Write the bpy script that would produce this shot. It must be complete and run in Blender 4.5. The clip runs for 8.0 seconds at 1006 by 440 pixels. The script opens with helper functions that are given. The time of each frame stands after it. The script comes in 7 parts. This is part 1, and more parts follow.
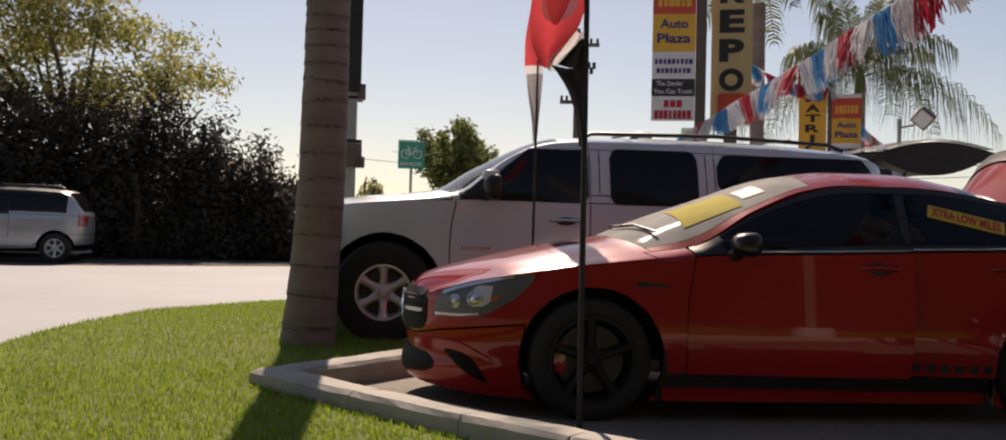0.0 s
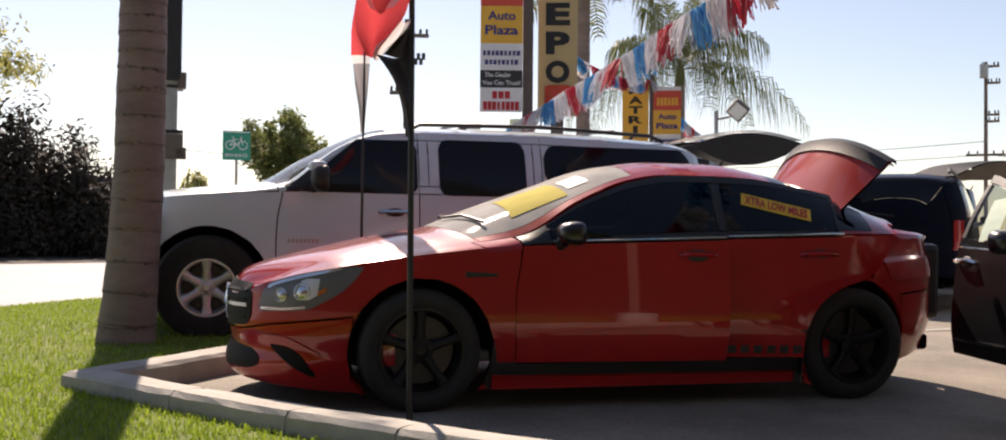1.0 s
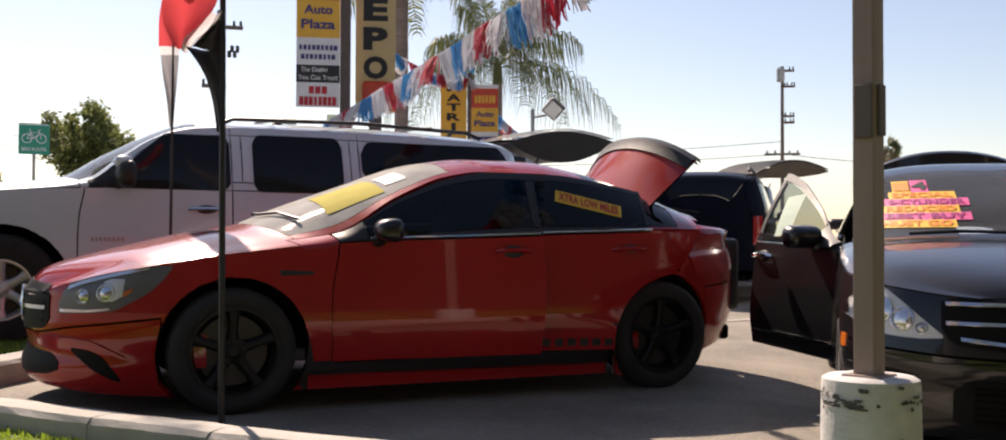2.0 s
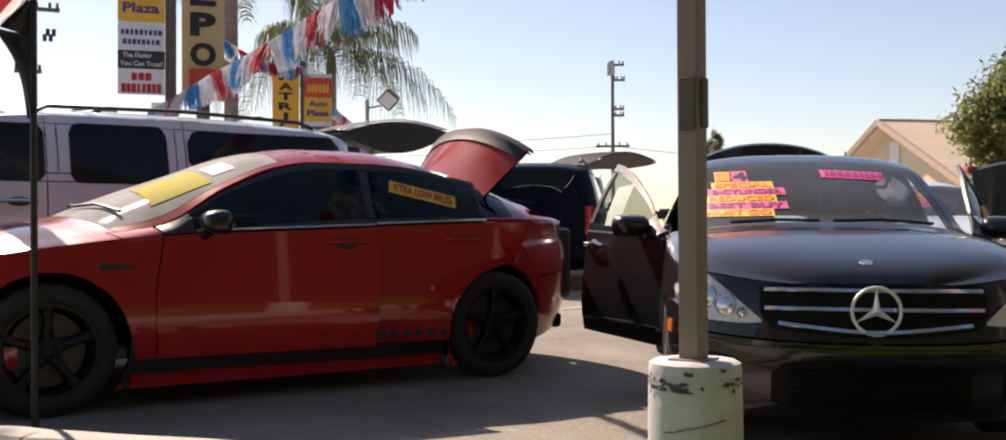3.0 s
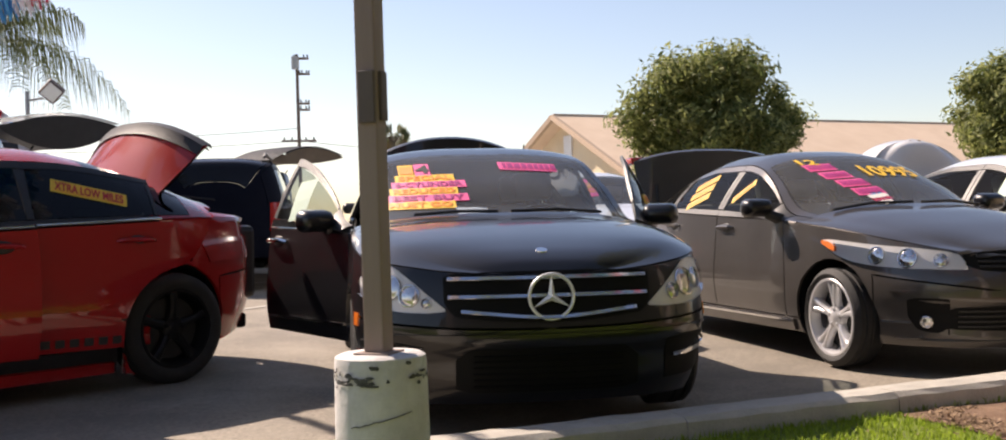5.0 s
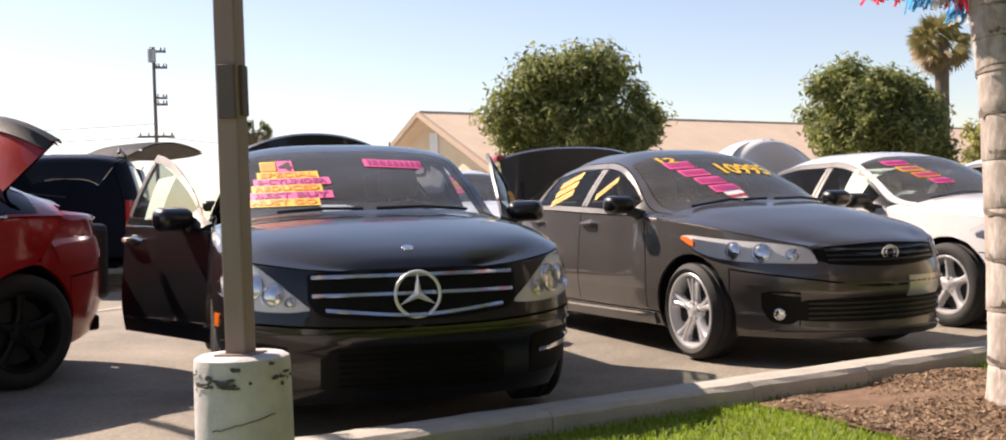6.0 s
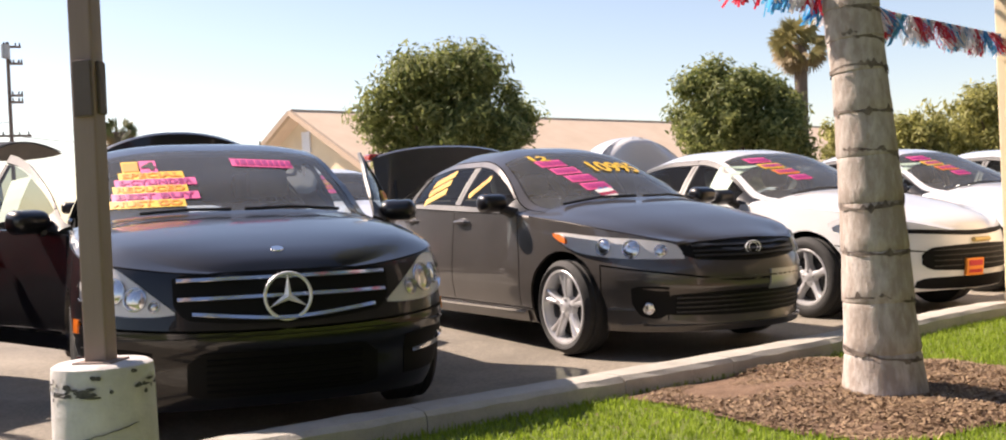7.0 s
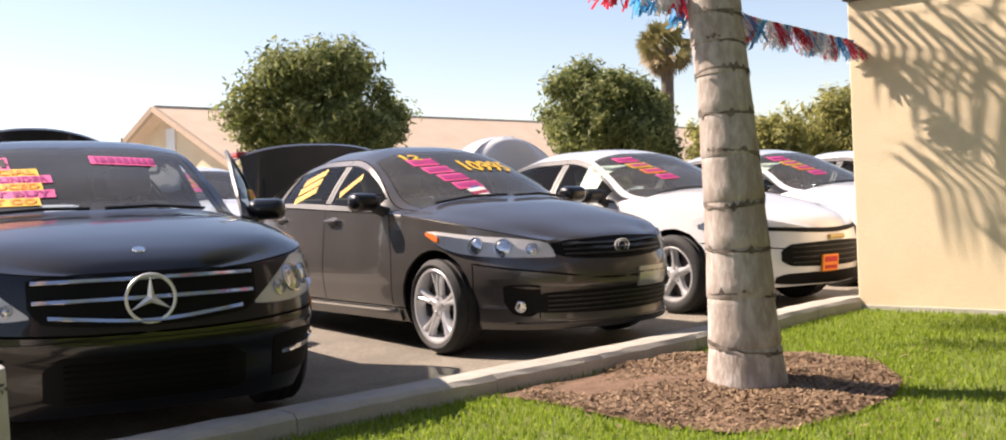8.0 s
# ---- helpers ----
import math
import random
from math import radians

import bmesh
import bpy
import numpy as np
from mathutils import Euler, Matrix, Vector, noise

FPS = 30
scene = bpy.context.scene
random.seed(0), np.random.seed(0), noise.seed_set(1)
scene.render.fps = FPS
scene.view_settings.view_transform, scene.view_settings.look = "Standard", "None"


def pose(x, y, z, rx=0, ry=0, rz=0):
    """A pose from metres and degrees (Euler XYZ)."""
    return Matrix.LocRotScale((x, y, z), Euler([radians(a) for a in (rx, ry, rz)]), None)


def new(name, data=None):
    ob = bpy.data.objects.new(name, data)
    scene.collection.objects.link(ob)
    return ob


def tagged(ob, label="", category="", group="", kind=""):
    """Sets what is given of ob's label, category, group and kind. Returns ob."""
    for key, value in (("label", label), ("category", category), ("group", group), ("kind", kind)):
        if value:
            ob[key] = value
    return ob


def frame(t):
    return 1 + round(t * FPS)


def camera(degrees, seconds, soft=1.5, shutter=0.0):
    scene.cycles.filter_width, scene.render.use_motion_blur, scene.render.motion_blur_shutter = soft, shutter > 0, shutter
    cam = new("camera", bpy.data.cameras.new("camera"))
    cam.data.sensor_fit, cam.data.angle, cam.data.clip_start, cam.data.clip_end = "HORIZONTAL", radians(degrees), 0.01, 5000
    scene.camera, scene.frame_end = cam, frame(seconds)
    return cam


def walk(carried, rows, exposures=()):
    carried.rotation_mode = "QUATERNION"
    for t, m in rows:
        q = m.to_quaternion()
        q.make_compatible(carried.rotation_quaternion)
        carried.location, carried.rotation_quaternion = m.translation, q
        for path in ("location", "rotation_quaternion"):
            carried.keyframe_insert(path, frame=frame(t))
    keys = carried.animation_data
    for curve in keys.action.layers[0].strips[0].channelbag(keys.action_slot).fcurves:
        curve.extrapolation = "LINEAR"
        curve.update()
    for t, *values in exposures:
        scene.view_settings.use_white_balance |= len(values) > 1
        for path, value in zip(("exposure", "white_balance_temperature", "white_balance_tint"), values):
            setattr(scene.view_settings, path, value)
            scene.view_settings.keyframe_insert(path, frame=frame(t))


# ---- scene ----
cam = camera(50.13, 8.0, 1.9)
PATH = [
    (0.0, pose(-0.043, -0.100, 0.971, 91.607, -1.414, -6.057)),
    (0.5, pose(-0.027, -0.089, 0.968, 91.587, -1.063, -9.987)),
    (1.0, pose(-0.019, -0.083, 0.971, 91.281, -0.552, -14.980)),
    (1.5, pose(-0.023, -0.086, 0.974, 91.204, -0.576, -19.520)),
    (2.0, pose(-0.008, -0.087, 0.972, 91.162, -0.174, -24.574)),
    (3.5, pose(0.028, -0.058, 0.969, 90.361, 0.648, -37.541)),
    (4.0, pose(0.045, -0.056, 0.969, 90.055, 1.362, -42.133)),
    (5.5, pose(0.062, -0.060, 0.967, 90.045, 1.854, -53.187)),
    (6.0, pose(0.068, -0.054, 0.967, 89.716, 2.021, -56.823)),
    (6.5, pose(0.076, -0.059, 0.967, 89.513, 2.368, -60.217)),
    (7.0, pose(0.082, -0.061, 0.967, 89.383, 2.558, -63.473)),
    (7.5, pose(0.089, -0.060, 0.967, 89.241, 2.621, -66.933)),
    (8.0, pose(0.093, -0.059, 0.968, 89.011, 2.607, -70.261))]
walk(cam, PATH, [(0.0, 0.08, 7800, 22), (0.3, 0.34, 7700, 22), (0.7, 0.62, 7500, 22), (1.2, 0.66, 7400, 22), (3.5, 0.70, 7300, 22), (5.5, 0.92, 7250, 22), (8.0, 1.10, 7200, 22)])
from mathutils.bvhtree import BVHTree

# ---------------------------------------------------------------- world, sun
SUN_ELEVATION = 42.0
world = bpy.data.worlds.new("sky")
scene.world = world
world.use_nodes = True
wn = world.node_tree
sky = wn.nodes.new("ShaderNodeTexSky")
sky.sky_type, sky.sun_disc = "NISHITA", False
sky.sun_elevation, sky.sun_rotation = radians(SUN_ELEVATION), 0.0
sky.air_density, sky.dust_density, sky.ozone_density = 1.0, 0.4, 1.1
wn.nodes["Background"].inputs["Strength"].default_value = 0.086
wn.links.new(sky.outputs[0], wn.nodes["Background"].inputs["Color"])
sun = new("sun", bpy.data.lights.new("sun", "SUN"))
sun.data.energy, sun.data.angle, sun.data.color = 5.0, radians(0.55), (1.0, 0.93, 0.82)
sun.matrix_world = pose(0, 0, 30, -(90 - SUN_ELEVATION), 0, 0)


# ---------------------------------------------------------------- materials
def nodes_of(name):
    m = bpy.data.materials.new(name)
    m.use_nodes = True
    return m, m.node_tree.nodes, m.node_tree.links, m.node_tree.nodes["Principled BSDF"]


def surf(name, a, b, scale=6.0, rough=0.6, metal=0.0, bump=0.0, bscale=60.0, coat=0.0, spec=0.5, fine=0.35, vary=0.0, stretch=(1, 1, 1), rvar=0.1):
    """A surface with two scales of colour change, roughness change and fine relief."""
    m, n, l, p = nodes_of(name)
    co = n.new("ShaderNodeTexCoord")
    mp = n.new("ShaderNodeMapping")
    mp.inputs["Scale"].default_value = stretch
    l.new(co.outputs["Object"], mp.inputs["Vector"])
    big, small = n.new("ShaderNodeTexNoise"), n.new("ShaderNodeTexNoise")
    for t, s in ((big, scale), (small, bscale)):
        t.inputs["Scale"].default_value, t.inputs["Detail"].default_value, t.inputs["Roughness"].default_value = s, 6, 0.62
        l.new(mp.outputs[0], t.inputs["Vector"])
    mix = n.new("ShaderNodeMath")
    mix.operation = "MULTIPLY_ADD"
    l.new(small.outputs["Fac"], mix.inputs[0])
    mix.inputs[1].default_value = fine
    sub = n.new("ShaderNodeMath")
    sub.operation = "MULTIPLY_ADD"
    l.new(big.outputs["Fac"], sub.inputs[0])
    sub.inputs[1].default_value, sub.inputs[2].default_value = 1.6 - fine, -0.3 - fine * 0.25
    l.new(sub.outputs[0], mix.inputs[2])
    last = mix.outputs[0]
    if vary:
        inf = n.new("ShaderNodeObjectInfo")
        add = n.new("ShaderNodeMath")
        add.operation = "MULTIPLY_ADD"
        l.new(inf.outputs["Random"], add.inputs[0])
        add.inputs[1].default_value = vary
        l.new(last, add.inputs[2])
        last = add.outputs[0]
    ramp = n.new("ShaderNodeValToRGB")
    ramp.color_ramp.elements[0].position, ramp.color_ramp.elements[1].position = 0.2, 0.85
    ramp.color_ramp.elements[0].color, ramp.color_ramp.elements[1].color = (*a, 1), (*b, 1)
    l.new(last, ramp.inputs[0])
    l.new(ramp.outputs[0], p.inputs["Base Color"])
    rr = n.new("ShaderNodeMapRange")
    rr.inputs["To Min"].default_value, rr.inputs["To Max"].default_value = max(0.02, rough - rvar), min(1.0, rough + rvar)
    l.new(small.outputs["Fac"], rr.inputs["Value"])
    l.new(rr.outputs[0], p.inputs["Roughness"])
    p.inputs["Metallic"].default_value = metal
    p.inputs["Specular IOR Level"].default_value = spec
    if coat:
        p.inputs["Coat Weight"].default_value, p.inputs["Coat Roughness"].default_value = coat, 0.03
    if bump:
        bm_ = n.new("ShaderNodeBump")
        bm_.inputs["Strength"].default_value, bm_.inputs["Distance"].default_value = bump, 0.01
        l.new(small.outputs["Fac"], bm_.inputs["Height"])
        l.new(bm_.outputs[0], p.inputs["Normal"])
    return m


def paint(name, a, b, metal=0.35, rough=0.35, coat=1.0, spec=0.3):
    """Car paint: flakes under a clear coat, with a thin film of dust."""
    return surf(name, a, b, 1.7, rough, metal, 0.0, 900.0, coat, spec, 0.2, rvar=0.08)


def glass(name, tint, gloss=0.03, blend=0.32, dust=0.0):
    m, n, l, p = nodes_of(name)
    out = n["Material Output"]
    tr, gl, lw, mix = (n.new("ShaderNode" + k) for k in ("BsdfTransparent", "BsdfGlossy", "LayerWeight", "MixShader"))
    tr.inputs["Color"].default_value = (*tint, 1)
    gl.inputs["Roughness"].default_value = gloss
    lw.inputs["Blend"].default_value = blend
    l.new(lw.outputs["Fresnel"], mix.inputs[0])
    l.new(tr.outputs[0], mix.inputs[1])
    l.new(gl.outputs[0], mix.inputs[2])
    last = mix
    # Pale film: dust, raised to stand in for reflections and light through the cabin.
    if dust:
        film, last, spots = n.new("ShaderNodeBsdfDiffuse"), n.new("ShaderNodeMixShader"), n.new("ShaderNodeTexNoise")
        film.inputs["Color"].default_value = (0.58, 0.57, 0.53, 1)
        spots.inputs["Scale"].default_value, spots.inputs["Detail"].default_value = 5.0, 6
        amount = n.new("ShaderNodeMapRange")
        amount.inputs["To Min"].default_value, amount.inputs["To Max"].default_value = dust * 0.5, dust * 1.5
        l.new(spots.outputs["Fac"], amount.inputs["Value"])
        l.new(amount.outputs[0], last.inputs[0])
        l.new(mix.outputs[0], last.inputs[1])
        l.new(film.outputs[0], last.inputs[2])
    l.new(last.outputs[0], out.inputs["Surface"])
    return m


def leafy(name, a, b, trans=0.25, scale=2.0):
    """Leaves: colour changes from leaf to leaf, some light shines through."""
    m, n, l, p = nodes_of(name)
    geo, ramp = n.new("ShaderNodeNewGeometry"), n.new("ShaderNodeValToRGB")
    ramp.color_ramp.elements[0].color, ramp.color_ramp.elements[1].color = (*a, 1), (*b, 1)
    l.new(geo.outputs["Random Per Island"], ramp.inputs[0])
    l.new(ramp.outputs[0], p.inputs["Base Color"])
    p.inputs["Roughness"].default_value = 0.55
    p.inputs["Specular IOR Level"].default_value = 0.3
    tl, mix = n.new("ShaderNodeBsdfTranslucent"), n.new("ShaderNodeMixShader")
    l.new(ramp.outputs[0], tl.inputs["Color"])
    mix.inputs[0].default_value = trans
    l.new(p.outputs[0], mix.inputs[1])
    l.new(tl.outputs[0], mix.inputs[2])
    l.new(mix.outputs[0], n["Material Output"].inputs["Surface"])
    return m


def plain(name, c, rough=0.5, metal=0.0, coat=0.0, spec=0.5):
    d = [max(0.0, v * 0.86) for v in c]
    return surf(name, d, c, 5.0, rough, metal, 0.0, 120.0, coat, spec, 0.3, rvar=0.06)


RED = paint("red_paint", (0.33, 0.007, 0.007), (0.40, 0.011, 0.010), 0.05, 0.26, 0.9, 0.12)
WHITE = paint("white_paint", (0.68, 0.70, 0.735), (0.77, 0.785, 0.81), 0.0, 0.3)
PEARL = paint("pearl_paint", (0.69, 0.69, 0.69), (0.78, 0.78, 0.77), 0.0, 0.3)
BLACKP = paint("black_paint", (0.0045, 0.0045, 0.006), (0.008, 0.008, 0.010), 0.0, 0.34, 0.78, 0.25)
GREYP = paint("grey_metal_paint", (0.066, 0.059, 0.055), (0.096, 0.088, 0.082), 0.5, 0.34, 0.75, 0.35)
# White body paint; its blue tint offsets red light bounced off the red car.
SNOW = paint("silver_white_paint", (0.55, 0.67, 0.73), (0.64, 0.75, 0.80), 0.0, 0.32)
NAVY = paint("navy_paint", (0.006, 0.008, 0.016), (0.009, 0.012, 0.022), 0.0, 0.6, 0.0, 0.06)
SILVER = paint("silver_paint", (0.36, 0.37, 0.38), (0.47, 0.48, 0.49), 0.6, 0.35)
GLASS_D = glass("tinted_glass", (0.035, 0.04, 0.045))
GLASS_M = glass("side_glass", (0.36, 0.40, 0.38), 0.03, 0.15, 0.010)
GLASS_C = glass("windshield_glass", (0.86, 0.91, 0.86), 0.03, 0.30, 0.09)
GLASS_R = glass("dusty_windshield_glass", (0.74, 0.79, 0.76), 0.05, 0.30, 0.66)
LENS = glass("lamp_lens", (0.96, 0.96, 0.97), 0.02, 0.13)
CHROME = plain("chrome", (0.82, 0.83, 0.85), 0.10, 1.0)
BRASS = plain("dull_brass", (0.55, 0.42, 0.18), 0.35, 0.7)
DISC = plain("brake_steel", (0.06, 0.058, 0.056), 0.5, 0.6)
ALLOY = plain("alloy", (0.66, 0.66, 0.67), 0.32, 0.5)
RIM_B = plain("black_alloy", (0.010, 0.010, 0.011), 0.4, 0.1, 0.0, 0.3)
TYRE = surf("tyre_rubber", (0.012, 0.012, 0.012), (0.03, 0.029, 0.028), 9, 0.75, 0, 0.3, 160, rvar=0.1)
TRIM = surf("black_trim", (0.012, 0.012, 0.013), (0.024, 0.024, 0.024), 8, 0.45, 0, 0.1, 300)
WELL = plain("wheel_well", (0.008, 0.008, 0.008), 0.9, spec=0.1)
CABIN = surf("cabin_fabric", (0.22, 0.218, 0.205), (0.33, 0.325, 0.305), 7, 0.8, 0, 0.2, 240)
BEIGE = surf("beige_liner", (0.42, 0.34, 0.24), (0.55, 0.46, 0.34), 4, 0.8, 0, 0.1, 120)
LAMP_R = plain("red_lamp", (0.45, 0.012, 0.012), 0.12, 0.0, 1.0)
AMBER = plain("amber_lamp", (0.85, 0.20, 0.03), 0.15, 0.0, 1.0)
BOWL_D = plain("dark_lamp_bowl", (0.20, 0.20, 0.21), 0.3, 0.2)
BOWL = plain("lamp_bowl", (0.78, 0.77, 0.75), 0.30, 0.1)
GRILLE = plain("black_grille_plastic", (0.006, 0.006, 0.006), 0.6, 0.0, 0.0, 0.15)
TAN_LINER = surf("tan_liner", (0.17, 0.125, 0.08), (0.25, 0.19, 0.125), 4, 0.8, 0, 0.1, 120)
FADED = plain("faded_yellow_sticker", (0.62, 0.54, 0.17), 0.95, spec=0.02)
SATIN = plain("bright_satin_chrome", (0.92, 0.92, 0.93), 0.32, 0.35)
TINT = plain("black_tinted_glass", (0.010, 0.010, 0.012), 0.05, 0.0, 0.0, 0.28)
REFLECT = plain("lamp_reflector", (0.75, 0.76, 0.78), 0.12, 0.9)
YELLOW = plain("yellow_sticker", (0.88, 0.55, 0.05), 0.6)
PINK = plain("pink_sticker", (0.90, 0.13, 0.36), 0.6)
ORANGE = plain("orange_sticker", (0.92, 0.30, 0.04), 0.6)
RED_INK = plain("red_ink", (0.55, 0.03, 0.04), 0.6)
MAGENTA = plain("magenta_ink", (0.38, 0.03, 0.20), 0.6)
BLACK_INK = plain("black_ink", (0.02, 0.02, 0.02), 0.6)
BLUE_INK = plain("blue_ink", (0.10, 0.32, 0.62), 0.6)
NAVY_INK = plain("navy_ink", (0.05, 0.05, 0.20), 0.6)
PAPER = plain("white_paper", (0.78, 0.80, 0.76), 0.7)
PAPER_G = plain("pale_green_paper", (0.52, 0.66, 0.54), 0.7)
GREEN_SIGN = plain("green_sign", (0.01, 0.30, 0.20), 0.45)
WHITE_SIGN = plain("sign_white", (0.80, 0.80, 0.80), 0.5)
GALV = surf("galvanised", (0.32, 0.33, 0.33), (0.45, 0.46, 0.46), 8, 0.45, 0.6, 0.05, 90)
POST = surf("brown_post_paint", (0.25, 0.18, 0.145), (0.35, 0.262, 0.215), 5, 0.6, 0, 0.25, 45, stretch=(1, 1, 0.15))
DARKPOST = surf("dark_brown_post", (0.10, 0.075, 0.065), (0.15, 0.115, 0.10), 5, 0.65, 0, 0.15, 50)
WOODPOLE = surf("weathered_pole", (0.13, 0.10, 0.085), (0.22, 0.18, 0.15), 3, 0.85, 0, 0.3, 30, stretch=(1, 1, 0.08))
CONC = surf("white_concrete", (0.51, 0.49, 0.475), (0.76, 0.735, 0.715), 5.5, 0.8, 0, 0.45, 55)
CONC_DARK = surf("concrete_scuff", (0.05, 0.05, 0.05), (0.16, 0.15, 0.14), 30, 0.9, 0, 0.3, 80)
KERB = surf("kerb_concrete", (0.34, 0.32, 0.28), (0.56, 0.53, 0.47), 3.0, 0.85, 0, 0.5, 70)
LOT = surf("lot_asphalt", (0.165, 0.145, 0.117), (0.46, 0.405, 0.325), 1.1, 0.85, 0, 0.8, 45, fine=0.8)
ROAD = surf("street_concrete", (0.345, 0.36, 0.37), (0.45, 0.465, 0.475), 0.35, 0.8, 0, 0.4, 60, fine=0.4)
SOIL = surf("lawn_soil", (0.09, 0.12, 0.02), (0.19, 0.24, 0.04), 3, 0.95, 0, 0.6, 60)
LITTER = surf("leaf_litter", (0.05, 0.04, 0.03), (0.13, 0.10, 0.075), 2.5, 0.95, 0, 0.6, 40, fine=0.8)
MULCH = surf("mulch", (0.13, 0.075, 0.045), (0.34, 0.215, 0.135), 7, 0.95, 0, 0.9, 70, fine=0.7)
CHIP = leafy("bark_chips", (0.11, 0.068, 0.04), (0.37, 0.255, 0.155), 0.0)
BLADES = leafy("grass_blades", (0.15, 0.235, 0.016), (0.36, 0.47, 0.06), 0.5)
PALM_L = surf("palm_bark_brown", (0.19, 0.145, 0.125), (0.31, 0.245, 0.215), 3, 0.9, 0, 0.5, 30, stretch=(1, 1, 2.5))
PALM_R = surf("palm_bark_pale", (0.33, 0.275, 0.235), (0.80, 0.765, 0.725), 4.0, 0.9, 0, 0.8, 30, fine=0.75, stretch=(1, 1, 0.4))
RING = surf("palm_ring", (0.07, 0.052, 0.042), (0.33, 0.275, 0.23), 16, 0.95, 0, 0.5, 40)
STUCCO = surf("cream_stucco", (0.68, 0.55, 0.37), (0.76, 0.63, 0.44), 1.2, 0.9, 0, 0.35, 90, fine=0.2)
ROOFT = surf("tan_roof", (0.68, 0.51, 0.36), (0.78, 0.61, 0.45), 0.8, 0.85, 0, 0.3, 8, fine=0.3)
FASCIA = plain("tan_fascia", (0.55, 0.40, 0.28), 0.7)
BARK = surf("tree_bark", (0.10, 0.075, 0.055), (0.20, 0.155, 0.12), 4, 0.9, 0, 0.5, 30, stretch=(1, 1, 0.3))
LEAF_G = leafy("tree_leaves", (0.075, 0.11, 0.03), (0.36, 0.38, 0.135), 0.5)
LEAF_Y = leafy("light_tree_leaves", (0.17, 0.175, 0.05), (0.52, 0.50, 0.19), 0.6)
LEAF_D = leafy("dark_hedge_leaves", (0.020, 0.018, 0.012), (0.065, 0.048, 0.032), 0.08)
FROND = leafy("palm_leaves", (0.065, 0.085, 0.03), (0.20, 0.22, 0.09), 0.35)
FAN = leafy("fan_palm_leaves", (0.20, 0.18, 0.07), (0.46, 0.41, 0.18), 0.6)
FROND_DRY = leafy("dry_palm_leaves", (0.16, 0.11, 0.05), (0.32, 0.25, 0.13), 0.25)
SIGN_Y = plain("sign_yellow", (0.85, 0.47, 0.06), 0.55)
SIGN_T = plain("sign_tan", (0.62, 0.46, 0.22), 0.55)
SIGN_R = plain("sign_red", (0.70, 0.09, 0.05), 0.55)
SIGN_K = plain("sign_black", (0.03, 0.03, 0.03), 0.55)
CLOTH_R = leafy("red_flag_cloth", (0.64, 0.07, 0.08), (0.70, 0.09, 0.10), 0.5)
# Black mesh; the grey is backlight put into its colour.
CLOTH_G = leafy("grey_flag_mesh", (0.22, 0.21, 0.22), (0.30, 0.29, 0.30), 0.6)
CLOTH_W = leafy("white_flag_cloth", (0.75, 0.74, 0.75), (0.80, 0.80, 0.80), 0.5)
CLOTH_K = leafy("black_flag_cloth", (0.025, 0.024, 0.026), (0.035, 0.033, 0.036), 0.15)
FOIL_B, FOIL_R, FOIL_S = (leafy("foil_" + k, c, d, 0.5) for k, c, d in (
    ("blue", (0.04, 0.30, 0.58), (0.10, 0.46, 0.78)), ("red", (0.50, 0.03, 0.06), (0.68, 0.06, 0.10)), ("silver", (0.62, 0.61, 0.64), (0.88, 0.88, 0.90))))
WIRE = plain("black_cable", (0.02, 0.02, 0.02), 0.6)
SKY_BLOCK = surf("dark_far_wall", (0.018, 0.017, 0.013), (0.04, 0.038, 0.03), 0.8, 0.95, 0, 0.3, 12)
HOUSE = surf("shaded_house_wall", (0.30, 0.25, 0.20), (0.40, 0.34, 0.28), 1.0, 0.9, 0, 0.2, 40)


# ---------------------------------------------------------------- small builders
def mesh_object(name, verts, faces, material, smooth=False, mats=None, index=None):
    me = bpy.data.meshes.new(name)
    me.from_pydata([tuple(v) for v in verts], [], [tuple(f) for f in faces])
    for m in (mats or [material]):
        me.materials.append(m)
    if index is not None:
        me.polygons.foreach_set("material_index", index)
    if smooth:
        me.polygons.foreach_set("use_smooth", [True] * len(me.polygons))
    me.update()
    return new(name, me)


def part(name, bm, material, parent, label="", smooth=False, basis=None):
    """Links a bmesh as ONE mesh object under a thing or a part."""
    me = bpy.data.meshes.new(name)
    bmesh.ops.recalc_face_normals(bm, faces=bm.faces)
    if smooth:
        for f in bm.faces:
            f.smooth = True
        for e in bm.edges:
            if len(e.link_faces) == 2 and e.calc_face_angle(0) > 0.7:
                e.smooth = False
    bm.to_mesh(me)
    bm.free()
    me.materials.append(material)
    ob = new(name, me)
    ob.parent = parent
    if basis is not None:
        ob.matrix_basis = basis
    return tagged(ob, label)


def thing(name, label, category, m=None, group="", kind=""):
    ob = new(name)
    ob.empty_display_size = 0.2
    ob.matrix_world = m if m is not None else Matrix()
    return tagged(ob, label, category, group, kind)


def box(bm, lo, hi, bevel=0.0, m=None, seg=2):
    c = [(a + b) / 2 for a, b in zip(lo, hi)]
    s = [b - a for a, b in zip(lo, hi)]
    r = bmesh.ops.create_cube(bm, size=1.0, matrix=Matrix.LocRotScale(c, None, s))
    if bevel:
        es = list({e for v in r["verts"] for e in v.link_edges})
        g = bmesh.ops.bevel(bm, geom=es, offset=bevel, segments=seg, affect="EDGES", profile=0.5)
        vs = list({v for f in g["faces"] for v in f.verts} | {v for v in r["verts"] if v.is_valid})
    else:
        vs = r["verts"]
    if m is not None:
        bmesh.ops.transform(bm, matrix=m, verts=vs)
    return bm


def boxed(lo, hi, bevel=0.0, m=None):
    return box(bmesh.new(), lo, hi, bevel, m)


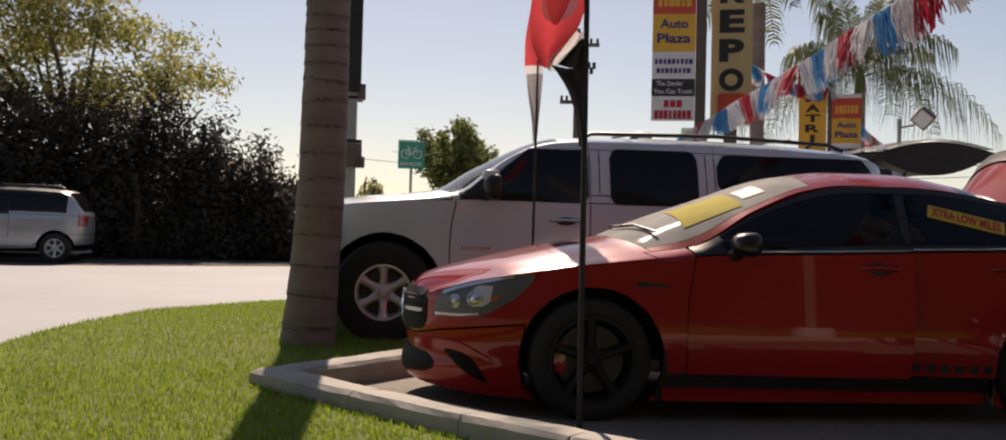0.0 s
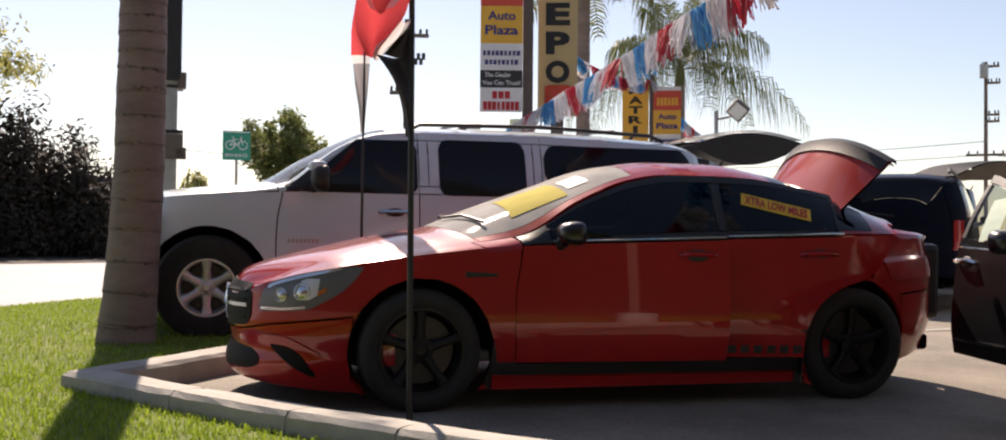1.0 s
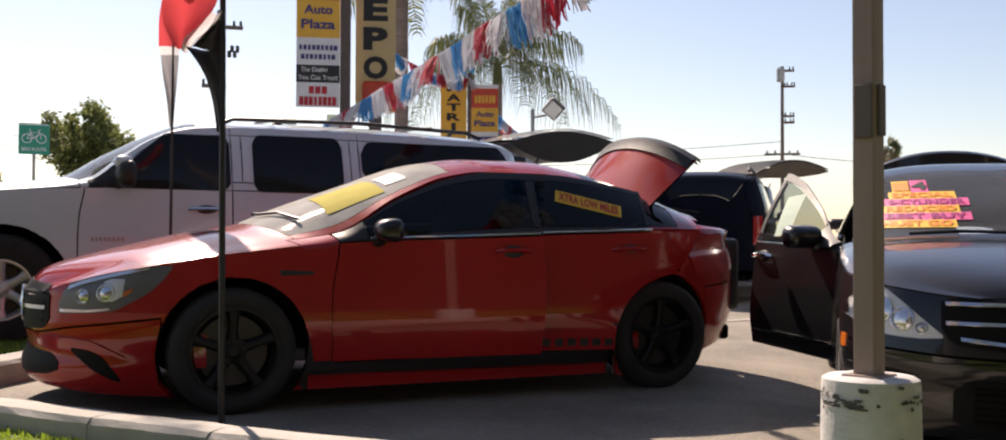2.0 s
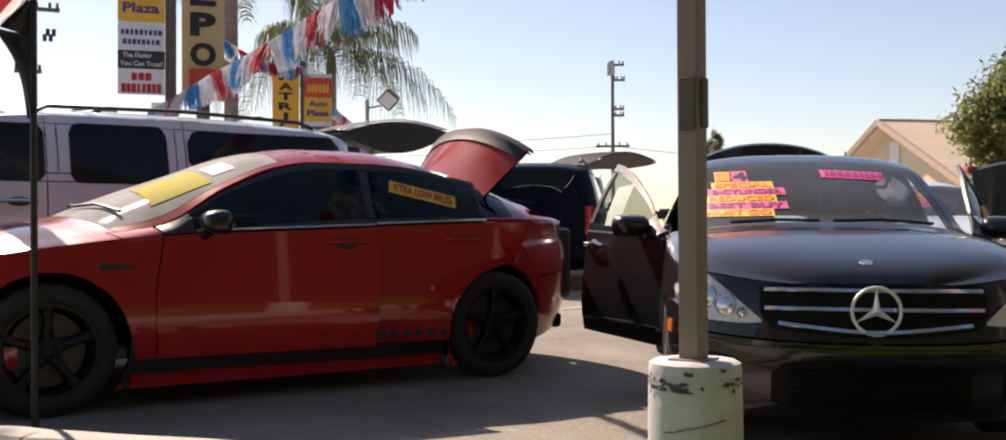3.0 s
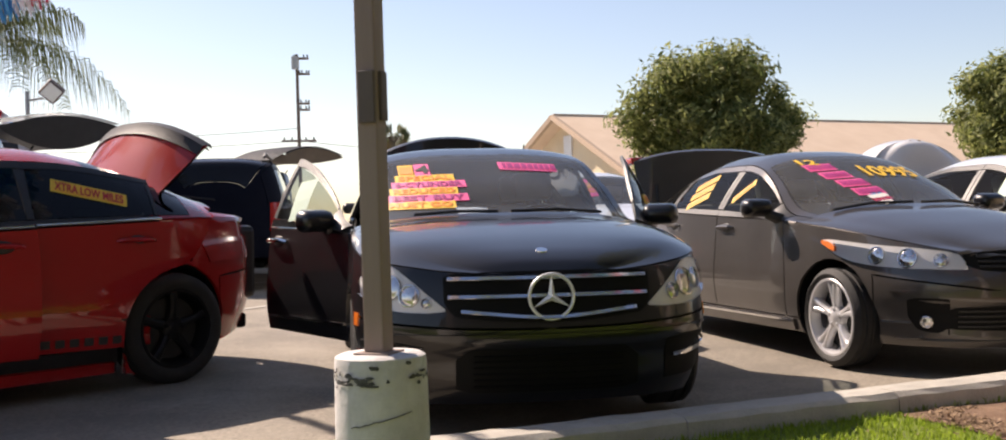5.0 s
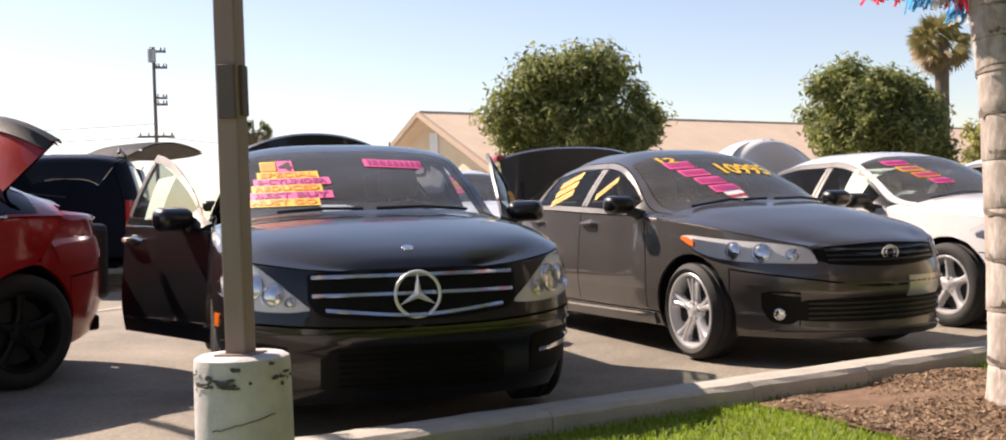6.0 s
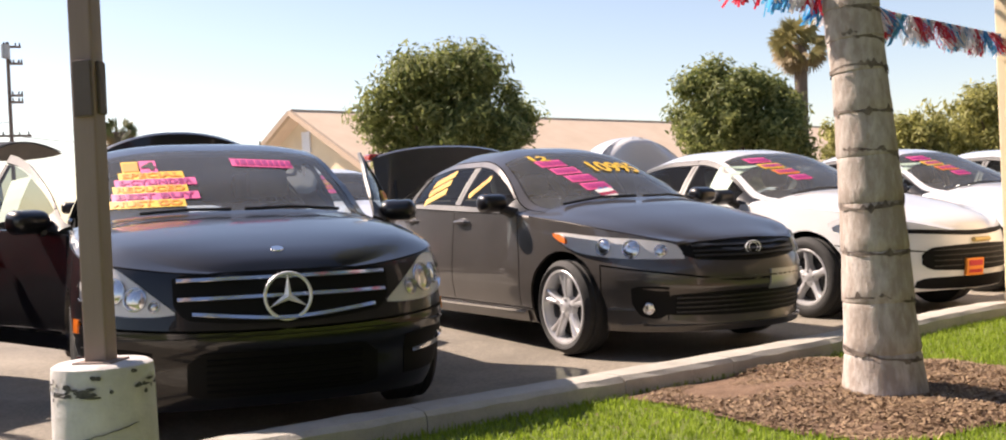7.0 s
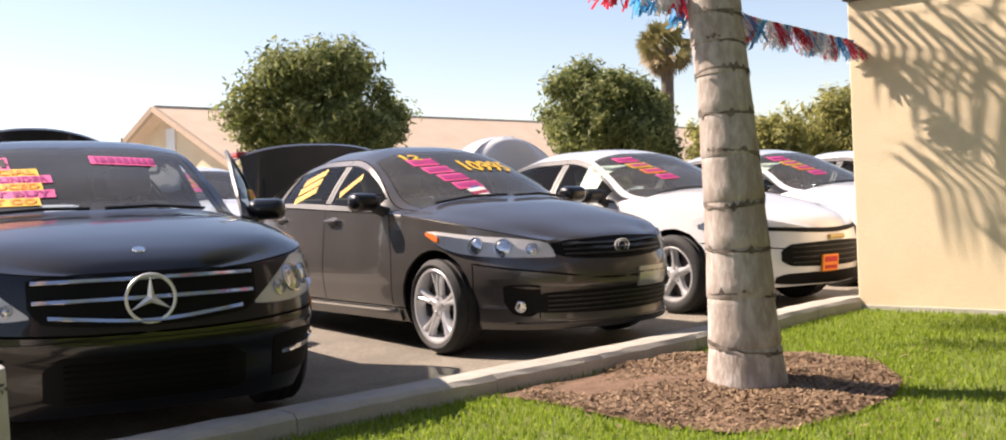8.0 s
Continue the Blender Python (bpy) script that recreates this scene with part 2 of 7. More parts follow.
def tube(bm, pts, radii, n=8, cap=True):
    """A tapered round bar along points."""
    pts = [Vector(p) for p in pts]
    if not hasattr(radii, "__len__"):
        radii = [radii] * len(pts)
    rings = []
    side = None
    for i, p in enumerate(pts):
        d = (pts[min(i + 1, len(pts) - 1)] - pts[max(i - 1, 0)]).normalized()
        if side is None:
            side = d.orthogonal().normalized()
        side = (side - d * side.dot(d)).normalized()
        up = d.cross(side)
        rings.append([bm.verts.new(p + radii[i] * (math.cos(a) * side + math.sin(a) * up)) for a in (2 * math.pi * k / n for k in range(n))])
    for a, b in zip(rings, rings[1:]):
        for k in range(n):
            bm.faces.new((a[k], a[(k + 1) % n], b[(k + 1) % n], b[k]))
    if cap:
        bm.faces.new(rings[0][::-1])
        bm.faces.new(rings[-1])
    return bm


def lathe(bm, prof, n=32, axis="Z", close=False):
    """Turns a profile of (radius, height) round an axis."""
    rings = []
    for r, h in prof:
        ring = []
        for k in range(n):
            a = 2 * math.pi * k / n
            c, s = r * math.cos(a), r * math.sin(a)
            ring.append(bm.verts.new((c, s, h) if axis == "Z" else (c, h, s)))
        rings.append(ring)
    pairs = list(zip(rings, rings[1:])) + ([(rings[-1], rings[0])] if close else [])
    for a, b in pairs:
        for k in range(n):
            bm.faces.new((a[k], a[(k + 1) % n], b[(k + 1) % n], b[k]))
    return bm


def curve_of(pairs):
    """A smooth function through (x, value) pairs, without overshoot."""
    p = sorted(pairs)
    xs, ys = np.array([a for a, _ in p], float), np.array([b for _, b in p], float)
    d = np.diff(ys) / np.diff(xs)
    m = np.r_[d[0], np.where(d[1:] * d[:-1] > 0, 2 * d[1:] * d[:-1] / (d[1:] + d[:-1] + 1e-12), 0), d[-1]]

    def f(x):
        x = np.clip(x, xs[0], xs[-1])
        i = np.clip(np.searchsorted(xs, x) - 1, 0, len(xs) - 2)
        h = xs[i + 1] - xs[i]
        t = (x - xs[i]) / h
        return (2 * t**3 - 3 * t**2 + 1) * ys[i] + (t**3 - 2 * t**2 + t) * h * m[i] + (3 * t**2 - 2 * t**3) * ys[i + 1] + (t**3 - t**2) * h * m[i + 1]

    return f


def text_mesh(body, size=1.0, bold=0.0):
    """The flat outline of words in the built-in font, centred: vertices (x, y) and faces, its width and height."""
    cu = bpy.data.curves.new("words", "FONT")
    cu.body, cu.size, cu.align_x, cu.align_y, cu.offset = body, size, "CENTER", "CENTER", bold
    cu.resolution_u = 3
    ob = bpy.data.objects.new("words", cu)
    scene.collection.objects.link(ob)
    me = bpy.data.meshes.new_from_object(ob.evaluated_get(bpy.context.evaluated_depsgraph_get()))
    vs, fs = [tuple(v.co[:2]) for v in me.vertices], [tuple(p.vertices) for p in me.polygons]
    bpy.data.objects.remove(ob)
    bpy.data.curves.remove(cu)
    bpy.data.meshes.remove(me)
    a = np.array(vs)
    w, h = a.max(0) - a.min(0)
    a = a - (a.max(0) + a.min(0)) / 2
    return a, fs, w, h


def words(body, width, height, material, parent, m, name="lettering", label="", bold=0.012):
    """Words fitted to a width and a height, standing in the plane x, z of m, facing its -y."""
    a, fs, w, h = text_mesh(body, 1.0, bold)
    vs = [(x * width / w, 0.0, y * height / h) for x, y in a]
    ob = mesh_object(name, vs, fs, material)
    ob.parent, ob.matrix_basis = parent, m
    return tagged(ob, label)


def slope(y):
    """Height of the ground: level near the camera, rising gently across the lot and the street."""
    if y < 3:
        return -0.03
    if y < 10:
        return -0.03 + 0.0309 * (y - 3)
    return 0.186 + 0.0178 * (y - 10) if y < 60 else 1.076


def on_ground(x, y, turn, dz=0.0):
    tilt = math.degrees(math.atan(0.031 * min(1, max(0, (y - 3) / 3)) if y < 10 else 0.0178))
    return Matrix.Translation((x, y, slope(y) + dz)) @ pose(0, 0, 0, tilt) @ pose(0, 0, 0, 0, 0, turn)


# ---------------------------------------------------------------- vehicles
class Body:
    """The outer skin of a vehicle: plan outline, heights of sill, shoulder, roof edge and centre line along its length."""

    def __init__(self, s):
        self.s = s
        self.F, self.Rr = s["front"], s["rear"]
        self.f_sill, self.f_shoulder, self.f_edge, self.f_top = (curve_of(s[k]) for k in ("sill", "shoulder", "edge", "top"))
        self.f_inset, self.f_wide, self.f_nose, self.f_tail = (curve_of(s[k]) for k in ("inset", "wide", "nose", "tail"))
        self.rows, self.ns, self.nt = s.get("rows", 22), 8, 12
        self.stations()

    def outline(self, xi):
        s = self.s
        a = abs(xi)
        p, q = (s["pf"], s["qf"]) if xi >= 0 else (s["pr"], s["qr"])
        return max(0.0, 1 - a**p) ** (1 / q)

    def stations(self):
        s, xs = self.s, []
        for end, sign in ((self.F, 1), (self.Rr, -1)):
            xi = 1 - (1 - np.linspace(0, 1, 600)) ** 3
            y = np.array([self.outline(sign * a) for a in xi]) * s["half"]
            x = xi * end
            arc = np.r_[0, np.cumsum(np.hypot(np.diff(x), np.diff(y)))]
            n = int(arc[-1] / s.get("step", 0.04))
            xs += [sign * v for v in np.interp(np.linspace(0, arc[-1], n + 1), arc, x)[(0 if sign > 0 else 1):]]
        xs = np.array(sorted(xs))
        for c in s["cuts"]:
            xs[np.argmin(abs(xs - c))] = c
        self.xs = np.array(sorted(set(xs.round(5))))

    def xi(self, x):
        return x / self.F if x >= 0 else x / self.Rr

    def side_y(self, x, z):
        h = float(self.f_nose(z)) if x >= 0 else float(self.f_tail(z))
        k = max(-1.0, min(1.0, x / h))
        return self.s["half"] * float(self.f_wide(z)) * self.outline(k)

    def lower(self, x, v):
        zb, zs = float(self.f_sill(x)), float(self.f_shoulder(x))
        z = zb + (zs - zb) * v
        k = self.xi(x)
        h = float(self.f_nose(z)) if x >= 0 else float(self.f_tail(z))
        return Vector((k * h, self.s["half"] * float(self.f_wide(z)) * self.outline(k), z))

    def upper(self, x, c):
        p = self.lower(x, 1.0)
        ys, zs = p.y, p.z
        ye = ys * float(self.f_inset(x))
        ze = max(zs, float(self.f_edge(x)))
        zt = max(ze, float(self.f_top(x)))
        if c <= self.ns:
            f = c / self.ns
            y, z = ys + (ye - ys) * f + 0.02 * math.sin(math.pi * f) * min(1, ys), zs + (ze - zs) * f
        else:
            f = (c - self.ns) / self.nt
            y, z = ye * (1 - f), ze + (zt - ze) * (1 - (1 - f) ** self.s.get("crown", 3.2))
        bow = self.s["bow"] * math.exp(-((x - self.s["cowl"]) / 0.55) ** 2) - self.s.get("rbow", 0.0) * math.exp(-((x - self.s["deck"]) / 0.45) ** 2)
        return Vector((p.x + bow * (1 - (y / ys) ** 2 if ys > 0.05 else 0), y, z))


def solid_panel(quads, inset=0.004, depth=0.02):
    """Quads joined to one panel with a gap round it and a returned edge."""
    bm = bmesh.new()
    cache = {}

    def vert(p):
        k = (round(p.x, 4), round(p.y, 4), round(p.z, 4))
        if k not in cache:
            cache[k] = bm.verts.new(p)
        return cache[k]

    for q in quads:
        vs = []
        for p in q:
            v = vert(p)
            if v not in vs:
                vs.append(v)
        if len(vs) > 2:
            try:
                bm.faces.new(vs)
            except ValueError:
                pass
    bmesh.ops.recalc_face_normals(bm, faces=bm.faces)
    score = sum((f.calc_center_median() - Vector((max(-1.2, min(1.2, f.calc_center_median().x)), 0, 0.6))).dot(f.normal) * f.calc_area() for f in bm.faces)
    if score < 0:
        bmesh.ops.reverse_faces(bm, faces=bm.faces)
    bm.normal_update()
    rim = [e for e in bm.edges if len(e.link_faces) == 1]
    moved = {}
    for e in rim:
        for v in e.verts:
            if v not in moved:
                c = sum((f.calc_center_median() for f in v.link_faces), Vector()) / len(v.link_faces) - v.co
                moved[v] = (c.normalized() * inset if c.length > 1e-6 else Vector(), v.normal.copy())
    for v, (d, _) in moved.items():
        if abs(v.co.y) > 0.004:
            v.co += d
    low = {v: bm.verts.new(v.co - n * depth) for v, (_, n) in moved.items()}
    for e in rim:
        a, b = e.verts
        l = e.link_loops[0]
        if l.vert != a:
            a, b = b, a
        if abs(a.co.y) < 0.003 and abs(b.co.y) < 0.003:
            continue
        try:
            bm.faces.new((b, a, low[a], low[b]))
        except ValueError:
            pass
    for f in bm.faces:
        f.smooth = True
    for e in rim:
        e.smooth = False
    return bm


def raw_part(name, bm, material, parent, label="", basis=None):
    me = bpy.data.meshes.new(name)
    bm.to_mesh(me)
    bm.free()
    me.materials.append(material)
    ob = new(name, me)
    ob.parent = parent
    if basis is not None:
        ob.matrix_basis = basis
    return tagged(ob, label)


def wheel_parts(w, parent, place, turn):
    """Tyre, rim with spokes, brake disc and hub, as parts of one wheel."""
    r, wd, rr = w["r"], w["width"], w["rim"]
    hub = new("wheel")
    hub.parent, hub.matrix_basis = parent, Matrix.Translation(place) @ pose(0, 0, 0, 0, 0, turn)
    hub.empty_display_size = 0.1
    key = w["name"]
    if key not in WHEEL_MESHES:
        bm = bmesh.new()
        h = wd / 2
        lathe(bm, [(rr, h * 0.86), (rr + 0.012, h * 0.96), (rr + (r - rr) * 0.45, h * 1.02), (r - 0.025, h * 0.93), (r - 0.006, h * 0.74), (r - 0.006, h * 0.5), (r - 0.012, h * 0.46), (r - 0.012, h * 0.40),
                   (r, h * 0.36), (r, h * 0.05), (r - 0.008, 0), (r, -h * 0.05), (r, -h * 0.8), (r - 0.03, -h * 0.95), (rr, -h * 0.86)], 56, "Y")
        tyre = bm
        bm = bmesh.new()
        lathe(bm, [(rr + 0.008, h * 0.88), (rr + 0.002, h * 0.93), (rr - 0.012, h * 0.92), (rr - 0.022, h * 0.72), (rr - 0.035, h * 0.2), (rr - 0.03, -h * 0.85), (rr, -h * 0.87)], 48, "Y")
        lathe(bm, [(0.001, h * 0.72), (0.025, h * 0.73), (0.034, h * 0.68), (0.07, h * 0.62), (0.075, h * 0.2), (0.001, h * 0.2)], 24, "Y")
        n, sw, dish = w["spokes"], w["sw"], w.get("dish", 0.80)
        for k in range(n):
            base = 2 * math.pi * k / n + w.get("phase", math.pi / 2)
            for off in ((-w["split"], w["split"]) if w.get("split") else (0.0,)):
                loops = []
                for t in (0.0, 0.25, 0.55, 0.85, 1.0):
                    rad = 0.055 + (rr - 0.072) * t + 0.006
                    a = base + off * (0.35 + 0.65 * t)
                    half = sw * (1.0 - 0.35 * math.sin(math.pi * min(1, t * 1.1))) * (1.25 if t > 0.95 else 1)
                    yo = h * (0.62 + (dish - 0.62) * t)
                    ca, sa = math.cos(a), math.sin(a)
                    loops.append([bm.verts.new((ca * rad - sa * o * half, yo + dy, sa * rad + ca * o * half)) for o, dy in ((-1, -0.045), (-0.8, -0.006), (-0.35, 0.004), (0.35, 0.004), (0.8, -0.006), (1, -0.045))])
                for p, q in zip(loops, loops[1:]):
                    for i in range(5):
                        bm.faces.new((p[i], p[i + 1], q[i + 1], q[i]))
        for k in range(5):
            a = 2 * math.pi * k / 5 + 0.3
            bmesh.ops.create_cone(bm, cap_ends=True, segments=6, radius1=0.011, radius2=0.010, depth=0.02, matrix=Matrix.Translation((0.052 * math.cos(a), h * 0.66, 0.052 * math.sin(a))) @ pose(0, 0, 0, 90))
        rim = bm
        bm = bmesh.new()
        lathe(bm, [(0.07, h * 0.18), (rr * 0.80, h * 0.18), (rr * 0.80, h * 0.05), (0.07, h * 0.05)], 32, "Y")
        disc = bm
        bm = bmesh.new()
        box(bm, (rr * 0.55, -0.02, -0.09), (rr * 0.9, h * 0.3, 0.09), 0.015)
        cal = bm
        WHEEL_MESHES[key] = []
        for nm, b, mt, lb in (("tyre", tyre, TYRE, "black rubber tyre"), ("rim", rim, w["mat"], w.get("label", "silver alloy rim")), ("brake_disc", disc, DISC, ""), ("brake_caliper", cal, w.get("caliper", TRIM), "")):
            bmesh.ops.recalc_face_normals(b, faces=b.faces)
            me = bpy.data.meshes.new(nm)
            for f in b.faces:
                f.smooth = True
            for e in b.edges:
                if len(e.link_faces) == 2 and e.calc_face_angle(0) > 0.6:
                    e.smooth = False
            b.to_mesh(me)
            b.free()
            me.materials.append(mt)
            WHEEL_MESHES[key].append((nm, me, lb))
    for nm, me, lb in WHEEL_MESHES[key]:
        ob = new(nm, me)
        ob.parent = hub
        tagged(ob, lb)
    return hub


WHEEL_MESHES = {}


class Car:
    def __init__(self, name, spec, m, label, category="car", group="cars on the lot"):
        self.s, self.body = spec, Body(spec)
        self.root = thing(name, label, category, m, group)
        self.parts = {}
        self.build()

    def hinge(self, x, y, z, axis, deg):
        a = Matrix.Rotation(radians(deg), 4, axis)
        return Matrix.Translation((x, y, z)) @ a @ Matrix.Translation((-x, -y, -z))

    def build(self):
        s, b = self.s, self.body
        arches = s["arches"]
        R = s["arch_r"]
        groups = {}
        allq = []

        def add(label, quad):
            groups.setdefault(label, []).append(quad)
            allq.append(quad)

        grids = []
        for i, x in enumerate(b.xs):
            col = []
            for j in range(b.rows + 1):
                p = b.lower(x, j / b.rows)
                inside = False
                for ax in arches:
                    d = Vector((p.x - ax, p.z - s["axle_z"]))
                    if d.length < R and p.z > -1:
                        inside = True
                        q = d.normalized() * R if d.length > 1e-4 else Vector((0, R))
                        p = Vector((ax + q.x, 0, s["axle_z"] + q.y))
                        p.y = b.side_y(p.x, p.z) if abs(p.x) < max(b.F, b.Rr) else 0.0
                col.append((p, inside))
            grids.append(col)
        ups = [[b.upper(x, c) for c in range(b.ns + b.nt + 1)] for x in b.xs]
        mirror = Vector((1, -1, 1))
        for i in range(len(b.xs) - 1):
            xm = (b.xs[i] + b.xs[i + 1]) / 2
            for j in range(b.rows):
                quad = [grids[i][j], grids[i + 1][j], grids[i + 1][j + 1], grids[i][j + 1]]
                if all(q[1] for q in quad):
                    continue
                ps = [q[0] for q in quad]
                zm = sum(p.z for p in ps) / 4
                lab = self.lower_label(xm, zm, (j + 0.5) / b.rows)
                add(lab + ("_L" if lab not in CENTRAL else ""), ps)
                add(lab + ("_R" if lab not in CENTRAL else ""), [Vector((p.x, -p.y, p.z)) for p in ps[::-1]])
            for c in range(b.ns + b.nt):
                ps = [ups[i][c], ups[i + 1][c], ups[i + 1][c + 1], ups[i][c + 1]]
                lab = self.upper_label(xm, c)
                add(lab + ("_L" if lab not in CENTRAL else ""), ps)
                add(lab + ("_R" if lab not in CENTRAL else ""), [Vector((p.x, -p.y, p.z)) for p in ps[::-1]])
        self.bvh = BVHTree.FromPolygons([p for q in allq for p in q], [tuple(range(4 * k, 4 * k + 4)) for k in range(len(allq))])
        opened = s.get("open", {})
        if s.get("own_hatch"):
            groups.pop("hatch", None)
            groups.pop("lid_glass", None)
        if s.get("own_lid"):
            groups.pop("trunk_lid", None)
        order = sorted(groups, key=lambda g: ("door" not in g or "window" in g, g))
        for lab in order:
            base, side = (lab[:-2], lab[-2:]) if lab[-2:] in ("_L", "_R") else (lab, "")
            mat, nm, host = self.look_of(base)
            parent, basis = self.root, None
            if host and host + side in self.parts:
                parent = self.parts[host + side]
            elif base in ("front_door", "rear_door") and lab in opened:
                x0 = s["d0"] if base == "front_door" else s["d1"]
                sg = 1 if side == "_L" else -1
                basis = self.hinge(x0 - 0.02, sg * (s["half"] * 0.93), 0.6, "Z", -sg * opened[lab])
            elif base in ("trunk_lid", "hatch") and base in opened:
                hx, hz_ = s["lid_hinge"]
                basis = self.hinge(hx, 0, hz_, "Y", opened[base])
            elif base in ("lid_glass",) and "hatch" in self.parts:
                parent = self.parts["hatch"]
            depth = 0.006 if mat in (GLASS_D, GLASS_M, GLASS_C, GLASS_R) else (0.05 if base in ("front_door", "rear_door", "trunk_lid", "hatch") else 0.02)
            ob = raw_part(nm, solid_panel(groups[lab], 0.0055 if mat not in (GLASS_D, GLASS_M, GLASS_C, GLASS_R) else 0.0, depth), mat, parent, "", basis)
            self.parts[lab] = ob
            if base in ("front_door", "rear_door", "trunk_lid", "hatch") and lab in opened:
                inner = bmesh.new()
                cache = {}
                for q in groups[lab]:
                    n = (q[1] - q[0]).cross(q[3] - q[0])
                    if n.length < 1e-9:
                        continue
                    n.normalize()
                    c = sum(q, Vector()) / 4
                    if n.dot(c - Vector((max(-1, min(1, c.x)), 0, 0.6))) < 0:
                        n.negate()
                    vs = []
                    for p in q:
                        k = tuple(round(t, 3) for t in p)
                        if k not in cache:
                            cache[k] = inner.verts.new(p - n * 0.05)
                        if cache[k] not in vs:
                            vs.append(cache[k])
                    if len(vs) > 2:
                        try:
                            inner.faces.new(vs)
                        except ValueError:
                            pass
                part("inner_panel", inner, s.get("liner", CABIN) if "door" in base or base == "hatch" else mat, ob, "", True)
        # dark inner shell behind the gaps
        skip = [k for k in groups if k in opened or any(t in k for t in ("window", "windshield", "glass", "pillar_trim", "sail"))]
        bm = bmesh.new()
        cache = {}
        for k, quads in groups.items():
            if k in skip:
                continue
            for q in quads:
                vs = []
                for p in q:
                    kk = (round(p.x, 3), round(p.y, 3), round(p.z, 3))
                    if kk not in cache:
                        o = Vector((max(-1.4, min(1.4, p.x)) * 0.9, 0, 0.62))
                        d = (p - o)
                        cache[kk] = bm.verts.new(p - d.normalized() * 0.035)
                    if cache[kk] not in vs:
                        vs.append(cache[kk])
                if len(vs) > 2:
                    try:
                        bm.faces.new(vs)
                    except ValueError:
                        pass
        part("inner_body", bm, WELL, self.root)
        # underside and wheel housings
        bm = bmesh.new()
        zf = s["axle_z"] * 0.75
        box(bm, (-b.Rr * 0.9, -s["half"] * 0.62, zf), (b.F * 0.9, s["half"] * 0.62, zf + 0.1), 0.02)
        box(bm, (arches[1] + R + 0.02, -s["half"] * 0.9, zf), (arches[0] - R - 0.02, s["half"] * 0.9, zf + 0.1), 0.02)
        part("underbody", bm, WELL, self.root)
        for ax in arches:
            for sg in (1, -1):
                bm = bmesh.new()
                prof = []
                for k in range(25):
                    a = math.pi * k / 24
                    px, pz = ax + R * math.cos(a), s["axle_z"] + R * math.sin(a)
                    y0 = b.side_y(px, max(pz, 0.2)) - 0.03
                    prof.append((bm.verts.new((px, sg * y0, pz)), bm.verts.new((px, sg * (s["half"] - 0.45), pz))))
                for p, q in zip(prof, prof[1:]):
                    bm.faces.new((p[0], p[1], q[1], q[0]))
                bm.faces.new([p[1] for p in prof])
                part("wheel_housing", bm, WELL, self.root)
                wheel_parts(s["wheel"], self.root, (ax, sg * (s["track"]), s["axle_z"]), 0 if sg > 0 else 180)
        self.cabin()
        for sg in (1, -1):
            host = self.parts.get("front_door" + ("_L" if sg > 0 else "_R"), self.root)
            mx, my, mz = s["mirror"]
            bm = bmesh.new()
            box(bm, (mx - 0.075, sg * my - 0.108, mz - 0.066), (mx + 0.075, sg * my + 0.108, mz + 0.066), 0.05, seg=5)
            for v in bm.verts:
                if v.co.x > mx:
                    k = (v.co.x - mx) / 0.075
                    v.co.z = mz + (v.co.z - mz) * (1 - 0.3 * k)
                    v.co.y = sg * my + (v.co.y - sg * my) * (1 - 0.12 * k)
            ms = s.get("mirror_s", 1.0)
            bmesh.ops.transform(bm, matrix=Matrix.Translation((mx, sg * my, mz)) @ Matrix.Diagonal((1, ms, ms * 1.15 if ms > 1 else 1, 1)) @ Matrix.Translation((-mx, -sg * my, -mz)), verts=bm.verts)
            shell = part("mirror", bm, s.get("mirror_mat", TRIM), host, s.get("mirror_label", "black door mirror"), True)
            bm = bmesh.new()
            tube(bm, [(mx + 0.02, sg * (my - 0.06), mz - 0.04), (mx + 0.04, sg * (my - 0.14), mz - 0.075), (mx + 0.05, sg * (my - 0.20), mz - 0.09)], [0.035, 0.04, 0.04], 8)
            part("mirror_arm", bm, TRIM, shell)
            if s.get("mirror_cap"):
                bm = bmesh.new()
                box(bm, (mx - 0.05, sg * my - 0.085 * ms, mz + 0.045), (mx + 0.088, sg * my + 0.06 * ms, mz + 0.10 * ms), 0.04, seg=3)
                part("mirror_cap", bm, s["mirror_cap"], shell, "", True)

    def cut_v(self, x, z):
        """The share of the side's height at which a bumper ends, so that its upper edge runs with the skin."""
        a, b = float(self.body.f_sill(x)), float(self.body.f_shoulder(x))
        return round((z - a) / (b - a) * self.body.rows) / self.body.rows

    def lower_label(self, x, z, v):
        s = self.s
        if z < s["rocker"] and s["arches"][1] + s["arch_r"] - 0.05 < x < s["arches"][0] - s["arch_r"] + 0.05:
            return "rocker_panel"
        if x > s["d0"]:
            if x > s["bump_f"] and v < self.cut_v(s["bump_f"], s["bump_fz"]):
                return "front_bumper"
            return "front_fender"
        if x > s["d1"]:
            return "front_door"
        if x > s["d2"]:
            return "rear_door"
        if x < s["bump_r"] and v < self.cut_v(s["bump_r"], s["bump_rz"]):
            return "rear_bumper"
        if s.get("hatch_x") is not None and x < s["hatch_x"]:
            return "hatch"
        if s.get("lid_x") is not None and x < s["lid_x"] and z > s["lid_z"]:
            return "trunk_lid"
        return "quarter_panel"

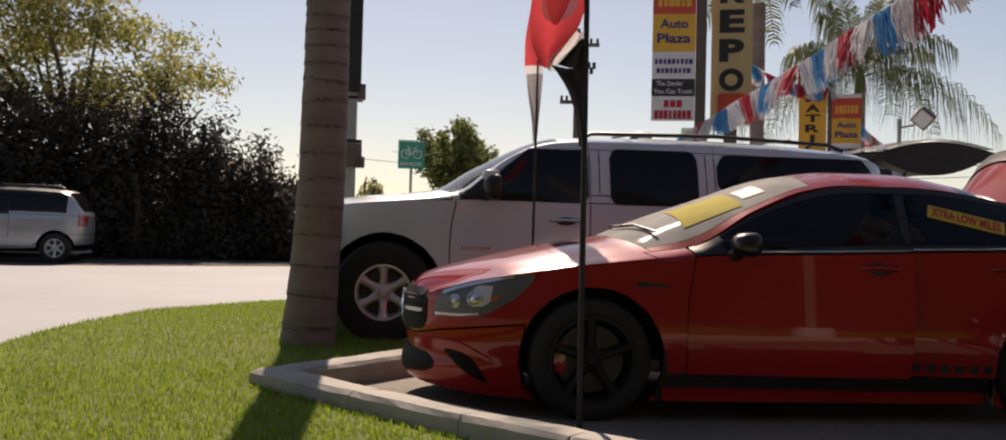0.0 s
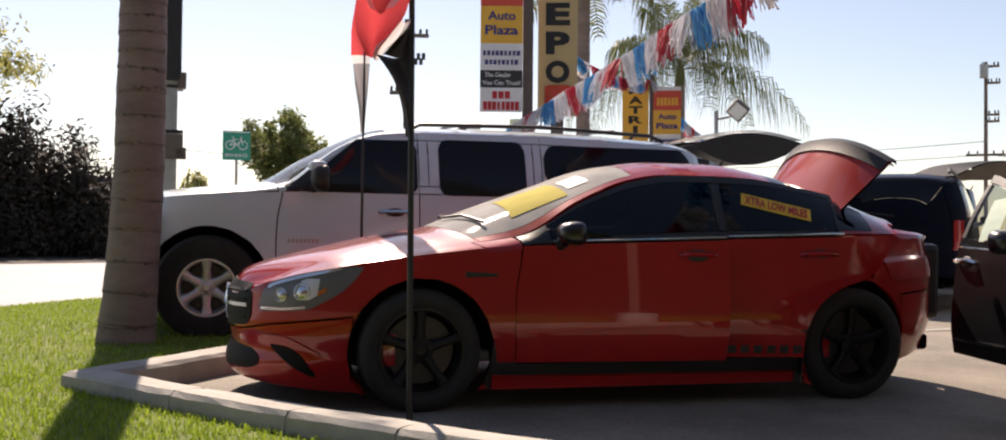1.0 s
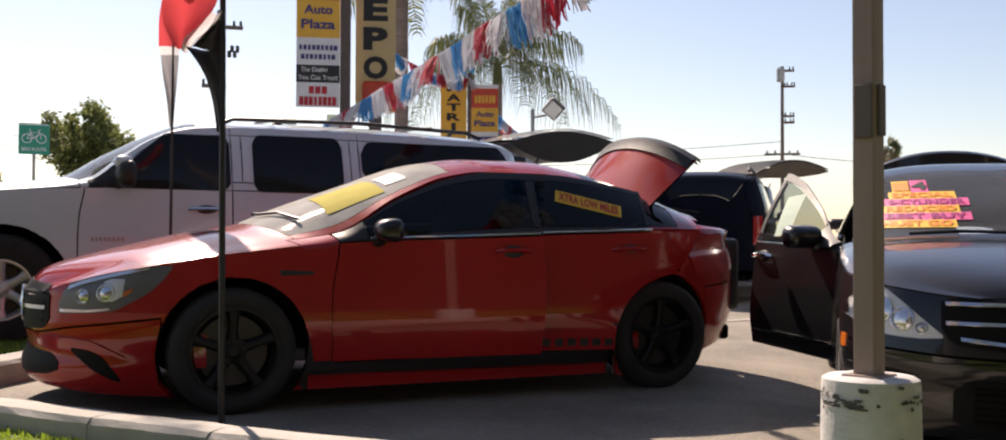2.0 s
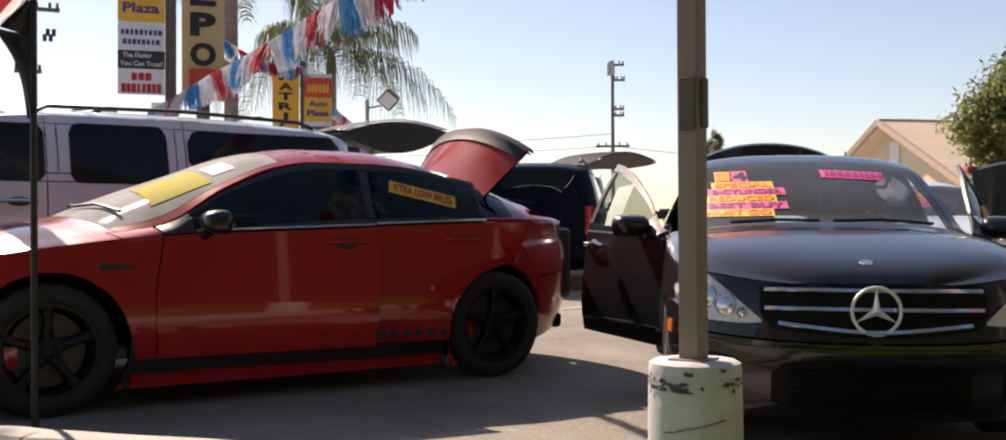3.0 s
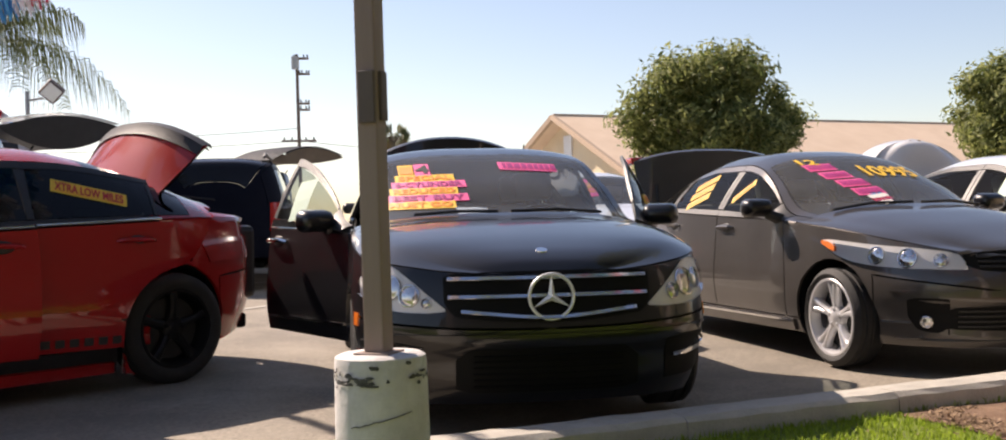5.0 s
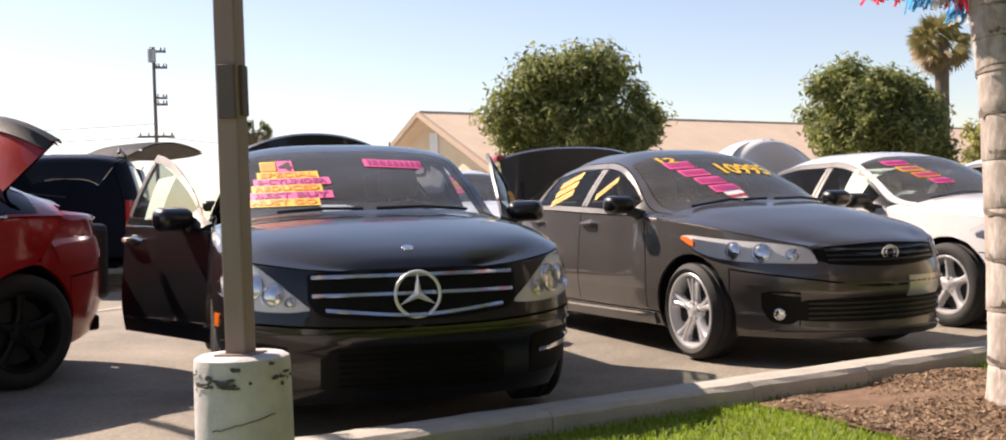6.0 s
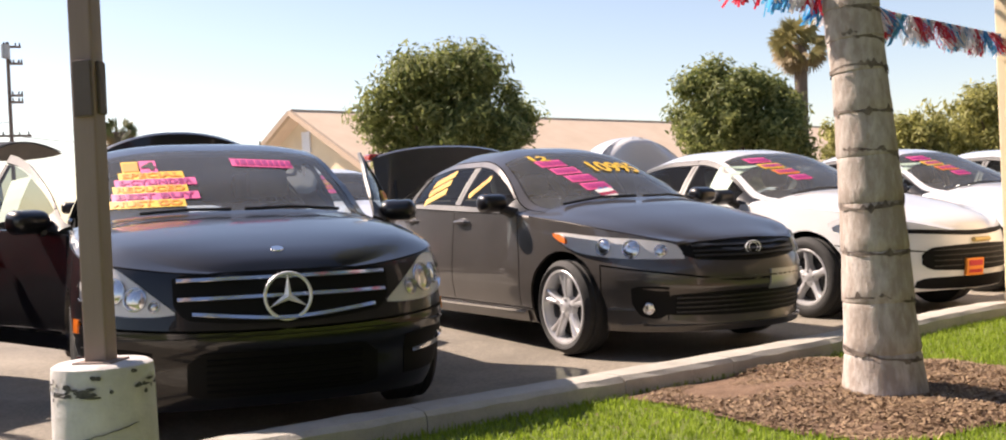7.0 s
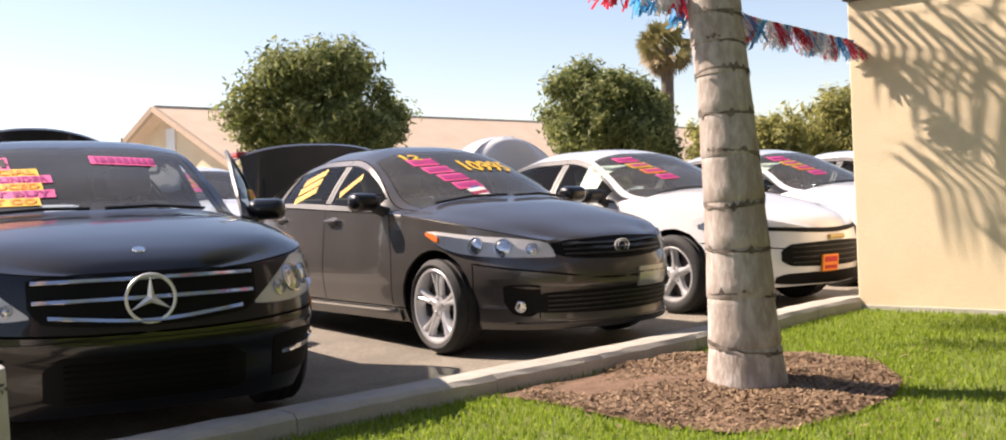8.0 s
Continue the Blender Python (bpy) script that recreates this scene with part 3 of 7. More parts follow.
    def upper_label(self, x, c):
        s, b = self.s, self.body
        if c < b.ns:
            if x > s["a_base"]:
                return "hood" if x > s["cowl"] + 0.05 else "front_fender"
            if x > s["w0"]:
                return "sail"
            if x > s["w3"]:
                door = "front_door" if x > s["d1"] else ("rear_door" if x > s["d2"] else "roof")
                if c == 0:
                    return door if door == "roof" else door + "_belt"
                if c == b.ns - 1:
                    return s.get("frame", "door_frame") if door == "roof" else door + "_frame"
                if abs(x - s["d1"]) < s.get("bp", 0.05) or s["d2"] - s.get("bp", 0.04) < x < s["d2"] + s.get("bp", 0.03):
                    return (door + ("_pillar_trim" if abs(x - s["d1"]) < 0.2 else "_pillar_trim2")) if door != "roof" else "rear_pillar_trim"
                return {"front_door": "front_window", "rear_door": "rear_window", "roof": "quarter_window"}[door]
            if s.get("hatch_x") is not None and x < s["hatch_x"]:
                return "hatch"
            return "roof" if x > s["lid_x2"] else ("trunk_lid" if c >= b.ns - 4 else "quarter_panel")
        k = c - b.ns
        if x > s["cowl"]:
            return "hood"
        if x > s["roof_f"]:
            return "windshield" if k > 0 else "roof"
        if x > s["roof_r"]:
            return "roof"
        if s.get("hatch_x") is not None:
            return "hatch" if k < 1 or x < s["deck"] or x > s["hatch_g"] else "lid_glass"
        if x > s["deck"]:
            return "backlight" if k > 0 else "roof"
        return "trunk_lid"

    def look_of(self, base):
        s = self.s
        pm = s["paint"]
        table = {"windshield": (s.get("glass_w", GLASS_C), "windshield", ""), "backlight": (s["glass"], "rear_glass", ""), "lid_glass": (s["glass"], "hatch_glass", ""),
                 "front_window": (s["paint"], "window_surround", "front_door") if s.get("solid_side") else (s.get("glass_f", s["glass"]), "front_window", "front_door"), "rear_window": (s["paint"], "window_surround", "rear_door") if s.get("solid_side") else (s["glass"], "rear_window", "rear_door"),
                 "quarter_window": (s["paint"], "window_surround", "") if s.get("solid_side") else (s["glass"], "quarter_window", ""),
                 "sail": (TRIM, "sail_trim", "front_door"), "rocker_panel": (s.get("rocker_mat", pm), "rocker_panel", "")}
        if base in table:
            return table[base]
        for door in ("front_door", "rear_door"):
            if base == door + "_belt":
                return (s.get("belt_mat", TRIM), "belt_trim", door)
            if base == door + "_frame":
                return (s.get("frame_mat", TRIM), "window_frame", door)
            if base in (door + "_pillar_trim", door + "_pillar_trim2"):
                return (s.get("pillar_mat", TRIM), "pillar_trim", door)
        if base == "rear_pillar_trim":
            return (s.get("pillar_mat", TRIM), "pillar_trim", "")
        if base == "door_frame":
            return (s.get("frame_mat", TRIM), "window_frame", "")
        return (pm, base, "")

    def cabin(self):
        """Floor, dashboard, steering wheel and seats that show through the glass."""
        s = self.s
        h, z0 = s["half"], s["seat_z"]
        bm = bmesh.new()
        box(bm, (s["w3"] - 0.2, -h * 0.8, 0.25), (s["cowl"], h * 0.8, 0.32), 0.02)
        part("cabin_floor", bm, CABIN, self.root)
        bm = bmesh.new()
        box(bm, (s["cowl"] - 0.55, -h * 0.78, 0.6), (s["cowl"] + 0.02, h * 0.78, s["dash_z"]), 0.06)
        part("dashboard", bm, CABIN, self.root, "", True)
        bm = bmesh.new()
        ring = [(s["cowl"] - 0.72 + 0.08 * math.sin(a), 0.37 + 0.185 * math.cos(a), s["dash_z"] - 0.05 + 0.17 * math.sin(a)) for a in np.linspace(0, 2 * math.pi, 25)]
        tube(bm, ring, 0.016, 6, False)
        part("steering_wheel", bm, TRIM, self.root, "", True)
        spots = [(s["d1"] + 0.22, 0.37), (s["d1"] + 0.22, -0.37)] + ([(s["d2"] + 0.28, 0.42), (s["d2"] + 0.28, -0.42)] if not s.get("plain") else [])
        for x, y in spots:
            bm = bmesh.new()
            box(bm, (x - 0.05, y - 0.25, z0 - 0.12), (x + 0.48, y + 0.25, z0 + 0.06), 0.05)
            part("seat", bm, s.get("seat_mat", CABIN), self.root, "", True)
            bm = bmesh.new()
            lean = Matrix.Translation((x, y, z0)) @ pose(0, 0, 0, 0, -16)
            box(bm, (-0.08, -0.24, -0.02), (0.06, 0.24, 0.60), 0.05, lean)
            part("backrest", bm, s.get("seat_mat", CABIN), self.root, "", True)
            bm = bmesh.new()
            box(bm, (-0.06, -0.13, 0.64), (0.05, 0.13, 0.82), 0.04, lean)
            tube(bm, [lean @ Vector((0, 0.05, 0.55)), lean @ Vector((0, 0.05, 0.68))], 0.008, 6)
            part("headrest", bm, s.get("seat_mat", CABIN), self.root, "", True)

    # ---- pieces laid on the skin
    def cast(self, way, u, v):
        if way == "F":
            o, d = Vector((6, u, v)), Vector((-1, 0, 0))
        elif way == "B":
            o, d = Vector((-6, u, v)), Vector((1, 0, 0))
        elif way == "L":
            o, d = Vector((u, 6, v)), Vector((0, -1, 0))
        elif way == "R":
            o, d = Vector((u, -6, v)), Vector((0, 1, 0))
        elif way == "FL":
            d = Vector((-0.7071, -0.7071, 0))
            o = Vector((-0.7071 * u, 0.7071 * u, v)) - d * 6
        elif way == "FR":
            d = Vector((-0.7071, 0.7071, 0))
            o = Vector((0.7071 * u, 0.7071 * u, v)) - d * 6
        else:
            o, d = Vector((v, u, 6)), Vector((0, 0, -1))
        hit, n, _, _ = self.bvh.ray_cast(o, d)
        if hit is None:
            hit, n, _, _ = self.bvh.find_nearest(o + d * 4)
        if n.dot(d) > 0:
            n = -n
        return hit, n

    def patch(self, name, way, outline, mat, off=0.006, back=0.02, nu=24, nv=6, label="", host="", bulge=0.0, smooth=True):
        """A plate that follows the skin: outline rows (u, low, high); its face stands off the skin by off."""
        us = [o[0] for o in outline]
        lo, hi = curve_of([(o[0], o[1]) for o in outline]), curve_of([(o[0], o[2]) for o in outline])
        faces = []
        cols = np.linspace(us[0], us[-1], nu + 1)
        front, rear = [], []
        for i, u in enumerate(cols):
            a, c = float(lo(u)), float(hi(u))
            for j in range(nv + 1):
                t = j / nv
                p, n = self.cast(way, u, a + (c - a) * t)
                k = off + bulge * math.sin(math.pi * t) * math.sin(math.pi * i / nu)
                front.append(p + n * k)
                rear.append(p - n * back)
        verts = front + rear
        m = len(front)
        w = nv + 1
        for i in range(nu):
            for j in range(nv):
                q = (i * w + j, (i + 1) * w + j, (i + 1) * w + j + 1, i * w + j + 1)
                faces.append(q)
        rim = [i * w for i in range(nu + 1)] + [nu * w + j for j in range(1, w)] + [i * w + nv for i in range(nu - 1, -1, -1)] + [j for j in range(nv - 1, 0, -1)]
        for a, c in zip(rim, rim[1:] + rim[:1]):
            faces.append((a, c, c + m, a + m))
        bm = bmesh.new()
        vs = [bm.verts.new(v) for v in verts]
        for f in faces:
            try:
                bm.faces.new([vs[k] for k in f])
            except ValueError:
                pass
        bmesh.ops.remove_doubles(bm, verts=bm.verts, dist=0.0004)
        return part(name, bm, mat, self.parts.get(host, self.root), label, smooth)

    def decal(self, name, way, centre, width, height, turn, mat, text="", ink=None, host="", label="", off=0.005):
        """A sticker that lies on the skin, with words on it."""
        cu, cv = centre
        ca, sa = math.cos(radians(turn)), math.sin(radians(turn))
        flip = -1 if way == "L" else 1

        def put(a, b, k):
            x, y = a * ca - b * sa, a * sa + b * ca
            p, n = self.cast(way, cu + x * flip, cv + y)
            return p + n * k

        nu, nv = 10, 4
        pts = [put(-width / 2 + width * i / nu, -height / 2 + height * j / nv, off) for i in range(nu + 1) for j in range(nv + 1)]
        fs = [(i * (nv + 1) + j, (i + 1) * (nv + 1) + j, (i + 1) * (nv + 1) + j + 1, i * (nv + 1) + j + 1) for i in range(nu) for j in range(nv)]
        parent = self.parts.get(host, self.root)
        if mat is not None:
            ob = mesh_object(name, pts, fs, mat)
            ob.parent = parent
            tagged(ob, label)
        if text == "-":
            tv, tf = [], []
            rb = random.Random(int(width * 1000) + int(cv * 100))
            x0 = -width * 0.43
            while x0 < width * 0.4:
                l = width * rb.uniform(0.05, 0.11)
                for i in range(2):
                    for j in range(2):
                        tv.append(put(x0 + l * i, height * (-0.3 + 0.6 * j), off + 0.004))
                ob2 = mesh_object("bar", tv, [(0, 1, 3, 2)], ink)
                ob2.parent = ob if parent is self.root else parent
                tv = []
                x0 += l + width * 0.025
        elif text:
            a, tf, w, h = text_mesh(text, 1.0, 0.03)
            tv = [put(x * width * 0.9 / w, y * height * 0.68 / h, off + 0.004) for x, y in a]
            ob2 = mesh_object("lettering", tv, tf, ink)
            ob2.parent = ob if (mat is not None and parent is self.root) else parent
        return self

    def bar(self, name, pts, r, mat, host="", label="", n=8):
        bm = bmesh.new()
        tube(bm, pts, r, n)
        return part(name, bm, mat, self.parts.get(host, self.root), label, True)

    def handle(self, host, side, x, z, mat, w=0.11, recess=TRIM):
        sg = 1 if side == "L" else -1
        p, n = self.cast(side, x, z)
        bm = bmesh.new()
        bmesh.ops.create_uvsphere(bm, u_segments=14, v_segments=8, radius=1.0, matrix=Matrix.Translation(p + n * 0.001) @ Matrix.Diagonal((w * 0.62, 0.008, 0.036, 1)))
        cup = part("handle_cup", bm, recess, self.parts.get(host, self.root), "", True)
        bm = bmesh.new()
        pts = [p + n * 0.006 + Vector((-w, 0, 0)), p + n * 0.03 + Vector((-w * 0.75, 0, 0.004)), p + n * 0.034 + Vector((0, 0, 0.006)), p + n * 0.03 + Vector((w * 0.75, 0, 0.004)), p + n * 0.006 + Vector((w, 0, 0))]
        tube(bm, pts, [0.010, 0.014, 0.015, 0.014, 0.010], 8)
        part("door_handle", bm, mat, self.parts.get(host, self.root), "", True)


CENTRAL = {"front_bumper", "rear_bumper", "hood", "roof", "trunk_lid", "windshield", "backlight", "hatch", "lid_glass"}


def sedan(**k):
    """Common numbers of a saloon; lengths in metres, x forward from the middle of the wheelbase."""
    s = dict(half=0.885, front=2.30, rear=2.30, pf=4.4, qf=2.1, pr=5.0, qr=2.1, arches=(1.35, -1.35), arch_r=0.355, axle_z=0.317, track=0.775,
             sill=[(-2.3, 0.33), (-1.8, 0.22), (-1.2, 0.19), (1.3, 0.19), (1.8, 0.19), (2.3, 0.22)],
             shoulder=[(-2.3, 0.95), (-2.1, 0.99), (-1.6, 1.0), (-0.8, 0.975), (0, 0.945), (0.7, 0.92), (1.35, 0.86), (1.8, 0.79), (2.15, 0.70), (2.3, 0.62)],
             edge=[(-2.3, 0.95), (-2.0, 1.02), (-1.75, 1.06), (-1.4, 1.18), (-1.0, 1.28), (-0.6, 1.335), (-0.2, 1.335), (0.05, 1.29), (0.4, 1.13), (0.72, 0.95), (1.35, 0.89), (1.8, 0.825), (2.3, 0.62)],
             top=[(-2.3, 0.95), (-2.22, 1.05), (-1.95, 1.085), (-1.75, 1.12), (-1.35, 1.27), (-1.0, 1.375), (-0.6, 1.43), (-0.25, 1.425), (0.05, 1.375), (0.5, 1.19), (0.85, 1.0), (1.3, 0.945), (1.7, 0.885), (2.05, 0.80), (2.2, 0.73), (2.3, 0.62)],
             inset=[(-2.3, 0.8), (-1.9, 0.80), (-1.5, 0.70), (-0.9, 0.665), (-0.2, 0.67), (0.3, 0.78), (0.72, 0.90), (1.0, 0.86), (2.3, 0.75)],
             wide=[(0.15, 0.93), (0.3, 0.975), (0.5, 1.0), (0.68, 0.985), (0.85, 0.965), (1.1, 0.935)],
             nose=[(0.15, 2.2), (0.3, 2.27), (0.45, 2.3), (0.62, 2.28), (0.8, 2.2), (1.0, 2.12)],
             tail=[(0.2, 2.18), (0.5, 2.28), (0.75, 2.3), (0.95, 2.26), (1.1, 2.2)],
             bow=0.2, rbow=0.12, cowl=0.80, deck=-1.78, roof_f=-0.05, roof_r=-0.95, a_base=0.72, w0=0.55, w3=-1.42, d0=0.84, d1=-0.18, d2=-1.12,
             rocker=0.30, bump_f=1.66, bump_fz=0.60, bump_r=-1.70, bump_rz=0.62, lid_x=-2.05, lid_z=0.72, lid_x2=-1.74, lid_hinge=(-1.80, 1.08),
             seat_z=0.48, dash_z=0.93, mirror=(0.52, 0.955, 0.985), glass=GLASS_D,
             cuts=(0.84, -0.18, -1.12, 0.72, 0.55, -1.42, 0.80, -1.78, -0.05, -0.95, -0.13, -0.23, 1.66, -1.70, -2.05))
    s.update(k)
    if "cuts" not in k:
        s["cuts"] = tuple(s[n] for n in ("d0", "d1", "d2", "a_base", "w0", "w3", "cowl", "deck", "roof_f", "roof_r", "bump_f", "bump_r")) + (s["d1"] - 0.05, s["d1"] + 0.05)
    return s


def suv(**k):
    """Common numbers of a long estate wagon with a steep tail."""
    s = sedan(half=0.995, front=2.46, rear=2.93, pf=7.0, qf=2.2, pr=16.0, qr=2.2, arches=(1.65, -1.65), arch_r=0.465, axle_z=0.395, track=0.86,
              sill=[(-2.93, 0.48), (-2.2, 0.42), (-1.2, 0.36), (1.3, 0.36), (2.0, 0.38), (2.46, 0.42)],
              shoulder=[(-2.93, 1.20), (-2.0, 1.23), (0, 1.235), (0.9, 1.225), (1.6, 1.18), (2.1, 1.13), (2.38, 1.08), (2.46, 1.0)],
              edge=[(-2.93, 1.20), (-2.86, 1.50), (-2.72, 1.74), (-2.4, 1.81), (-1.0, 1.845), (-0.1, 1.84), (0.25, 1.77), (0.65, 1.53), (1.10, 1.25), (1.6, 1.20), (2.2, 1.14), (2.46, 1.0)],
              top=[(-2.93, 1.20), (-2.88, 1.55), (-2.74, 1.83), (-2.4, 1.90), (-1.0, 1.94), (-0.1, 1.925), (0.2, 1.87), (0.7, 1.56), (1.18, 1.28), (1.6, 1.24), (2.1, 1.19), (2.37, 1.11), (2.46, 1.0)],
              inset=[(-2.93, 0.9), (-2.7, 0.84), (-1, 0.80), (0, 0.80), (0.6, 0.86), (1.1, 0.95), (1.4, 0.9), (2.7, 0.8)],
              wide=[(0.3, 0.95), (0.5, 0.985), (0.8, 1.0), (1.05, 0.99), (1.25, 0.965), (1.5, 0.93)],
              nose=[(0.3, 2.36), (0.5, 2.44), (0.8, 2.46), (1.0, 2.44), (1.2, 2.36)],
              tail=[(0.3, 2.82), (0.6, 2.92), (0.9, 2.93), (1.3, 2.90), (2.0, 2.85)],
              bow=0.16, rbow=0.0, cowl=1.14, deck=-2.88, roof_f=0.22, roof_r=-2.45, a_base=1.10, w0=0.86, w3=-2.55, d0=1.12, d1=-0.05, d2=-1.16,
              rocker=0.50, bump_f=2.1, bump_fz=0.72, bump_r=-2.14, bump_rz=0.72, lid_x=None, hatch_x=-2.80, hatch_g=-2.55, lid_z=0.7, lid_x2=-9, lid_hinge=(-2.5, 1.90),
              seat_z=0.78, dash_z=1.24, mirror=(0.86, 1.10, 1.30), rows=24)
    s.update(k)
    s["cuts"] = tuple(s[n] for n in ("d0", "d1", "d2", "a_base", "w0", "w3", "cowl", "deck", "roof_f", "roof_r", "bump_f", "bump_r", "hatch_x", "hatch_g")) + (s["d1"] - s.get("bp", 0.05), s["d1"] + s.get("bp", 0.05))
    return s


# ---- red saloon with its lid up and its doors ajar
red = Car("red_car", sedan(
    paint=RED, half=0.89, front=2.36, pf=6.0, track=0.757, arch_r=0.393, axle_z=0.333, arches=(1.335, -1.33), glass_w=GLASS_R,
    sill=[(-2.3, 0.30), (-1.8, 0.20), (-1.2, 0.11), (1.3, 0.11), (1.8, 0.10), (2.36, 0.13)], d0=0.80, d1=-0.44, d2=-1.20, w3=-1.52, a_base=0.82, w0=0.64, cowl=1.0, roof_f=0.02,
    top=[(-2.3, 0.95), (-2.22, 1.05), (-1.95, 1.085), (-1.75, 1.12), (-1.35, 1.27), (-1.0, 1.375), (-0.6, 1.43), (-0.25, 1.43), (0.05, 1.39), (0.5, 1.22), (0.8, 1.09), (1.05, 0.985), (1.35, 0.95), (1.7, 0.89), (2.05, 0.81), (2.25, 0.74), (2.36, 0.62)],
    edge=[(-2.3, 0.95), (-2.0, 1.02), (-1.75, 1.06), (-1.4, 1.18), (-1.0, 1.28), (-0.6, 1.335), (-0.2, 1.335), (0.05, 1.30), (0.4, 1.17), (0.82, 0.955), (1.35, 0.89), (1.8, 0.825), (2.36, 0.62)],
    rocker_mat=TRIM,
    nose=[(0.10, 2.24), (0.17, 2.34), (0.24, 2.35), (0.32, 2.32), (0.45, 2.34), (0.62, 2.34), (0.8, 2.26), (1.0, 2.18)], bump_f=1.72, bump_fz=0.52, frame_mat=TRIM, belt_mat=TRIM, glass=GLASS_D, rocker=0.27,
    mirror_mat=BLACKP, mirror_cap=None, open={"front_door_L": 6.0, "rear_door_L": 12.0, "trunk_lid": 76.0}, own_lid=True, lid_hinge=(-1.53, 0.93), lid_z=0.84,
    wheel=dict(name="red_wheel", r=0.338, width=0.225, rim=0.236, spokes=5, sw=0.036, mat=RIM_B, label="black five-spoke rim", caliper=LAMP_R)),
    on_ground(2.405, 6.54, 180.1), "glossy red saloon car with its trunk lid raised and doors ajar", "car")
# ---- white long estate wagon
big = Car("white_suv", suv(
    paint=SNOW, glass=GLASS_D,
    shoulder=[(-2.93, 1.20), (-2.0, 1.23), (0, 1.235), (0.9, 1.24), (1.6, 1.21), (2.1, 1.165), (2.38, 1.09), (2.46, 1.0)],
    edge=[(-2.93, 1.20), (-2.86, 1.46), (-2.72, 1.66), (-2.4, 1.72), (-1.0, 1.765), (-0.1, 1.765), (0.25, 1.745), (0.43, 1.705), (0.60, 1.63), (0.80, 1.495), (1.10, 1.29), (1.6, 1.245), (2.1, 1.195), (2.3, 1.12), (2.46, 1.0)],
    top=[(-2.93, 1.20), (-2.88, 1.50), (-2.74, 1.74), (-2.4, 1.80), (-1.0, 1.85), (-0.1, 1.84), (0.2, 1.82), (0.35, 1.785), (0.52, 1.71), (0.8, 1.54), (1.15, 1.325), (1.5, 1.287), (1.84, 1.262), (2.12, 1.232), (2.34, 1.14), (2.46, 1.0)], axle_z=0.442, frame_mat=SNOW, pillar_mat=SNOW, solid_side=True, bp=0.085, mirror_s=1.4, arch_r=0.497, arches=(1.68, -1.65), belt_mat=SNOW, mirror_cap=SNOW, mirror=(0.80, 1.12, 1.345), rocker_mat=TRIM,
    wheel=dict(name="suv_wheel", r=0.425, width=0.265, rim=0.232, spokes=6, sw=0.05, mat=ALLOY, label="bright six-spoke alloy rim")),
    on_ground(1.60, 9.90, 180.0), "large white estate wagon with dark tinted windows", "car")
# ---- black saloon, head on
blk = Car("black_car", sedan(
    paint=BLACKP, half=0.885, front=2.18, rear=2.40, arches=(1.38, -1.38), pf=11.0, qf=2.2, track=0.75,
    inset=[(-2.3, 0.8), (-1.9, 0.80), (-1.5, 0.74), (-0.9, 0.72), (-0.2, 0.74), (0.3, 0.83), (0.75, 0.92), (1.0, 0.88), (2.3, 0.75)], glass=GLASS_M, belt_mat=CHROME, frame_mat=TRIM,
    nose=[(0.12, 2.03), (0.2, 2.10), (0.27, 2.12), (0.36, 2.13), (0.43, 2.17), (0.5, 2.185), (0.56, 2.175), (0.72, 2.14), (0.85, 2.08), (1.0, 2.02)], bump_f=1.68, bump_fz=0.56,
    sill=[(-2.4, 0.33), (-1.8, 0.22), (-1.2, 0.18), (1.3, 0.17), (1.8, 0.14), (2.18, 0.15)],
    shoulder=[(-2.4, 0.95), (-2.1, 0.98), (-1.6, 0.98), (-0.8, 0.965), (0, 0.945), (0.7, 0.925), (1.35, 0.88), (1.75, 0.825), (2.05, 0.78), (2.18, 0.74)],
    top=[(-2.4, 0.95), (-2.3, 1.04), (-1.95, 1.06), (-1.72, 1.09), (-1.35, 1.25), (-1.0, 1.38), (-0.6, 1.44), (-0.25, 1.44), (0.05, 1.39), (0.5, 1.20), (0.90, 1.0), (1.3, 0.965), (1.7, 0.915), (2.0, 0.85), (2.12, 0.80), (2.18, 0.74)],
    edge=[(-2.4, 0.95), (-2.0, 1.01), (-1.75, 1.04), (-1.4, 1.16), (-1.0, 1.32), (-0.6, 1.385), (-0.2, 1.385), (0.05, 1.335), (0.4, 1.165), (0.75, 0.96), (1.35, 0.93), (1.8, 0.87), (2.18, 0.74)],
    tail=[(0.2, 2.28), (0.5, 2.38), (0.75, 2.4), (0.95, 2.36), (1.1, 2.3)], cowl=0.84, a_base=0.75, roof_f=0.09,
    open={"front_door_L": 21.0, "front_door_R": 29.0, "trunk_lid": 75.0}, own_lid=True, lid_hinge=(-1.68, 1.09), seat_mat=CABIN, mirror_mat=BLACKP, mirror=(0.54, 0.915, 0.985),
    wheel=dict(name="black_wheel", r=0.318, width=0.225, rim=0.225, spokes=7, sw=0.03, split=0.12, mat=ALLOY)),
    on_ground(5.24, 4.535, -130.5), "glossy black saloon car with open front doors and raised trunk lid", "car")
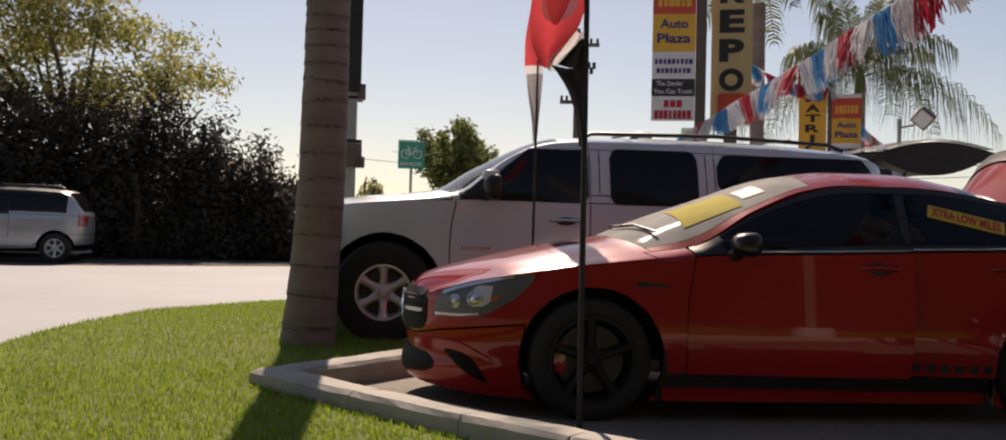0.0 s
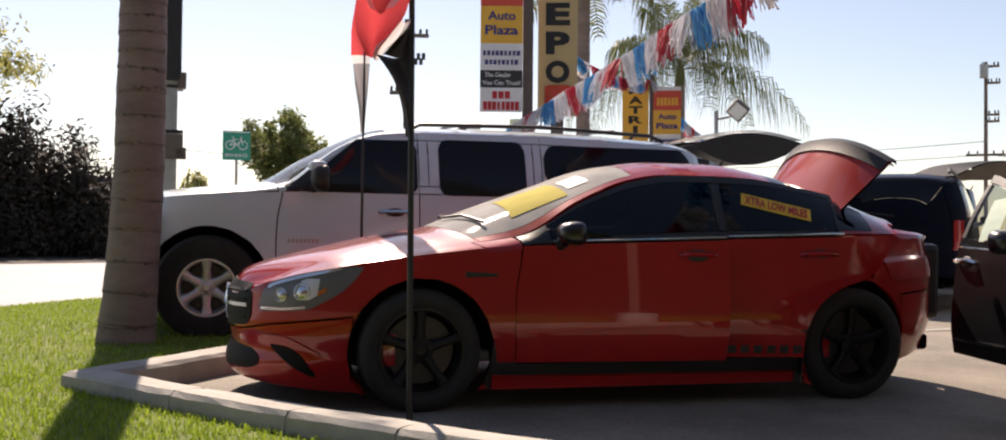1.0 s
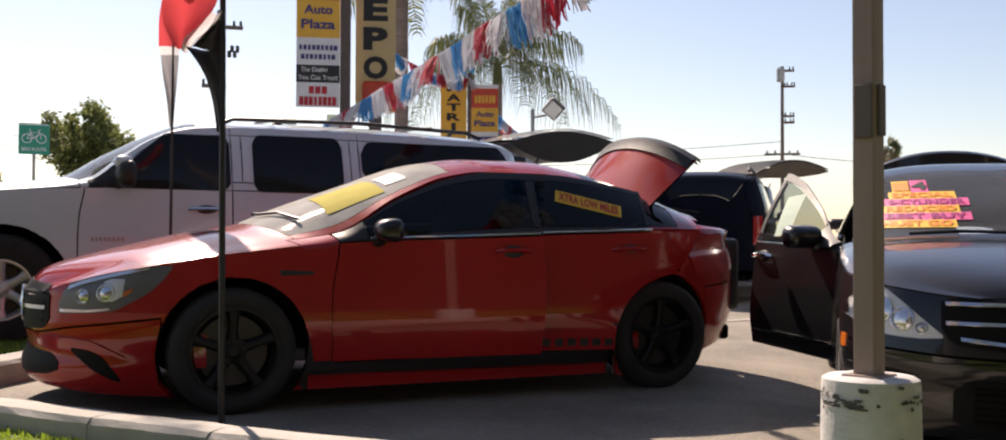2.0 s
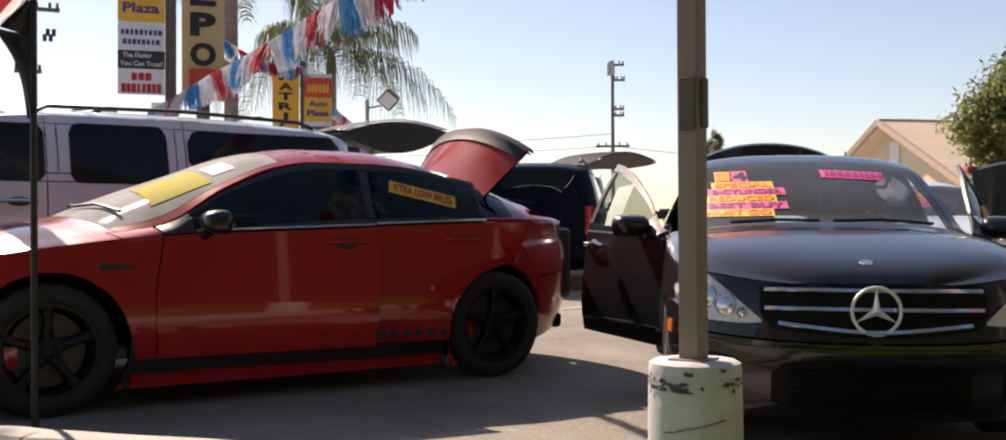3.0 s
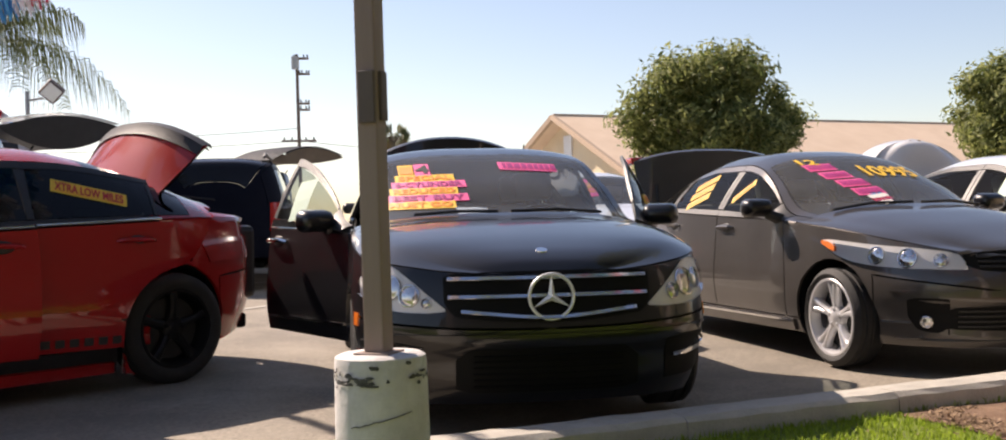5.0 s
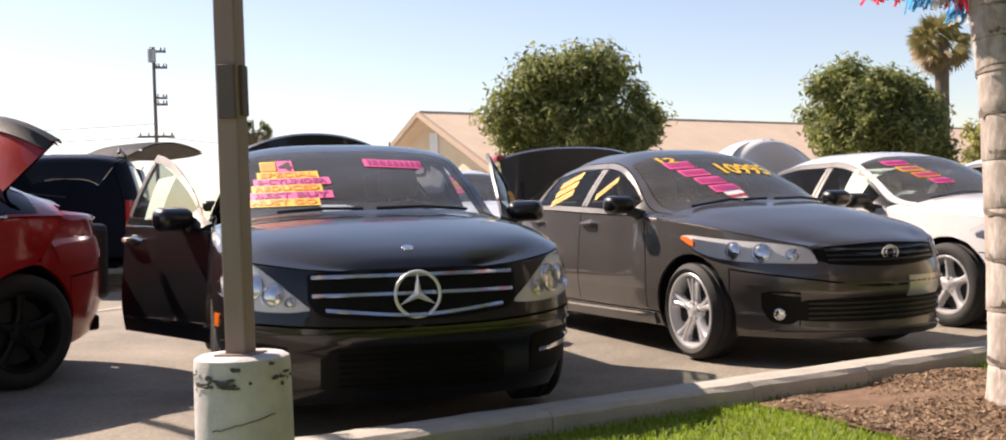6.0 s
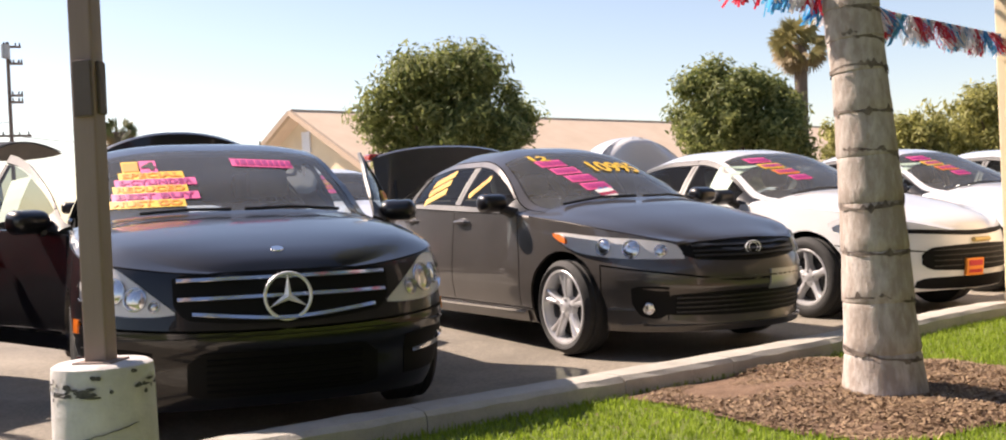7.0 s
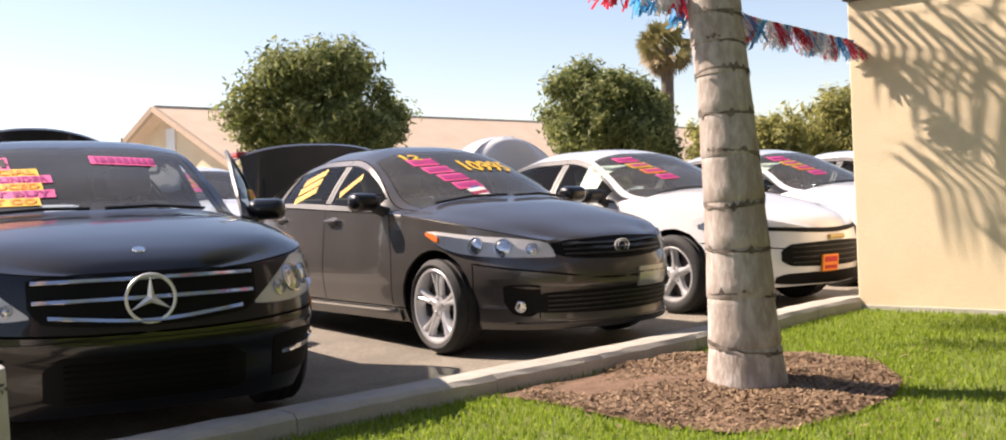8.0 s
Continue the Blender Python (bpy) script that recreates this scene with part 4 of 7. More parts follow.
# ---- dark grey saloon
gry = Car("grey_car", sedan(
    paint=GREYP, half=0.88, front=2.25, rear=2.29, arches=(1.30, -1.30), arch_r=0.368, glass=GLASS_M, frame_mat=GREYP, belt_mat=TRIM, pf=5.2, qf=2.1, track=0.755,
    nose=[(0.15, 2.16), (0.22, 2.22), (0.3, 2.21), (0.40, 2.215), (0.46, 2.25), (0.54, 2.25), (0.64, 2.215), (0.8, 2.14), (1.0, 2.05)],
    sill=[(-2.29, 0.33), (-1.8, 0.22), (-1.2, 0.185), (1.3, 0.185), (1.8, 0.175), (2.25, 0.19)],
    shoulder=[(-2.29, 0.98), (-2.1, 1.02), (-1.6, 1.03), (-0.8, 1.0), (0, 0.965), (0.7, 0.94), (1.35, 0.885), (1.8, 0.815), (2.1, 0.74), (2.25, 0.66)],
    top=[(-2.29, 0.98), (-2.2, 1.07), (-1.95, 1.10), (-1.78, 1.13), (-1.35, 1.31), (-1.0, 1.41), (-0.6, 1.465), (-0.2, 1.46), (0.1, 1.41), (0.55, 1.21), (0.95, 1.02), (1.35, 0.965), (1.7, 0.90), (2.0, 0.81), (2.15, 0.75), (2.25, 0.66)],
    edge=[(-2.29, 0.98), (-2.0, 1.05), (-1.75, 1.09), (-1.4, 1.22), (-1.0, 1.32), (-0.6, 1.365), (-0.2, 1.36), (0.1, 1.31), (0.45, 1.15), (0.80, 0.965), (1.35, 0.915), (1.8, 0.845), (2.25, 0.66)],
    tail=[(0.2, 2.2), (0.5, 2.27), (0.75, 2.29), (0.95, 2.26), (1.1, 2.2)], cowl=0.92, a_base=0.80, w0=0.60, roof_f=0.13, d0=0.80, d1=-0.22,
    open={"trunk_lid": 82.0}, own_lid=True, lid_hinge=(-1.72, 1.12), mirror_mat=BLACKP, mirror=(0.62, 0.965, 1.025),
    wheel=dict(name="grey_wheel", r=0.315, width=0.215, rim=0.243, spokes=5, sw=0.026, split=0.14, mat=ALLOY)),
    on_ground(8.02, 3.40, -123.5), "dark grey metallic saloon car with price stickers on its glass", "car")


def lamp_set(car, way, rows, inner=BOWL, marks=((0.36, 0.30), (0.58, 0.36), (0.78, 0.30))):
    """A head lamp: dark bowl, bright reflectors, round projectors and a clear lens."""
    bowl = car.patch("headlight", way, rows, inner, 0.002, 0.03, 20, 6, "clear head lamp with chrome bowls")
    us = [r[0] for r in rows]
    lo, hi = curve_of([(r[0], r[1]) for r in rows]), curve_of([(r[0], r[2]) for r in rows])
    for t, k in marks:
        u = us[0] + (us[-1] - us[0]) * t
        a, b = float(lo(u)), float(hi(u))
        p, n = car.cast(way, u, (a + b) / 2)
        bm = bmesh.new()
        r = (b - a) * k
        q = n.to_track_quat("Z", "Y").to_matrix().to_4x4()
        lathe(bm, [(r, 0.003), (r * 0.96, 0.011), (r * 0.88, 0.012), (r * 0.84, 0.006), (r * 0.66, 0.011), (r * 0.36, 0.015), (0.001, 0.0165)], 24)
        bmesh.ops.transform(bm, matrix=Matrix.Translation(p) @ q, verts=bm.verts)
        part("reflector", bm, REFLECT, bowl, "", True)
    return bowl


def lens_over(car, way, rows):
    return car.patch("lamp_lens", way, rows, LENS, 0.018, 0.004, 20, 6)


def emblem(car, z, r, star=True, way="F", u=0.0, mat=CHROME, flat=1.0, lift=0.03):
    p, n = car.cast(way, u, z)
    ringp = [p + Vector((lift, r * math.cos(a), r * flat * math.sin(a))) for a in np.linspace(0, 2 * math.pi, 33)]
    ring = car.bar("emblem_ring", ringp, r * 0.075, mat, n=8)
    if star:
        for k in range(3):
            a = math.pi / 2 + k * 2 * math.pi / 3
            bm = bmesh.new()
            c = p + Vector((lift, 0, 0))
            d = Vector((0, math.cos(a), math.sin(a)))
            sd = Vector((0, -math.sin(a), math.cos(a)))
            vs = [bm.verts.new(v) for v in (c + sd * r * 0.17, c - sd * r * 0.17, c + d * r * 0.97, c + Vector((0.018, 0, 0)))]
            bm.faces.new((vs[0], vs[2], vs[3]))
            bm.faces.new((vs[2], vs[1], vs[3]))
            bm.faces.new((vs[0], vs[1], vs[2]))
            part("emblem_bar", bm, mat, ring)
    return ring


def wipers(car, rows):
    for y0, y1, x0, x1 in rows:
        pts = []
        for t in (0, 0.5, 1):
            p, n = car.cast("T", y0 + (y1 - y0) * t, x0 + (x1 - x0) * t)
            pts.append(p + n * 0.02)
        car.bar("wiper", pts, 0.009, TRIM)


def raised_lid(car, mat, x, zb, zt, arch, half_b, half_t, lip=False, lamps=False, lean=0.08, power=2.2, back=0.20):
    """A lifted trunk lid standing up behind the rear glass: bowed outer sheet, rear face turned back, lined inner side."""
    nu, nv_ = 10, 20

    def sheet_at(u, v, k=0.0):
        y = v * (half_b + (half_t - half_b) * u)
        z = zb + (zt - arch * abs(v) ** power - zb) * u
        return Vector((x - lean * u - 0.10 * v * v - k, y, z))

    bm = bmesh.new()
    g = [[bm.verts.new(sheet_at(i / nu, 2 * j / nv_ - 1)) for j in range(nv_ + 1)] for i in range(nu + 1)]
    turn = [bm.verts.new(sheet_at(1.0, 2 * j / nv_ - 1) + Vector((-0.035, 0, 0.018))) for j in range(nv_ + 1)]
    rear = [bm.verts.new(sheet_at(1.0, 2 * j / nv_ - 1) + Vector((-back, 0, 0.0))) for j in range(nv_ + 1)]
    rows = g + [turn, rear]
    for p, q in zip(rows, rows[1:]):
        for j in range(nv_):
            bm.faces.new((p[j], q[j], q[j + 1], p[j + 1]))
    lid = part("trunk_lid", bm, mat, car.root, "raised trunk lid", True)
    bm = bmesh.new()
    g = [[bm.verts.new(sheet_at(i / nu, (2 * j / nv_ - 1) * 0.97, 0.045)) for j in range(nv_ + 1)] for i in range(nu + 1)]
    g.append([bm.verts.new(sheet_at(1.0, (2 * j / nv_ - 1) * 0.97) + Vector((-back, 0, -0.03))) for j in range(nv_ + 1)])
    for p, q in zip(g, g[1:]):
        for j in range(nv_):
            bm.faces.new((p[j], p[j + 1], q[j + 1], q[j]))
    part("lid_lining", bm, TRIM, lid, "black lined inner side", True)
    part("trunk_liner", boxed((-2.12, -0.60, 0.45), (-1.55, 0.60, 0.94), 0.04), TRIM, car.root, "black lined trunk well")
    if lip:
        bm = bmesh.new()
        rows = []
        for j in range(nv_ + 1):
            v = 2 * j / nv_ - 1
            rows.append([bm.verts.new(sheet_at(u, v * 1.01) + Vector((dx, 0, dz))) for u, dx, dz in ((0.90, 0.0, 0), (0.91, 0.014, 0), (0.97, 0.016, 0), (1.0, 0.010, 0.02), (1.0, -0.05, 0.03), (1.0, -0.06, 0.0))])
        for p, q in zip(rows, rows[1:]):
            for k in range(5):
                bm.faces.new((p[k], p[k + 1], q[k + 1], q[k]))
        part("lid_lip", bm, TRIM, lid, "black lip along the lid", True)
    if lamps:
        for sg in (1, -1):
            c0 = sheet_at(1.0, sg * 0.93)
            part("lid_lamp", boxed((c0.x - back * 0.9, c0.y - 0.07, c0.z - 0.03), (c0.x - 0.03, c0.y + 0.055, c0.z + 0.035), 0.015), LAMP_R, lid, "red lamp in the lid")
    for sg in (1, -1):
        car.bar("lid_hinge", [(x + 0.02, sg * half_b * 0.8, zb - 0.15), (x - 0.05, sg * half_b * 0.8, zb + 0.02), (x - 0.06, sg * half_b * 0.8, zb + 0.2)], 0.014, TRIM)
    return lid


raised_lid(red, RED, -1.13, 1.02, 1.61, 0.17, 0.60, 0.66, True, False, 0.44, 2.2, 0.07)
raised_lid(blk, BLACKP, -1.66, 1.08, 1.61, 0.20, 0.56, 0.68)
raised_lid(gry, GREYP, -1.78, 1.08, 1.585, 0.10, 0.74, 0.76, False, True, 0.10, 2.6)

# ---- red saloon
HL = [(-1.168, 0.535, 0.585), (-1.126, 0.533, 0.664), (-1.03, 0.538, 0.703), (-0.95, 0.541, 0.726), (-0.85, 0.552, 0.750), (-0.76, 0.598, 0.768), (-0.69, 0.645, 0.782), (-0.63, 0.715, 0.786), (-0.60, 0.772, 0.784)]
lamp_set(red, "FL", HL, BOWL_D, ((0.28, 0.24), (0.50, 0.26)))
lens_over(red, "FL", HL)
lamp_set(red, "FR", [(-a, b, c) for a, b, c in HL][::-1], BOWL_D, ((0.50, 0.26), (0.72, 0.24)))
red.patch("lamp_brow", "FL", [(-1.10, 0.655, 0.672), (-1.03, 0.680, 0.698), (-0.85, 0.728, 0.746), (-0.70, 0.764, 0.778)], REFLECT, 0.012, 0.004, 16, 2)
red.patch("running_light", "FL", [(-0.90, 0.60, 0.70), (-0.86, 0.60, 0.715), (-0.80, 0.63, 0.715)], SATIN, 0.011, 0.004, 6, 4)
red.patch("turn_signal", "FL", [(-0.80, 0.625, 0.645), (-0.76, 0.65, 0.672)], AMBER, 0.011, 0.004, 6, 3)
red.patch("lamp_floor", "FL", [(-1.15, 0.540, 0.556), (-1.0, 0.543, 0.556), (-0.86, 0.556, 0.570)], REFLECT, 0.011, 0.004, 12, 2)
red.patch("grille", "F", [(-0.47, 0.50, 0.62), (-0.42, 0.445, 0.665), (0, 0.42, 0.68), (0.42, 0.445, 0.665), (0.47, 0.50, 0.62)], GRILLE, 0.006, 0.02, 30, 6)
for k in range(4):
    z = 0.475 + 0.048 * k
    red.patch("grille_slat", "F", [(-0.42, z + 0.006, z + 0.018), (0, z, z + 0.012), (0.42, z + 0.006, z + 0.018)], GRILLE, 0.012, 0.0, 24, 1)
for sg in (1, -1):
    rows = [(sg * 0.14, 0.535, 0.555), (sg * 0.44, 0.545, 0.565)]
    red.patch("grille_bar", "F", rows if sg > 0 else rows[::-1], SILVER, 0.014, 0.0, 12, 2, "silver grille louvre")
emblem(red, 0.55, 0.095, lift=0.008)
red.patch("lower_intake", "F", [(-0.52, 0.235, 0.27), (-0.44, 0.205, 0.315), (0, 0.19, 0.33), (0.44, 0.205, 0.315), (0.52, 0.235, 0.27)], GRILLE, 0.005, 0.02, 26, 4)
for w in ("FL", "FR"):
    sg = 1 if w == "FL" else -1
    rows = [(-1.09, 0.335, 0.352), (-1.0, 0.272, 0.345), (-0.92, 0.222, 0.315), (-0.86, 0.192, 0.25), (-0.83, 0.185, 0.20)]
    red.patch("side_intake", w, rows if sg > 0 else [(-a, b, c) for a, b, c in rows][::-1], GRILLE, 0.006, 0.02, 16, 4)
    rows = [(-1.22, 0.40, 0.412), (-1.0, 0.385, 0.40), (-0.80, 0.30, 0.318)]
    red.patch("bumper_crease", w, rows if sg > 0 else [(-a, b, c) for a, b, c in rows][::-1], RED, 0.010, 0.004, 16, 2)
red.patch("side_skirt", "L", [(-0.92, 0.115, 0.18), (0.94, 0.115, 0.19)], RED, 0.026, 0.02, 24, 3, "red side skirt")
red.patch("rear_door_skin", "L", [(-1.47, 0.925, 0.985), (-1.43, 0.86, 0.99), (-1.31, 0.685, 0.985), (-1.15, 0.435, 0.980), (-1.05, 0.335, 0.975), (-0.97, 0.29, 0.972), (-0.85, 0.277, 0.97), (-0.45, 0.275, 0.955)], RED, 0.007, 0.05, 44, 12, "", "rear_door_L")
for z in (0.70, 0.46):
    red.patch("door_crease", "L", [(-0.40, z, z + 0.012), (0.2, z - 0.02, z - 0.006), (0.78, z - 0.05, z - 0.038)], RED, 0.006, 0.004, 24, 2, "", "front_door_L")
red.patch("side_grille", "L", [(0.92, 0.74, 0.755), (1.10, 0.735, 0.765)], TRIM, 0.006, 0.01, 6, 2)
red.patch("front_arch_lip", "L", [(0.80, 0.215, 0.265), (0.95, 0.215, 0.265)], TRIM, 0.004, 0.01, 4, 2)
for k in range(9):
    x = -0.48 - 0.078 * k
    red.patch("stripe", "L", [(x - 0.05, 0.30, 0.345), (x, 0.30, 0.345)], TRIM, 0.010, 0.004, 2, 1, "", "rear_door_L")
for host, xa, xb in (("front_door_L", -0.41, 0.60), ("rear_door_L", -1.18, -0.47)):
    red.bar("belt_chrome", [red.cast("L", x, float(red.body.f_shoulder(x)) + 0.012)[0] + Vector((0, 0.008, 0)) for x in np.linspace(xa, xb, 9)], 0.007, CHROME, host, "thin chrome belt line")
red.handle("front_door_L", "L", -0.24, 0.865, RED)
red.handle("rear_door_L", "L", -1.02, 0.875, RED)
red.decal("yellow_sticker", "L", (-0.80, 1.15), 0.42, 0.072, -13, YELLOW, "XTRA LOW MILES", RED_INK, "rear_door_L", "yellow sticker with red words")
red.decal("windshield_sticker", "T", (0.36, 0.60), 0.46, 0.34, 0, FADED, label="faded yellow sticker")
red.decal("windshield_sticker", "T", (0.36, 0.33), 0.26, 0.13, 0, PAPER)
red.patch("tail_lamp", "B", [(0.45, 0.74, 0.86), (0.8, 0.72, 0.87)], LAMP_R, 0.01, 0.02, 10, 4)
wipers(red, [(0.55, 0.0, 0.92, 1.05), (-0.1, -0.6, 1.05, 0.9)])

# ---- white estate wagon
big.patch("headlight", "FL", [(-1.12, 0.80, 1.00), (-0.95, 0.80, 1.02), (-0.80, 0.82, 1.02)], LENS, 0.008, 0.02, 10, 4)
big.patch("grille", "F", [(-0.6, 0.75, 1.0), (0.6, 0.75, 1.0)], GRILLE, 0.006, 0.02, 20, 4)
def round_window(car, name, u0, u1, lo, hi, host, r=0.09, slant=None):
    rows = []
    for k in range(25):
        t = k / 24
        u = u0 + (u1 - u0) * t
        d = min(u - u0, u1 - u)
        c = r - math.sqrt(max(0.0, r * r - (r - d) ** 2)) if d < r else 0.0
        top = min(hi - c, slant(u) if slant else 9.0)
        rows.append((u, lo + c * 0.8, max(top, lo + c * 0.8 + 0.004)))
    car.patch(name, "L", rows, TINT, 0.006, 0.004, 40, 8, "black tinted side window", host)
    car.patch(name, "R", rows, TINT, 0.006, 0.004, 20, 4, "black tinted side window", host.replace("_L", "_R"))


round_window(big, "front_window", -0.035, 0.77, 1.235, 1.69, "front_door_L", 0.07, lambda u: 1.44 + (0.77 - u) * 0.85)
round_window(big, "rear_window", -1.0, -0.225, 1.225, 1.71, "rear_door_L", 0.085)
round_window(big, "quarter_window", -2.62, -1.17, 1.34, 1.69, "", 0.11, lambda u: 1.40 + (u + 2.72) * 1.5)
big.handle("front_door_L", "L", 0.16, 1.075, CHROME, 0.14)
big.handle("rear_door_L", "L", -0.95, 1.085, CHROME, 0.14)
for k in range(8):
    big.patch("badge_bar", "L", [(0.80 + 0.032 * k, 0.815, 0.845), (0.82 + 0.032 * k, 0.815, 0.845)], SILVER, 0.004, 0.004, 1, 1)
big.patch("side_moulding", "L", [(-1.1, 0.60, 0.66), (1.05, 0.60, 0.66)], SNOW, 0.014, 0.01, 20, 3)
for sg in (1, -1):
    big.bar("roof_rail", [(0.0, sg * 0.64, 1.80), (-0.10, sg * 0.64, 1.85), (-1.2, sg * 0.64, 1.865), (-2.25, sg * 0.64, 1.825), (-2.4, sg * 0.64, 1.775)], 0.018, TRIM)
for x in (-0.45, -1.9):
    big.bar("roof_bar", [(x, 0.64, 1.855), (x, 0, 1.88), (x, -0.64, 1.855)], 0.014, TRIM)
big.bar("roof_antenna", [(-0.55, 0.2, 1.84), (-0.62, 0.2, 1.89), (-0.75, 0.2, 1.89)], 0.03, TRIM)
big.patch("tail_lamp", "L", [(-2.88, 0.85, 1.25), (-2.80, 0.85, 1.25)], LAMP_R, 0.008, 0.02, 4, 6)

# ---- black saloon
HB = [(0.465, 0.580, 0.592), (0.55, 0.574, 0.665), (0.63, 0.576, 0.735), (0.70, 0.585, 0.782), (0.76, 0.605, 0.772), (0.825, 0.65, 0.70)]
for sg in (1, -1):
    rows = HB if sg > 0 else [(-a, b, c) for a, b, c in HB][::-1]
    lamp_set(blk, "F", rows)
    lens_over(blk, "F", rows)
    rows = [(0.56, 0.235, 0.42), (0.70, 0.24, 0.44), (0.83, 0.26, 0.44)]
    rows = rows if sg > 0 else [(-a, b, c) for a, b, c in rows][::-1]
    blk.patch("side_intake", "F", rows, GRILLE, 0.004, 0.02, 12, 4)
    rows = [(0.60, 0.335, 0.355), (0.72, 0.345, 0.37), (0.84, 0.365, 0.395)]
    rows = rows if sg > 0 else [(-a, b, c) for a, b, c in rows][::-1]
    blk.patch("running_light", "F", rows, CHROME, 0.016, 0.01, 12, 2)
    blk.patch("side_marker", "R" if sg < 0 else "L", [(1.72, 0.50, 0.56), (1.79, 0.50, 0.56)], AMBER, 0.006, 0.01, 3, 3, "orange side marker")
blk.patch("grille", "F", [(-0.47, 0.62, 0.73), (-0.42, 0.555, 0.745), (0, 0.525, 0.75), (0.42, 0.555, 0.745), (0.47, 0.62, 0.73)], GRILLE, 0.004, 0.03, 34, 6)
for a, c in ((0.715, 0.735), (0.635, 0.655), (0.552, 0.572)):
    k = 0.02 if c < 0.6 else 0.0
    w = 0.455 if c > 0.6 else 0.40
    mid = curve_of([(-w, a + k), (0, a - k * 0.6), (w, a + k)])
    bm = bmesh.new()
    rows_ = [[bm.verts.new(blk.cast("F", y, float(mid(y)) + 0.01)[0] + Vector((dx, 0, dz))) for dx, dz in ((-0.01, -0.008), (0.022, -0.008), (0.024, -0.005), (0.016, 0.008), (-0.01, 0.009))] for y in np.linspace(-w, w, 21)]
    for ra, rb in zip(rows_, rows_[1:]):
        for q in range(4):
            bm.faces.new((ra[q], ra[q + 1], rb[q + 1], rb[q]))
    part("grille_bar", bm, CHROME, blk.root, "chrome grille bar", True)
emblem(blk, 0.640, 0.100, mat=SATIN)
p, n = blk.cast("T", 0.0, 1.98)
bm = bmesh.new()
bmesh.ops.create_cone(bm, cap_ends=True, segments=20, radius1=0.03, radius2=0.027, depth=0.01, matrix=Matrix.Translation(p) @ n.to_track_quat("Z", "Y").to_matrix().to_4x4())
part("hood_badge", bm, CHROME, blk.parts["hood"])
blk.patch("lower_intake", "F", [(-0.42, 0.23, 0.36), (-0.34, 0.21, 0.41), (0.34, 0.21, 0.41), (0.42, 0.23, 0.36)], GRILLE, 0.003, 0.03, 26, 4)
for k in range(6):
    z = 0.235 + 0.028 * k
    blk.patch("intake_slat", "F", [(-0.34, z, z + 0.008), (0.34, z, z + 0.008)], WELL, 0.014, 0.0, 24, 1)
blk.patch("bumper_crease", "F", [(-0.86, 0.475, 0.482), (0, 0.468, 0.476), (0.86, 0.475, 0.482)], BLACKP, 0.008, 0.004, 34, 1)
for txt, y, z, w, mt, ink in (("1", -0.50, 1.27, 0.09, YELLOW, ORANGE), ("4", -0.405, 1.275, 0.09, PINK, BLACK_INK), ("SPECIAL", -0.40, 1.22, 0.34, YELLOW, ORANGE), ("6-CYLINDER", -0.385, 1.18, 0.42, PINK, MAGENTA), ("REDUCED", -0.42, 1.14, 0.38, YELLOW, ORANGE),
                              ("BEST BUY", -0.40, 1.10, 0.44, PINK, MAGENTA), ("MUST GO", -0.45, 1.06, 0.38, YELLOW, ORANGE)):
    blk.decal("window_sticker", "F", (y, z), w, 0.075 if len(txt) == 1 else 0.042, 1.0, mt, txt, ink, "windshield", "bright paper sticker")
blk.decal("window_sticker", "F", (0.24, 1.285), 0.36, 0.05, -3, PINK, "-", MAGENTA, "windshield", "pink paper sticker")
wipers(blk, [(0.02, 0.55, 1.03, 0.93), (-0.5, -0.05, 0.95, 1.03)])
blk.decal("price_sheet", "R", (0.13, 1.11), 0.19, 0.24, 6, PAPER_G, host="front_door_R", label="pale green paper sheet")
blk.handle("front_door_R", "R", -0.05, 0.86, CHROME)
blk.handle("front_door_L", "L", -0.05, 0.86, CHROME)
blk.decal("window_sticker", "L", (0.05, 1.08), 0.30, 0.06, 0, YELLOW, "-", ORANGE, "front_door_L", "yellow paper sticker")
blk.patch("door_rub_strip", "R", [(-0.15, 0.40, 0.415), (0.78, 0.40, 0.415)], CHROME, 0.006, 0.004, 12, 1, "", "front_door_R")

# ---- grey saloon
HG = [(0.268, 0.788, 0.806), (0.34, 0.735, 0.808), (0.42, 0.695, 0.800), (0.54, 0.664, 0.786), (0.70, 0.645, 0.770), (0.86, 0.637, 0.757), (1.0, 0.634, 0.738), (1.10, 0.632, 0.718), (1.155, 0.632, 0.655)]
lamp_set(gry, "FR", HG, BOWL, ((0.42, 0.46), (0.63, 0.50), (0.84, 0.42)))
lens_over(gry, "FR", HG)
gry.patch("turn_signal", "FR", [(0.275, 0.785, 0.803), (0.33, 0.75, 0.795), (0.37, 0.735, 0.765)], AMBER, 0.021, 0.012, 6, 3)
HG2 = [(-a, b, c) for a, b, c in HG][::-1]
lamp_set(gry, "FL", HG2)
lens_over(gry, "FL", HG2)
gry.patch("grille", "F", [(-0.46, 0.655, 0.715), (-0.38, 0.625, 0.727), (0, 0.605, 0.737), (0.38, 0.625, 0.727), (0.46, 0.655, 0.715)], GRILLE, 0.004, 0.03, 30, 5)
for z in (0.634, 0.662, 0.690):
    gry.patch("grille_slat", "F", [(-0.40, z + 0.006, z + 0.018), (0, z, z + 0.011), (0.40, z + 0.006, z + 0.018)], TRIM, 0.016, 0.0, 30, 2)
gry.patch("grille_brow", "F", [(-0.48, 0.715, 0.728), (0, 0.735, 0.75), (0.48, 0.715, 0.728)], GREYP, 0.012, 0.004, 24, 2)
emblem(gry, 0.682, 0.060, False, mat=SATIN, flat=0.68)
emblem(gry, 0.682, 0.034, False, mat=SATIN, flat=0.9)
